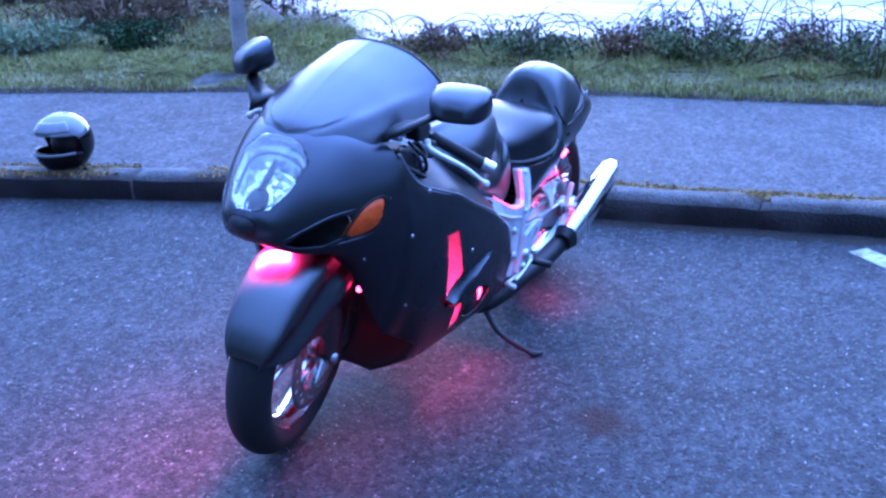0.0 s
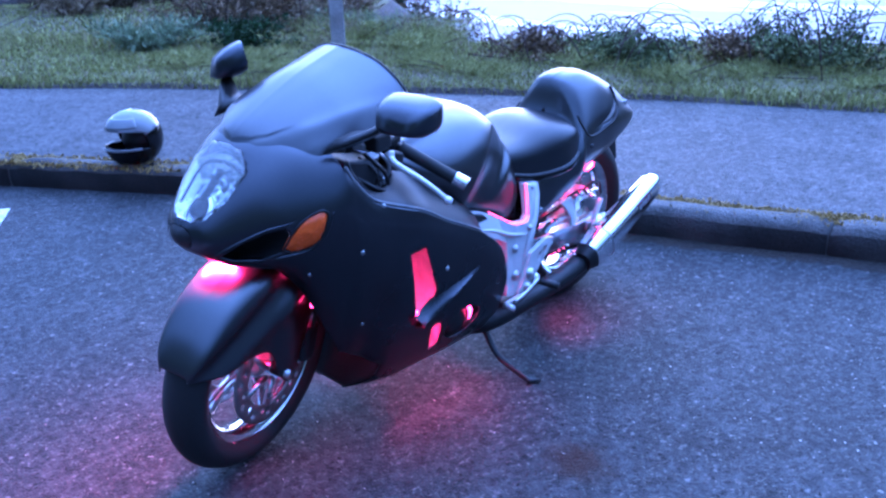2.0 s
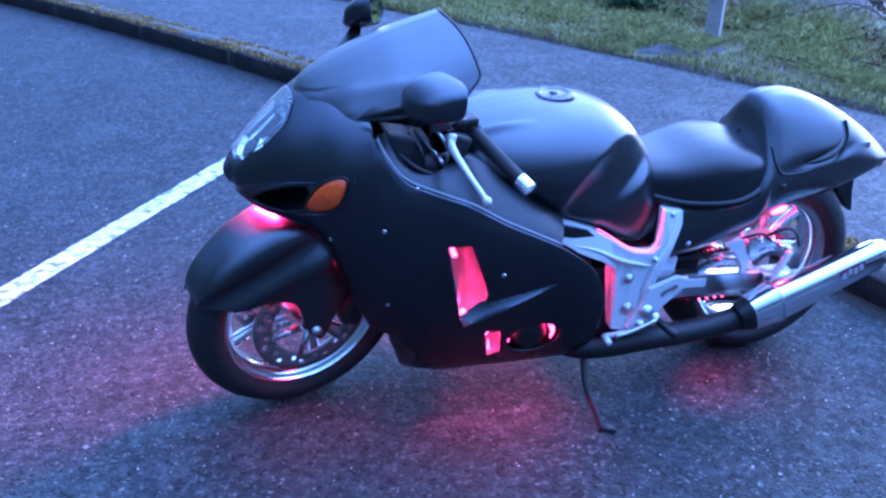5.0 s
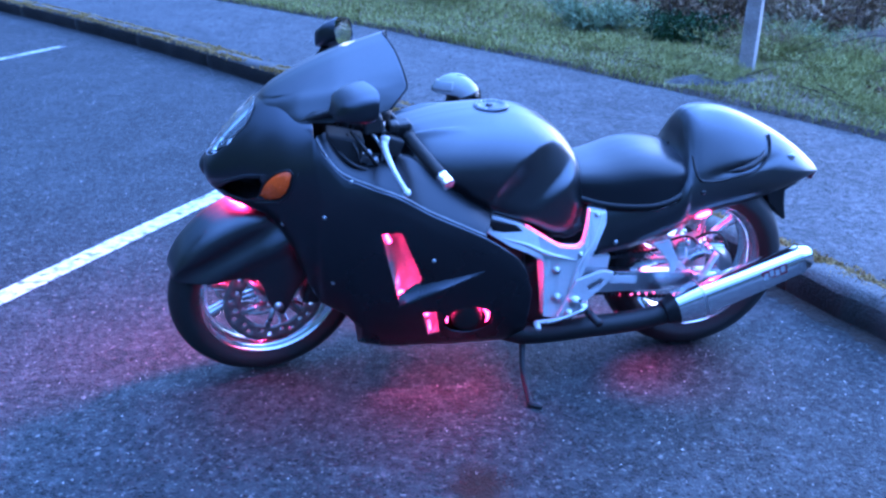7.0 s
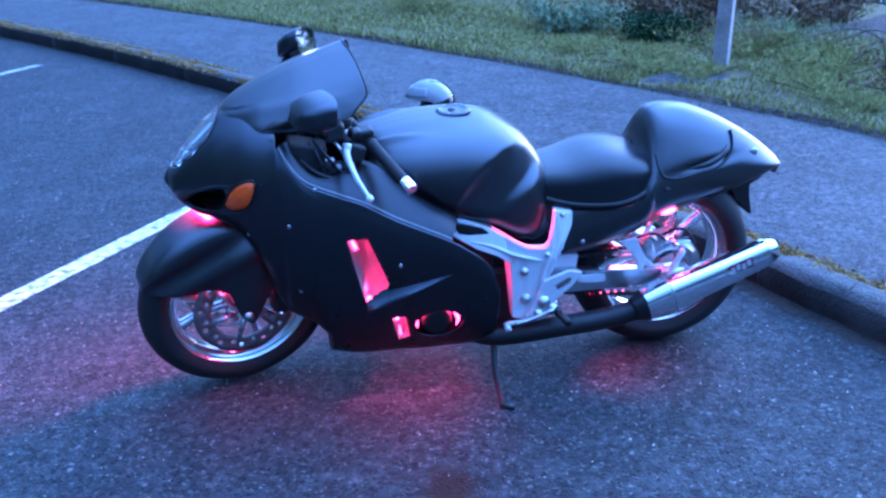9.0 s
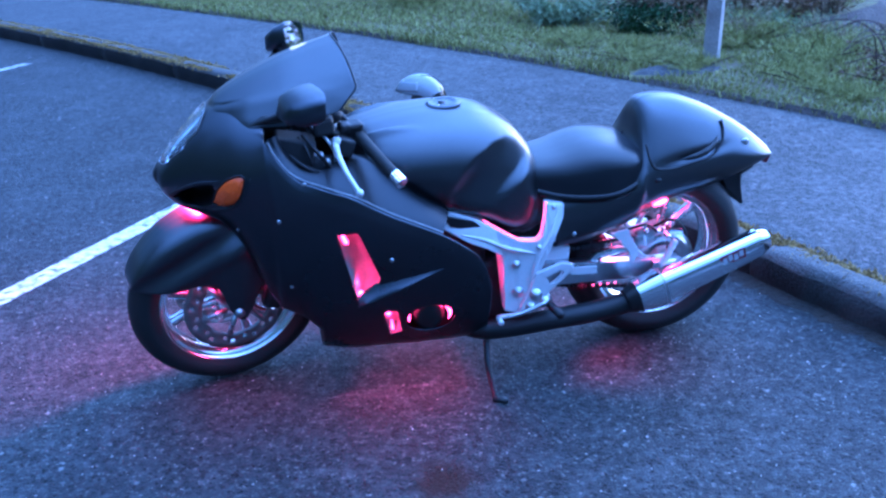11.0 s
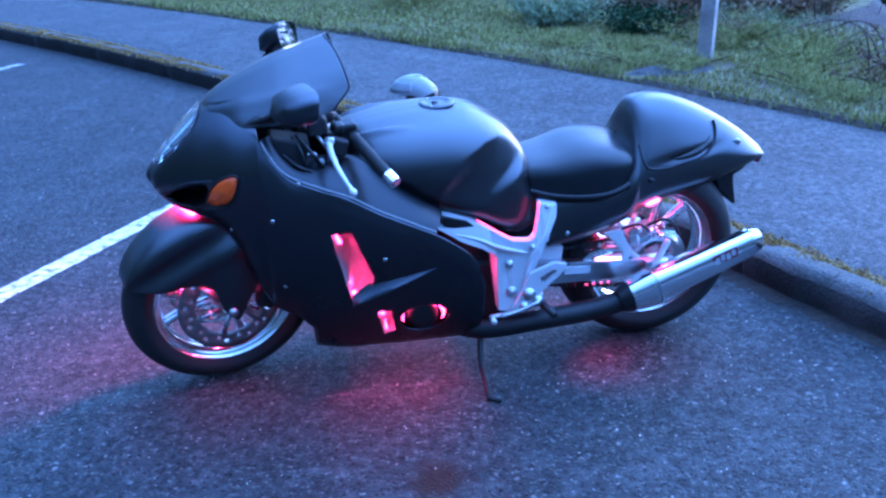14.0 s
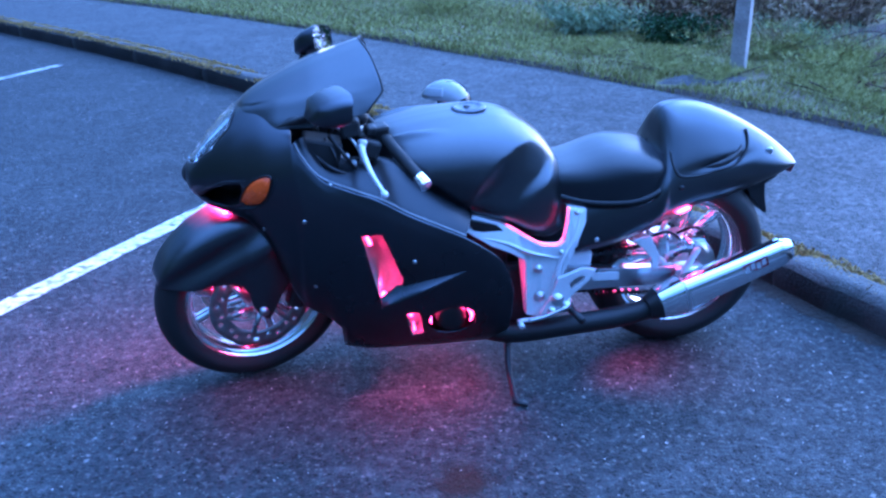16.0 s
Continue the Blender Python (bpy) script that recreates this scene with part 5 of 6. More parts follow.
# brake caliper, shock links and hanger behind the frame
for name, c, size, turn, m in (("chain_guard", (0.60, -0.115, 0.415), (0.16, 0.03, 0.01), -8, M_GRIME), ("shock_link", (0.42, -0.06, 0.385), (0.12, 0.06, 0.05), 8, M_DARK),
                               ("battery_box", (0.29, -0.09, 0.37), (0.12, 0.05, 0.055), 4, M_ALLOY), ("muffler_hanger", (0.66, -0.165, 0.36), (0.02, 0.02, 0.1), 25, M_ALLOY)):
    b = bmesh.new()
    box_mesh(b, size, pose(*c, 0, turn, 0))
    part(name, b, m, bike, smooth=False, bevel=0.008)
# bright hanger that drops from the tail to the arm, and the caliper with its bridge and bleed screws
part("tail_hanger", plate([(0.469, 0.44), (0.525, 0.45), (0.55, 0.40), (0.566, 0.372), (0.553, 0.325), (0.54, 0.33), (0.535, 0.365), (0.505, 0.405)], -0.15, -0.14), M_ALLOY, bike, "pale alloy hanger plate", smooth=False, bevel=0.003)
caliper = thing("rear_caliper", "polished rear brake caliper", "")
caliper.parent = bike
b = bmesh.new()
box_mesh(b, (0.085, 0.05, 0.04), pose(0.60, -0.115, 0.425, 0, -12, 0))
box_mesh(b, (0.04, 0.055, 0.05), pose(0.575, -0.115, 0.40, 0, -12, 0))
part("caliper_body", b, M_STEEL, caliper, smooth=False, bevel=0.009)
b = bmesh.new()
box_mesh(b, (0.1, 0.02, 0.018), pose(0.675, -0.12, 0.418, 0, 8, 0))
part("torque_arm", b, M_CHROME, caliper, smooth=False, bevel=0.006)
for x, z in ((0.585, 0.44), (0.625, 0.432), (0.665, 0.41)):
    b = bmesh.new()
    tube(b, [(x, -0.13, z), (x, -0.152, z)], 0.009, 10)
    part("caliper_bolt", b, M_CHROME, caliper)
for pts, r in (([(0.61, -0.13, 0.44), (0.66, -0.15, 0.47), (0.70, -0.145, 0.45), (0.735, -0.13, 0.40)], 0.005), ([(0.53, -0.13, 0.44), (0.58, -0.15, 0.46), (0.62, -0.15, 0.435)], 0.004),
               ([(0.28, -0.10, 0.40), (0.38, -0.11, 0.41), (0.46, -0.10, 0.43), (0.5, -0.09, 0.45)], 0.006)):
    b = bmesh.new()
    tube(b, pts, r, 8, 24)
    part("rear_hose", b, M_BLACK, bike)
# foot rest bracket, pierced by a three-cornered hole
REST = [(0.206, 0.368), (0.285, 0.396), (0.322, 0.388), (0.30, 0.352), (0.252, 0.308), (0.222, 0.27), (0.19, 0.236), (0.155, 0.25), (0.185, 0.31)]
HOLE = [(0.238, 0.352), (0.276, 0.374), (0.292, 0.37), (0.284, 0.352), (0.252, 0.328)]
for s in (-1, 1):
    bm = plate(REST, s * 0.214, s * 0.228)
    cut_hole(bm, HOLE, 1, lambda c: True)
    part("footrest_bracket", bm, M_ALLOY, bike, "silver footrest bracket", smooth=False)
    b = bmesh.new()
    rows = [[b.verts.new((x, s * y, z)) for x, z in HOLE] for y in (0.214, 0.228)]
    for k in range(len(HOLE)):
        m = (k + 1) % len(HOLE)
        b.faces.new((rows[0][k], rows[0][m], rows[1][m], rows[1][k]))
    part("bracket_hole_rim", b, M_ALLOY, bike, smooth=False)
# heel plate, pivots and linkage hung on the bracket
for x, y, z, r in ((0.205, -0.232, 0.30, 0.02), (0.235, -0.232, 0.275, 0.016), (0.19, -0.232, 0.262, 0.014)):
    b = spun([(0, -0.01), (r * 0.5, -0.01), (r * 0.6, -0.005), (r * 0.95, -0.004), (r, 0.012)], 18, at=(x, y, z))
    part("linkage_pivot", b, M_STEEL, bike)
b = bmesh.new()
tube(b, [(0.235, -0.24, 0.276), (0.17, -0.243, 0.252), (0.115, -0.243, 0.24)], 0.006, 8, 12)
part("shift_rod", b, M_STEEL, bike)
for s in (-1, 1):
    b = bmesh.new()
    tube(b, [(0.245, s * 0.2, 0.262), (0.265, s * 0.30, 0.258)], 0.012, 10)
    part("foot_peg", b, M_BLACK, bike)
b = bmesh.new()
tube(b, [(0.23, -0.215, 0.255), (0.16, -0.225, 0.238), (0.09, -0.225, 0.232)], 0.007, 8, 14)
tube(b, [(0.09, -0.225, 0.232), (0.09, -0.26, 0.232)], 0.009, 8)
part("shift_lever", b, M_ALLOY, bike, "silver gear shift lever")
b = bmesh.new()
ball(b, 0.028, pose(0.235, -0.21, 0.27) @ Matrix.Diagonal((1, 0.5, 1, 1)), 14, 8)
part("pivot_cover", b, M_STEEL, bike)

# exhaust
b = bmesh.new()
tube(b, [(-0.1, -0.08, 0.19), (0.0, -0.13, 0.165), (0.09, -0.175, 0.165), (0.29, -0.195, 0.188), (0.42, -0.205, 0.205), (0.545, -0.215, 0.238)], 0.034, 16, 40)
part("exhaust_pipe", b, M_BLACK, bike, "black exhaust pipe")
ax0, ax1 = Vector((0.53, -0.225, 0.248)), Vector((0.972, -0.205, 0.4))
adir = (ax1 - ax0).normalized()


def can(bm, f0, f1, r0, r1, sides=24, squash=0.86):
    a = adir.cross(Vector((0, 0, 1))).normalized()
    u = a.cross(adir).normalized()
    rings = []
    for f, r in zip(np.linspace(f0, f1, len(r0 if isinstance(r0, list) else [0, 1])), r0 if isinstance(r0, list) else [r0, r1]):
        c = ax0 + (ax1 - ax0) * f
        rings.append([bm.verts.new(c + a * r * squash * math.copysign(abs(math.cos(t)) ** 0.75, math.cos(t)) + u * r * math.copysign(abs(math.sin(t)) ** 0.75, math.sin(t))) for t in [2 * math.pi * k / sides for k in range(sides)]])
    for i in range(len(rings) - 1):
        for k in range(sides):
            bm.faces.new((rings[i][k], rings[i][(k + 1) % sides], rings[i + 1][(k + 1) % sides], rings[i + 1][k]))
    bm.faces.new(rings[0])
    bm.faces.new(rings[-1])
    return bm


muffler = thing("muffler", "polished chrome muffler can with a small badge", "")
muffler.parent = bike
sharp(part("can", can(bmesh.new(), 0.2, 0.93, 0.056, 0.044), M_CHROME, muffler))
sharp(part("sleeve", can(bmesh.new(), 0.02, 0.197, 0.05, 0.059), M_CHROME, muffler))
sharp(part("strap", can(bmesh.new(), 0.193, 0.207, 0.0605, 0.0605), M_STEEL, muffler))
sharp(part("inlet_cone", can(bmesh.new(), -0.06, 0.02, 0.036, 0.05), M_BLACK, muffler))
sharp(part("end_cap", can(bmesh.new(), 0.93, 1.0, [0.0385, 0.037, 0.035, 0.03], 0), M_CHROME, muffler))
sharp(part("outlet", can(bmesh.new(), 0.985, 1.003, 0.022, 0.022, 16, 1.0), M_BLACK, muffler))
side = adir.cross(Vector((0, 0, 1))).normalized()
upv = side.cross(adir).normalized()


def on_can(f, h, lx, lz, out):
    """A small flat patch on the outer side of the can."""
    c = ax0 + (ax1 - ax0) * f + side * out + upv * h
    b = bmesh.new()
    q = [b.verts.new(c + adir * sx * lx / 2 + upv * sz * lz / 2) for sx, sz in ((-1, -1), (1, -1), (1, 1), (-1, 1))]
    b.faces.new(q)
    return b


sgn = 0.0412 if side.y < 0 else -0.0412
part("badge", on_can(0.70, 0.016, 0.085, 0.034, sgn), M_BADGE, muffler, "small dark red badge", smooth=False, thick=0.001)
for k in range(4):
    part("badge_bar", on_can(0.64 + 0.04 * k, 0.016 + (0.003 if k % 2 else -0.002), 0.014, 0.022, sgn * 1.03), M_WHITE, muffler, smooth=False)
b = bmesh.new()
tube(b, [ax0 + (ax1 - ax0) * 0.72 + Vector((0, 0.01, -0.055)), ax0 + (ax1 - ax0) * 0.80 + Vector((0, 0.01, -0.062))], 0.009, 8)
part("muffler_clamp", b, M_STEEL, muffler)

# ---- front end, steered to the left about the steering axis ----
AXLE = Vector((AXLE_X, 0, 0.30))
axis = Vector((math.sin(radians(24)), 0, math.cos(radians(24))))
pivot = AXLE + Vector((0.038, 0, 0))
STEER = Matrix.Translation(pivot) @ Matrix.Rotation(radians(STEER_DEG), 4, axis) @ Matrix.Translation(-pivot)
FW = STEER @ Matrix.Translation(AXLE)
front = wheel("front_wheel", None, 0.30, 0.12, 0.218, FW, "front wheel with black tyre and chrome rim")
for s in (-1, 1):
    disc(front, FW @ Matrix.Translation((0, s * 0.068, 0)), 0.155)
    b = bmesh.new()
    tube(b, [(0, s * 0.088, -0.01), (0.10, s * 0.088, 0.22), (0.26, s * 0.088, 0.56)], [0.026, 0.024, 0.024], 14, 20)
    part("fork_leg", moved(b, FW), M_DARK, bike, "dark fork leg")
    b = bmesh.new()
    box_mesh(b, (0.055, 0.05, 0.11), pose(0.115, s * 0.085, 0.03, 0, 15, 0))
    part("front_caliper", moved(b, FW), M_DARK, bike, "dark brake caliper", smooth=False, bevel=0.012)
    b = bmesh.new()
    tube(b, [(0.12, s * 0.1, 0.05), (0.135, s * 0.115, 0.16), (0.2, s * 0.11, 0.3)], 0.006, 8, 16)
    part("brake_hose", moved(b, FW), M_BLACK, bike)
b = bmesh.new()
tube(b, [(0, -0.125, 0), (0, 0.125, 0)], 0.014, 12)
part("front_axle", moved(b, FW), M_STEEL, bike)

# front fender: distance from the axle, crown, lower edge, half width
FENDER = [(-0.2865, 0.122, 0.108, 0.054), (-0.275, 0.152, 0.108, 0.066), (-0.24, 0.203, 0.106, 0.078), (-0.175, 0.264, 0.104, 0.09), (-0.1, 0.301, 0.104, 0.098),
          (-0.05, 0.313, 0.085, 0.106), (-0.025, 0.317, 0.01, 0.114), (0.0, 0.318, -0.025, 0.12), (0.022, 0.318, -0.024, 0.122), (0.06, 0.313, 0.045, 0.12), (0.1, 0.3, 0.1, 0.114), (0.15, 0.275, 0.15, 0.1)]
bm = bmesh.new()
secs = []
for x, top_z, low_z, hw in FENDER:
    hgt = top_z - low_z
    secs.append([(x, -hw * f, top_z - hgt * g) for f, g in ((0, 0), (0.42, 0.018), (0.74, 0.075), (0.92, 0.19), (0.99, 0.36), (1.0, 0.56), (0.985, 0.78), (0.95, 1.0))])
fg = loft_grid(secs, 60, 40)
fg[:, :, 1] = np.minimum(fg[:, :, 1], 0)
for p in fg.reshape(-1, 3):
    c = 0.115 + 0.52 * (p[0] + 0.28) - 0.35 * max(0, p[0] + 0.02) ** 2
    out = min(1, max(0, -p[1] - 0.02) / 0.04)
    p[1] += 0.013 * math.exp(-((p[2] - c) / 0.03) ** 2) * out
    p[1] -= 0.009 * math.exp(-((p[2] - c + 0.055) / 0.026) ** 2) * out
grid_mesh(bm, fg)
mirrored(bm)
part("front_fender", moved(bm, FW), M_MATTE_LIT, bike, "satin black deep front fender", thick=0.003)
for s in (-1, 1):
    b = bmesh.new()
    ball(b, 0.008, Matrix.Translation((0.19, s * 0.096, 0.205)), 10, 6)
    part("fender_bolt", moved(b, FW), M_STEEL, bike)

# clip-on bars, grips, levers: placed as they stand on the left, mirrored before the steering is turned
BACK = STEER.inverted()
GRIP_IN, GRIP_OUT = BACK @ Vector((-0.302, -0.165, 0.82)), BACK @ Vector((-0.228, -0.288, 0.749))
LEVER_IN, LEVER_OUT = BACK @ Vector((-0.372, -0.215, 0.806)), BACK @ Vector((-0.331, -0.362, 0.735))
for s in (-1, 1):
    flip = Matrix.Diagonal((1, -s, 1, 1))
    p0, p1, l0, l1 = (flip @ q for q in (GRIP_IN, GRIP_OUT, LEVER_IN, LEVER_OUT))
    if s > 0:
        l1 = l0 + (l1 - l0) * 0.55
    d = (p1 - p0).normalized()
    bar = thing("handlebar", "black clip-on handlebar with silver bar end", "")
    bar.parent = bike
    b = bmesh.new()
    tube(b, [p0 - d * 0.11, p1], 0.011, 10)
    part("bar_tube", moved(b, STEER), M_BLACK, bar)
    b = bmesh.new()
    pts = [p0 + (p1 - p0) * f for f in (0.0, 0.06, 0.5, 0.9, 1.0)]
    tube(b, pts, [0.022, 0.0175, 0.0168, 0.0168, 0.018], 16, 40)
    part("grip", moved(b, STEER), M_RUBBER, bar, "black rubber grip")
    b = bmesh.new()
    tube(b, [p1 + d * 0.001, p1 + d * 0.016], 0.018, 16)
    tube(b, [p1 + d * 0.018, p1 + d * 0.036], 0.0185, 16)
    tube(b, [p1 + d * 0.01, p1 + d * 0.03], 0.015, 16)
    sharp(part("bar_end", moved(b, STEER), M_CHROME, bar, "chrome bar end weight"))
    b = bmesh.new()
    box_mesh(b, (0.05, 0.045, 0.05), Matrix.Translation(p0 - d * 0.03))
    box_mesh(b, (0.035, 0.04, 0.03), Matrix.Translation(p0 - d * 0.025 + Vector((-0.03, 0, 0.015))))
    part("switch_box", moved(b, STEER), M_BLACK, bar, smooth=False, bevel=0.01)
    b = bmesh.new()
    bend = l0 + (l1 - l0) * 0.55 + Vector((-0.012, s * 0.006, 0.012))
    tube(b, [l0 - (l1 - l0) * 0.15 + Vector((0.01, 0, 0.01)), l0, bend, l1], [0.014, 0.0095, 0.0065, 0.006], 10, 24)
    ball(b, 0.0105, Matrix.Translation(l1), 12, 8)
    part("lever", moved(b, STEER), M_ALLOY, bar, "bright silver hand lever")
    b = bmesh.new()
    ball(b, 0.026, Matrix.Translation(p0 - d * 0.06 + Vector((-0.045, 0, 0.03))) @ Matrix.Diagonal((1.2, 0.9, 1, 1)), 12, 8)
    part("fluid_reservoir", moved(b, STEER), M_BLACK, bar)
    b = bmesh.new()
    tube(b, [p0 - d * 0.04 + Vector((-0.04, 0, 0)), p0 - d * 0.09 + Vector((-0.08, 0, 0.02)), p0 - d * 0.1 + Vector((-0.1, 0, -0.06)), p0 - d * 0.06 + Vector((-0.06, 0, -0.14))], 0.005, 6, 20)
    part("cable", moved(b, STEER), M_STEEL, bar)
b = bmesh.new()
box_mesh(b, (0.1, 0.24, 0.03), pose(-0.40, 0, 0.84, 0, 24, 0))
part("top_yoke", moved(b, STEER), M_ALLOY, bike, smooth=False, bevel=0.008)

# black brackets, cups and cables that fill the cockpit opening
for name, c, size, turn in (("inner_panel", (-0.49, -0.17, 0.775), (0.11, 0.09, 0.13), 12), ("inner_panel", (-0.49, 0.17, 0.775), (0.11, 0.09, 0.13), 12),
                            ("fluid_cup", (-0.40, -0.185, 0.865), (0.055, 0.05, 0.045), -8), ("switch_pod", (-0.345, -0.175, 0.80), (0.05, 0.045, 0.05), 20)):
    b = bmesh.new()
    box_mesh(b, size, pose(*c, 0, turn, 0))
    part(name, b, M_GRIME, bike, smooth=False, bevel=0.008)
for pts, r, m in (([(-0.46, -0.2, 0.85), (-0.42, -0.225, 0.80), (-0.39, -0.21, 0.755), (-0.35, -0.17, 0.73)], 0.005, M_BLACK), ([(-0.50, -0.21, 0.80), (-0.46, -0.235, 0.77), (-0.41, -0.225, 0.745), (-0.36, -0.19, 0.74)], 0.006, M_BLACK),
                  ([(-0.44, -0.15, 0.86), (-0.40, -0.19, 0.835), (-0.375, -0.2, 0.79), (-0.38, -0.18, 0.74)], 0.004, M_STEEL), ([(-0.47, -0.19, 0.84), (-0.45, -0.225, 0.81), (-0.44, -0.23, 0.77)], 0.004, M_BLACK)):
    b = bmesh.new()
    tube(b, pts, r, 8, 24)
    part("cockpit_cable", b, m, bike)
for x, y, z in ((-0.375, -0.205, 0.815), (-0.415, -0.215, 0.79), (-0.395, -0.2, 0.765)):
    b = spun([(0, -0.006), (0.006, -0.006), (0.009, -0.003), (0.01, 0.01)], 12, at=(x, y, z))
    part("clamp_bolt", b, M_STEEL, bike)

# kickstand down on the asphalt
inv = bike.matrix_world.inverted()
foot = inv @ Vector((0.05, -0.355, 0.012))
b = bmesh.new()
tube(b, [(0.078, -0.13, 0.165), (0.07, -0.17, 0.12), (0.06, -0.235, 0.062), tuple(foot)], [0.013, 0.0105, 0.0095, 0.008], 12, 24)
tube(b, [tuple(foot - Vector((0.008, -0.004, -0.002))), tuple(foot + Vector((0.034, -0.01, -0.006)))], [0.008, 0.0075], 10)
part("kickstand", b, M_BLACK, bike, "black steel kickstand swung down")

# ---- underglow lamps fixed to the motorcycle ----


def led(x, y, z, size, rx=0, ry=0, rz=0):
    b = bmesh.new()
    box_mesh(b, size, pose(x, y, z, rx, ry, rz))
    part("led_strip", b, M_LED, bike, "lit pink LED strip", smooth=False)


def lamp(x, y, z, watts, radius=0.02):
    d = bpy.data.lights.new("underglow", "POINT")
    d.energy, d.color, d.shadow_soft_size = watts, GLOW, radius
    o = new("underglow_lamp", d)
    o.parent = bike
    o.location = (x, y, z)


def beam(x, y, z, to, watts, cone=150, radius=0.004):
    """A shielded lamp that shines towards one place."""
    d = bpy.data.lights.new("underglow", "SPOT")
    d.energy, d.color, d.shadow_soft_size, d.spot_size, d.spot_blend = watts, GLOW, radius, radians(cone), 0.8
    o = new("underglow_lamp", d)
    o.parent = bike
    o.matrix_local = look((x, y, z), to)


strip_data = bpy.data.lights.new("underglow", "AREA")
strip_data.shape, strip_data.size, strip_data.size_y = "RECTANGLE", 0.12, 0.03
strip_data.energy, strip_data.color = 34.0, GLOW
nose_strip = new("underglow_lamp", strip_data)
nose_strip.parent = bike
nose_strip.matrix_local = look((-0.785, 0.0, 0.628), (-0.825, -0.02, 0.54))
for s in (-1, 1):
    # side vent: a long bar, a short one and a spot at the foot
    b = bmesh.new()
    tube(b, [(-0.374, s * 0.262, 0.572), (-0.362, s * 0.256, 0.545)], 0.006, 8)
    part("led_strip", b, M_LED, bike, "lit pink LED strip")
    b = bmesh.new()
    ball(b, 0.009, pose(-0.327, s * 0.243, 0.374), 10, 6)
    part("led_bulb", b, M_LED, bike, "lit pink LED bulb")
    lamp(-0.362, s * 0.238, 0.53, 0.25, 0.006)
    lamp(-0.33, s * 0.236, 0.41, 0.4, 0.006)
    # lower slot and round port
    led(-0.236, s * 0.196, 0.232, (0.012, 0.006, 0.03), 0, -12, 0)
    for a0, a1 in ((105, 200), (-25, 70)):
        b = bmesh.new()
        tube(b, [(-0.12 + 0.064 * math.cos(radians(a)), s * 0.208, 0.258 + 0.047 * math.sin(radians(a))) for a in np.linspace(a0, a1, 6)], [0.001, 0.004, 0.006, 0.006, 0.004, 0.001], 8, 20)
        part("led_strip", b, M_LED, bike, "lit pink LED strip")
    lamp(-0.238, s * 0.205, 0.275, 0.6, 0.006)
    lamp(-0.175, s * 0.205, 0.28, 0.8, 0.006)
    lamp(-0.066, s * 0.2, 0.285, 0.8, 0.006)
    # along the belly, shining down and outwards
    for x in (-0.35, -0.2, -0.06):
        beam(x, s * 0.195, 0.135, (x, s * 0.32, 0.0), 1.4, 115)
    beam(-0.6, s * 0.13, 0.2, (-0.72, s * 0.3, 0.0), 1.2, 150)
    beam(-0.63, s * 0.14, 0.3, (-0.98, s * 0.42, 0.0), 1.6, 80)
    # and straight down, under the edge of the belly
    for x in (-0.28, -0.16, -0.04):
        beam(x, s * 0.14, 0.085, (x, s * 0.15, 0.0), 0.35, 140)
    led(-0.6, s * 0.15, 0.47, (0.012, 0.01, 0.012))
    q = FW @ Vector((-0.02, s * 0.088, 0.15))
    lamp(q.x, q.y, q.z, 2.0, 0.01)
    q = FW @ Vector((0.16, s * 0.07, 0.17))
    lamp(q.x, q.y, q.z, 1.5, 0.01)
    q = FW @ Vector((0.19, s * 0.1, 0.24))
    led(q.x, q.y, q.z, (0.016, 0.012, 0.02))
    b = bmesh.new()
    tube(b, [(0.05, s * 0.178, 0.54), (0.085, s * 0.184, 0.518), (0.12, s * 0.191, 0.496), (0.155, s * 0.196, 0.478), (0.188, s * 0.198, 0.471), (0.21, s * 0.196, 0.474), (0.224, s * 0.19, 0.487), (0.237, s * 0.176, 0.532), (0.244, s * 0.164, 0.575)], 0.0018, 6, 50)
    part("led_strip", b, M_LED_DIM, bike, "lit pink LED strip")
    beam(0.46, s * 0.17, 0.20, (0.55, s * 0.33, 0.0), 2.6, 140)
for s in (-1, 1):
    b = bmesh.new()
    ball(b, 0.012, Matrix.Translation((0.622, s * 0.147, 0.531)) @ Matrix.Rotation(radians(-17), 4, "Y") @ Matrix.Diagonal((2.1, 0.6, 0.75, 1)), 16, 8)
    part("led_pod", b, M_LED, bike, "lit pink LED pod")
lamp(0.665, -0.10, 0.51, 0.28)
lamp(0.655, -0.135, 0.44, 0.25, 0.01)
lamp(0.62, 0.135, 0.44, 1.2, 0.01)
lamp(0.49, -0.06, 0.43, 0.8)
led(-0.12, 0, 0.083, (0.26, 0.012, 0.004))
lamp(0.40, -0.06, 0.22, 0.5, 0.01)
for x in (0.42, 0.445, 0.47, 0.495):
    b = bmesh.new()
    box_mesh(b, (0.006, 0.003, 0.003), pose(x, -0.152, 0.268))
    part("led_strip", b, M_LED_DIM, bike, "small lit pink LED", smooth=False)
# ---- helmet on the kerb ----
helmet = thing("helmet", "black full-face helmet with pale striped crown on the kerb", "helmet", at=pose(0.355, 2.415, 0.126, 0, 0, HELMET_TURN))


def shell_point(a, e, r=0.135):
    """A helmet's outline: a (turn) 0 faces forward (-x), e from chin to crown."""
    x, y, z = -math.cos(a) * math.cos(e), math.sin(a) * math.cos(e), math.sin(e)
    if z < 0:
        x *= 1.0 + 0.12 * -z * (1 if x < 0 else 0.2)
    return (x * r * 1.14, y * r * 0.95, 0.145 + z * r * 1.1)


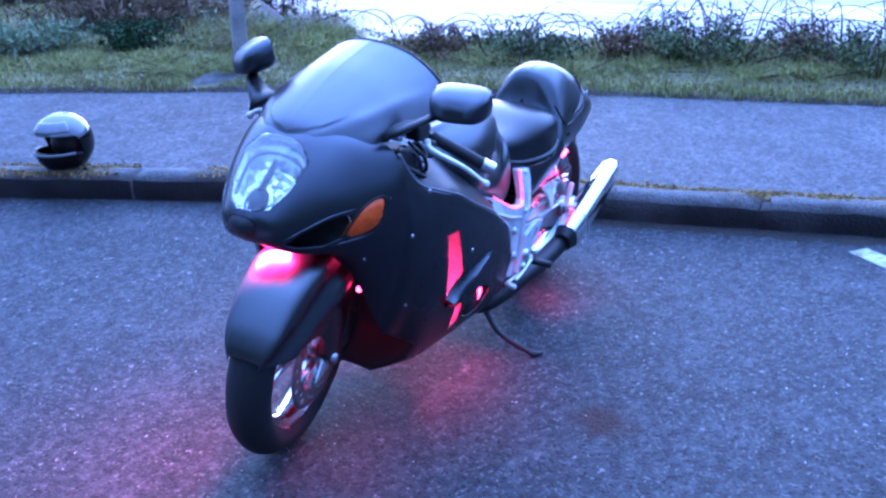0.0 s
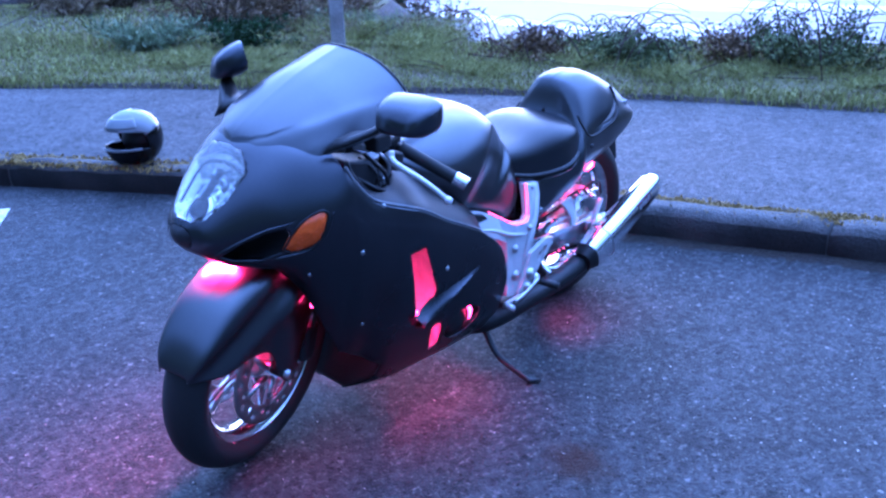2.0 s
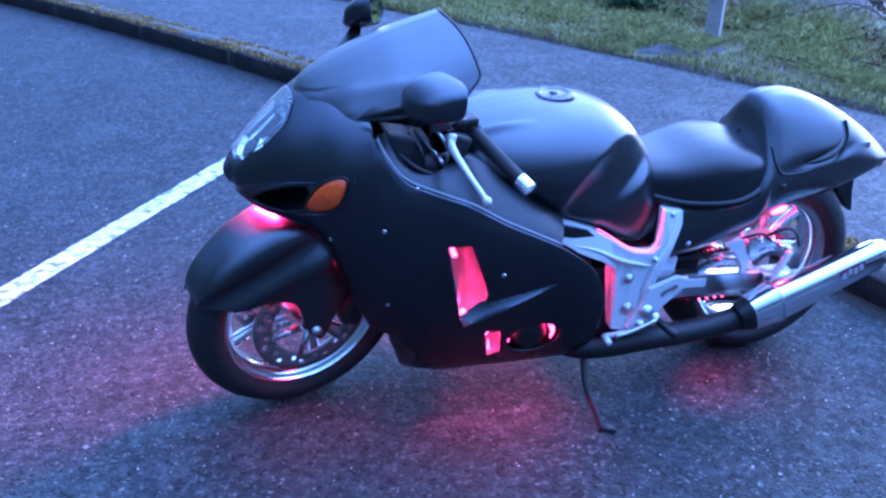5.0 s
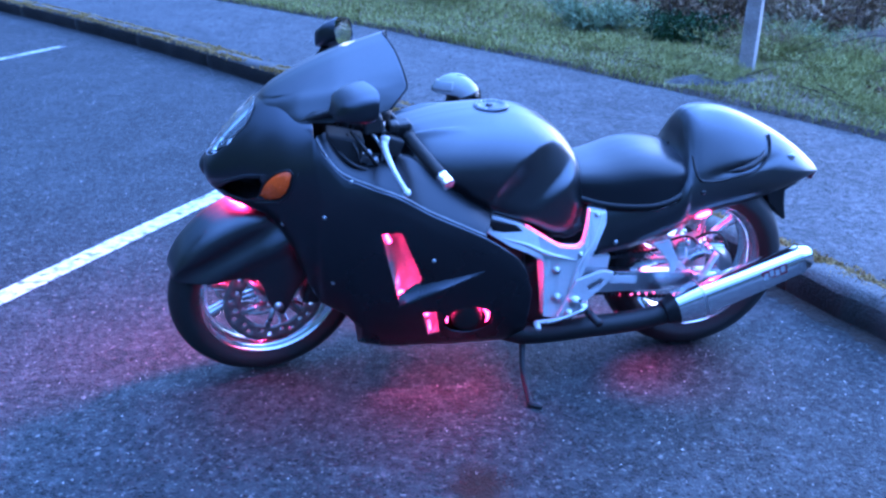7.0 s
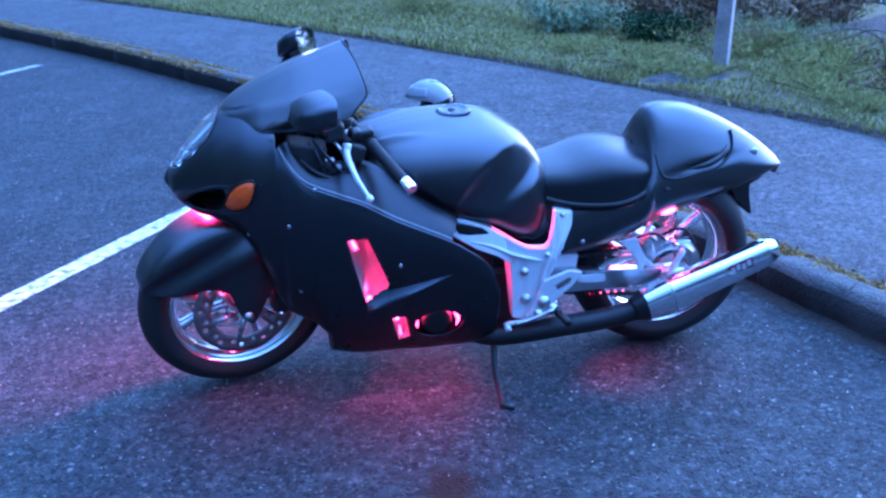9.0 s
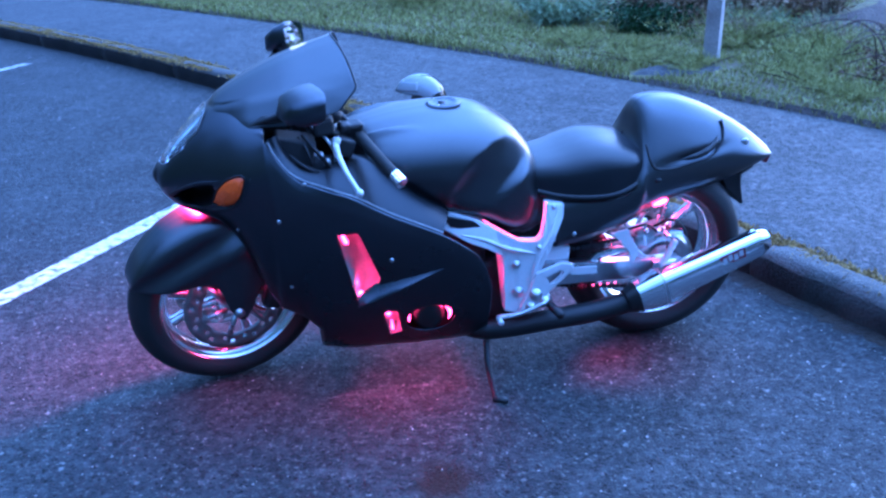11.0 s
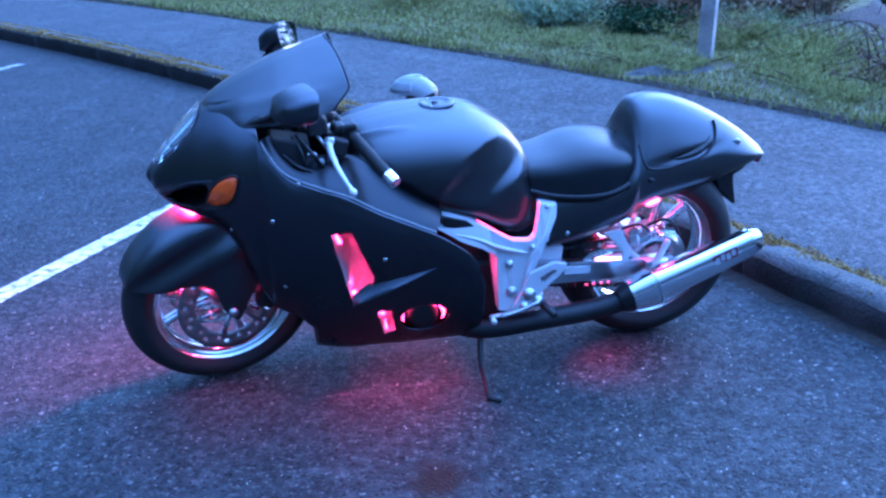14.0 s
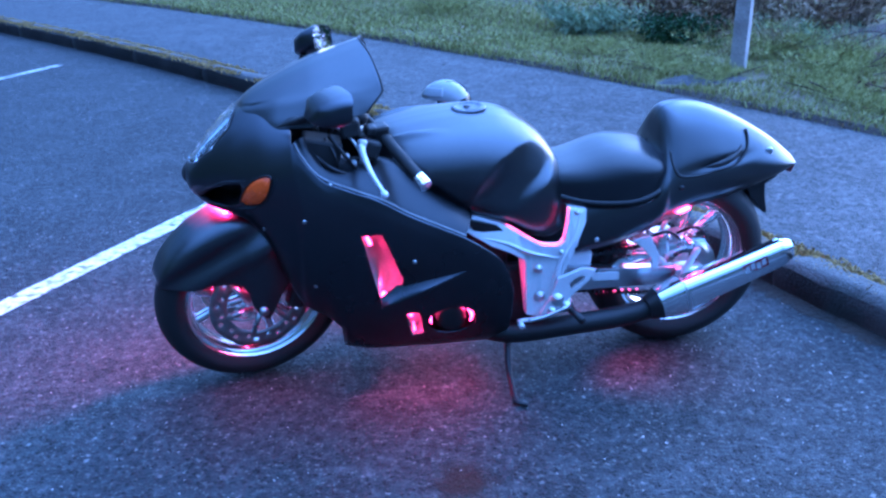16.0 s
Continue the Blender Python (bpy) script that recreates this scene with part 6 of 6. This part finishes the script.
bm = bmesh.new()
rows = []
for j in range(25):
    e = -0.95 + j * (0.95 + math.pi / 2) / 24
    rows.append([bm.verts.new(shell_point(2 * math.pi * i / 48, e)) for i in range(48)])
for j in range(24):
    for i in range(48):
        k = (i + 1) % 48
        bm.faces.new((rows[j][i], rows[j][k], rows[j + 1][k], rows[j + 1][i]))
bmesh.ops.remove_doubles(bm, verts=bm.verts, dist=0.0005)
for co, no in (((0, 0, 0.182), (-0.25, 0, 1)), ((0, 0, 0.108), (0.1, 0, 1)), ((0, 0, 0.19), (0.12, 0, 1)), ((0.03, 0, 0), (1, 0, 0.25)), ((0, 0.016, 0), (0, 1, 0)), ((0, 0.034, 0), (0, 1, 0)), ((0, -0.016, 0), (0, 1, 0)), ((0, -0.034, 0), (0, 1, 0))):
    bmesh.ops.bisect_plane(bm, geom=bm.verts[:] + bm.edges[:] + bm.faces[:], dist=1e-5, plane_co=co, plane_no=Vector(no).normalized())
gone = []
for f in bm.faces:
    c = f.calc_center_median()
    if c.x + 0.25 * c.z < 0.03 and c.z + 0.1 * c.x > 0.108 and c.z + 0.12 * c.x < 0.19:
        gone.append(f)
    f.material_index = 1 if c.z - 0.25 * c.x > 0.182 and not (0.016 < abs(c.y) < 0.034 and c.x > 0.0) else 0
# the raised visor lies over the brow
visor = bmesh.new()
g = []
for j in range(9):
    e = 0.5 + 0.05 * j
    g.append([tuple(Vector((0, 0, 0.135)) + (Vector(shell_point(a, e)) - Vector((0, 0, 0.135))) * 1.02) for a in np.linspace(-1.25, 1.25, 25)])
grid_mesh(visor, np.array(g))
part("visor", visor, M_HELMET, helmet, "smoked visor raised over the brow", thick=0.003)
b = bmesh.new()
tube(b, [Vector(shell_point(a, -0.22)) for a in np.linspace(-1.3, 1.3, 21)], 0.006, 6, 60)
part("port_edge", b, M_LIP, helmet)
bmesh.ops.delete(bm, geom=gone, context="FACES")
part("shell", bm, [M_GLOSS, M_HELMET], helmet, "gloss shell, pale crown over black", thick=0.008)
bm = bmesh.new()
ball(bm, 0.098, pose(0.048, 0, 0.135), 20, 12)
part("lining", bm, M_BLACK, helmet, "black padded lining")
bm = bmesh.new()
tube(bm, [(0.02, -0.11, 0.02), (0.0, -0.09, 0.008), (-0.04, -0.1, 0.008)], 0.008, 8, 12)
part("chin_strap", bm, M_BLACK, helmet)

# ---- post with a sign ----
post = thing("sign_post", "weathered grey wooden post carrying a green sign", "sign post", at=pose(2.745, 3.55, 0.1, 0, 0, -40))
bm = bmesh.new()
box_mesh(bm, (0.105, 0.105, 1.25), pose(0, 0, 0.6))
bmesh.ops.subdivide_edges(bm, edges=bm.edges, cuts=3)
for v in bm.verts:
    v.co += Vector((noise.noise(v.co * 9), noise.noise(v.co * 9 + Vector((4, 0, 0))), 0)) * 0.004
part("post", bm, M_WOOD, post, smooth=False, bevel=0.008)
bm = bmesh.new()
box_mesh(bm, (0.62, 0.016, 0.4), pose(-0.06, -0.062, 0.905))
part("sign_panel", bm, M_SIGN, post, "green sign panel", smooth=False, bevel=0.004)
for z, h in ((0.712, 0.014), (1.098, 0.014)):
    bm = bmesh.new()
    box_mesh(bm, (0.62, 0.004, h), pose(-0.06, -0.073, z))
    part("sign_border", bm, M_WHITE, post, "white border strip", smooth=False)


# ---- plants ----
def blade_cloud(name, spots, m, label, category, kind="stuff", parent=None):
    """Many tapering blades; spots of (x, y, z, height, width, lean)."""
    vs, fs = [], []
    rnd = random.Random(5)
    for x, y, z, h, w, ln in spots:
        a, b = rnd.uniform(0, 6.283), rnd.uniform(0, 6.283)
        dx, dy = math.cos(a) * w / 2, math.sin(a) * w / 2
        lx, ly = math.cos(b) * ln * h, math.sin(b) * ln * h
        i = len(vs)
        vs += [(x - dx, y - dy, z), (x + dx, y + dy, z), (x - dx * 0.7 + lx * 0.35, y - dy * 0.7 + ly * 0.35, z + h * 0.6),
               (x + dx * 0.7 + lx * 0.35, y + dy * 0.7 + ly * 0.35, z + h * 0.6), (x + lx, y + ly, z + h * (1 - 0.4 * ln * ln))]
        fs += [(i, i + 1, i + 3, i + 2), (i + 2, i + 3, i + 4)]
    me = bpy.data.meshes.new(name)
    me.from_pydata(vs, [], fs)
    me.materials.append(m)
    ob = new(name, me)
    if parent:
        ob.parent = parent
        return ob
    return tagged(ob, label, category, kind=kind)


def ground_z(d, y=0.0):
    w = lawn_width(y)
    if d > 2.6:
        d = 2.6 + (d - 2.6) / (1 + w / 2.4) if d < 5.0 + w else d - w
    return float(np.interp(d, [2.15, 2.2, 2.6, 3.2, 3.8, 4.4, 5.0, 5.7, 6.6, 8], [0.08, 0.14, 0.155, 0.165, 0.15, 0.10, -0.05, -0.5, -1.3, -2.6]))


rnd = random.Random(11)
turf, straw = [], []
for k in range(120000):
    y = rnd.uniform(-4, 11)
    d = 2.17 + rnd.random() ** 1.15 * 2.55
    x = kerb_x(y) + d
    # bare trodden patch beside the post
    if math.hypot((x - 2.4) / 0.4, (y - 3.3) / 0.2) < 1 + 0.3 * noise.noise((x * 3, y * 3, 0)):
        continue
    thick = 0.5 + 0.9 * noise.noise((x * 0.9, y * 0.9, 4))
    far = max(0, min(1, (d - 2.9) / 1.2))
    h = rnd.uniform(0.014, 0.045) * (1 + 0.5 * thick) + 0.1 * far * max(0, thick) * rnd.random() + (0.03 if d < 2.35 else 0) * rnd.random()
    (straw if rnd.random() < 0.10 + 0.12 * far else turf).append((x, y, ground_z(d, y) - 0.01, h, rnd.uniform(0.006, 0.012), rnd.uniform(0.1, 0.9)))
for k in range(60000):
    y = rnd.uniform(4.6, 13)
    d = 2.6 + rnd.random() * (2.2 + lawn_width(y))
    x = kerb_x(y) + d
    streak = noise.noise((x * 0.7, y * 0.7, 9))
    h = rnd.uniform(0.02, 0.05) * (1 + 0.6 * streak)
    (straw if rnd.random() < 0.08 + 0.12 * max(0, streak) else turf).append((x, y, ground_z(d, y) - 0.01, h, rnd.uniform(0.010, 0.02), rnd.uniform(0.2, 1.0)))
blade_cloud("grass", turf, M_GRASS, "short uneven green grass along the footpath", "grass")
blade_cloud("dry_grass", straw, M_STRAW, "scattered dry straw-coloured grass", "grass")
moss = []
for k in range(46000):
    y = rnd.uniform(-3, 10)
    if noise.noise((y * 1.3, 2.0, 0)) + 0.35 * noise.noise((y * 6, 7.0, 0)) < -0.32:
        continue
    far = max(0, min(1, (y - 0.8) / 1.5))
    x = kerb_x(y) + 0.118 - 0.04 * far + rnd.gauss(0, 0.03 + 0.018 * far)
    moss.append((x, y, 0.125, rnd.uniform(0.006, 0.022), 0.012, rnd.uniform(0.2, 1.0)))
blade_cloud("moss", moss, leaf_material("moss_leaves", (0.26, 0.19, 0.06)), "yellow-brown moss along the back of the kerb", "moss")


def clump(name, x, y, radius, height, leaves, size, m, label, category, squash=1.0, seed=1, stems=0, narrow=0.35):
    """A shrub: stems from the root and a crown of many small leaves with gaps."""
    r = random.Random(seed)
    z0 = ground_z(x - kerb_x(y), y) - 0.02
    t = thing(name, label, category, at=pose(x, y, z0))
    vs, fs = [], []
    tips = [(r.gauss(0, 0.45) * radius, r.gauss(0, 0.45) * radius * squash, height * r.uniform(0.35, 1.0)) for _ in range(max(6, leaves // 90))]
    for _ in range(leaves):
        c = r.choice(tips)
        f = r.random() ** 0.6
        px, py, pz = c[0] * f + r.gauss(0, 0.09) * radius, c[1] * f + r.gauss(0, 0.09) * radius, max(0.01, c[2] * f + r.gauss(0, 0.06) * height)
        d = Vector((r.gauss(0, 1), r.gauss(0, 1), r.gauss(0.5, 0.8))).normalized()
        s = d.orthogonal().normalized()
        s = (s * math.cos(r.random() * 6.28) + d.cross(s) * math.sin(r.random() * 6.28)) * size * narrow
        l = d * size * r.uniform(0.6, 1.3)
        p = Vector((px, py, pz))
        i = len(vs)
        vs += [tuple(p), tuple(p + l * 0.5 + s), tuple(p + l), tuple(p + l * 0.5 - s)]
        fs.append((i, i + 1, i + 2, i + 3))
    me = bpy.data.meshes.new("crown")
    me.from_pydata(vs, [], fs)
    me.materials.append(m)
    o = new("crown", me)
    o.parent = t
    b = bmesh.new()
    for c in tips[:14]:
        tube(b, [(c[0] * 0.1, c[1] * 0.1, 0), (c[0] * 0.5, c[1] * 0.5, c[2] * 0.55), c], [0.008, 0.005, 0.003], 5, 8, cap=False)
    for _ in range(stems):
        a, ln = r.uniform(0, 6.28), r.uniform(0.5, 1.3) * radius
        hh = height * r.uniform(0.9, 1.5)
        ox, oy = r.gauss(0, 0.3) * radius, r.gauss(0, 0.3) * radius * squash
        tube(b, [(ox, oy, 0), (ox + math.cos(a) * ln * 0.3, oy + math.sin(a) * ln * 0.3, hh * 0.8), (ox + math.cos(a) * ln * 0.7, oy + math.sin(a) * ln * 0.7, hh), (ox + math.cos(a) * ln * 1.2, oy + math.sin(a) * ln * 1.2, hh * 0.75)], [0.006, 0.004, 0.003], 5, 12, cap=False)
    tagged(part("stem_tangle", b, M_STEM, t), kind="stuff")
    tagged(o, kind="stuff")
    return t


clump("silver_shrub", 2.2, 5.35, 0.45, 0.26, 2400, 0.10, M_PALE, "pale silvery-green low shrub in the verge", "shrub", seed=2, narrow=0.06)
clump("shrub", 2.75, 4.75, 0.42, 0.27, 4500, 0.03, M_DEEP, "dark green rounded low shrub in the verge", "shrub", seed=3)
for i, (x, y, r, h) in enumerate(((3.2, 4.0, 0.5, 0.24), (3.65, 3.5, 0.5, 0.24), (3.5, 4.5, 0.5, 0.28), (1.2, 7.0, 0.6, 0.28))):
    tagged(clump("tall_grass", x, y, r, h, 4500, 0.075, M_GRASS, "tuft of tall green grass at the bluff edge", "grass", seed=20 + i, narrow=0.03), group="grass tufts at the bluff edge")
for i in range(17):
    y = 2.3 - 0.4 * i
    x = kerb_x(y) + 3.25 + 0.22 * math.sin(i * 2.4)
    low = 0.27 if i < 4 else 0.36 + 0.05 * math.sin(i * 1.7)
    tagged(clump("bramble", x, y, 0.5, low, 3200, 0.026, (M_BRAMBLE, M_THORN, M_THORN)[i % 3], "reddish-brown bramble with long arching stems", "bramble", seed=40 + i, stems=9 if i % 2 else 6), group="brambles along the bluff edge")
for i in range(22):
    y = 4.4 - 0.36 * i
    x = kerb_x(y) + 2.85 + 0.2 * math.sin(i * 1.9)
    tagged(clump("tall_grass", x, y, 0.38, 0.11 + 0.04 * math.sin(i * 3.1), 2600, 0.06, M_GRASS, "tuft of tall green grass at the bluff edge", "grass", seed=120 + i, narrow=0.03), group="grass tufts at the bluff edge")
# brush on the slope behind the post and the dark bank beyond
for i in range(12):
    x, y = 3.3 + 0.55 * (i % 6) + 0.2 * math.sin(i * 2.1), 5.2 + 0.9 * (i // 6) + 0.35 * (i % 3)
    tagged(clump("dry_brush", x, y, 0.6, 0.5 + 0.1 * (i % 3), 900, 0.12, M_STRAW if i % 3 else M_BRAMBLE, "tangled dry brown brush on the slope", "brush", seed=70 + i, narrow=0.08, stems=4), group="dry brush on the slope")


for i in range(16):
    x, y = 3.0 + 0.42 * (i % 8) + 0.2 * math.sin(i * 1.7), 8.3 + 0.9 * (i // 8) + 0.3 * (i % 2) + 0.12 * (i % 8)
    tagged(clump("dry_brush", x, y, 0.7, 0.55 + 0.12 * (i % 3), 1000, 0.13, (M_STRAW, M_BRAMBLE, M_STRAW, M_THORN)[i % 4], "tangled dry brown brush on the slope", "brush", seed=170 + i, narrow=0.07, stems=4), group="dry brush on the slope")


for i in range(14):
    x, y = 3.35 + 0.3 * (i % 7) + 0.15 * math.sin(i * 2.3), 3.3 + 0.75 * (i // 7) + 0.25 * (i % 7) + 0.1 * math.sin(i * 1.3)
    tagged(clump("tall_grass", x, y, 0.42, 0.2 + 0.05 * (i % 3), 2400, 0.08, (M_GRASS, M_STRAW, M_PALE)[i % 3], "tuft of tall pale grass on the slope", "grass", seed=220 + i, narrow=0.035), group="grass tufts on the slope")
for i in range(12):
    x, y = 5.6 + 0.35 * i + 0.2 * math.sin(i * 1.1), 8.2 + 0.5 * (i % 3)
    tagged(clump("dark_brush", x, y, 0.9, 1.5 + 0.3 * (i % 3), 1300, 0.14, (M_DEEP, M_BRAMBLE)[i % 2], "dark leafless brush under the bank", "brush", seed=270 + i, narrow=0.1, stems=5), group="dark brush under the bank")


# worn patch of gravel beside the post
bm = bmesh.new()
ring_a = [bm.verts.new((2.4, 3.3, ground_z(2.4 - kerb_x(3.3)) + 0.006))]
last = None
for f in (0.35, 0.7, 1.0):
    row = []
    for k in range(36):
        a = 2 * math.pi * k / 36
        w = 1 + 0.25 * noise.noise((math.cos(a) * 1.5, math.sin(a) * 1.5, 6))
        x, y = 2.4 + 0.42 * f * w * math.cos(a), 3.3 + 0.22 * f * w * math.sin(a)
        row.append(bm.verts.new((x, y, ground_z(x - kerb_x(y)) + 0.006 - (0.03 if f == 1.0 else 0))))
    for k in range(36):
        if last:
            bm.faces.new((last[k], last[(k + 1) % 36], row[(k + 1) % 36], row[k]))
        else:
            bm.faces.new((ring_a[0], row[k], row[(k + 1) % 36]))
    last = row
tagged(finish("gravel_patch", bm, M_PATH), "worn grey gravel patch beside the post", "ground", kind="structure")


def bank():
    """A dark earth bank overgrown with brush, with a steep end towards the sea."""
    bm = bmesh.new()
    nx, ny = 60, 50
    vs = []
    for i in range(nx):
        row = []
        for j in range(ny):
            s, t = i / (nx - 1), j / (ny - 1)
            x, y = 8.75 - 6.2 * s, 9.0 + 8.5 * t
            end = min(1, s / 0.06) ** 0.5 * min(1, (1 - s) / 0.6) ** 0.8
            z = -3.0 + 7.0 * end * min(1, t / 0.22) ** 0.6 + 0.5 * noise.noise((x * 0.8, y * 0.8, 1)) + 0.2 * noise.noise((x * 3, y * 3, 5))
            row.append(bm.verts.new((x + 0.4 * noise.noise((x, y * 0.7, 9)), y + 0.5 * noise.noise((x * 0.9, z, 3)), z)))
        vs.append(row)
    for i in range(nx - 1):
        for j in range(ny - 1):
            bm.faces.new((vs[i][j], vs[i + 1][j], vs[i + 1][j + 1], vs[i][j + 1]))
    return tagged(finish("bank", bm, M_SOIL), "dark overgrown earth bank above the beach", "bank", kind="structure")


bank()
bm = bmesh.new()
bmesh.ops.create_icosphere(bm, subdivisions=3, radius=0.5)
for v in bm.verts:
    v.co *= 1 + 0.35 * noise.noise(v.co * 2.2)
    v.co.z *= 0.7
moved(bm, pose(5.9, 5.2, -0.45, 0, 0, 30))
tagged(finish("boulder", bm, M_ROCK, False), "pale rough boulder on the slope", "rock")
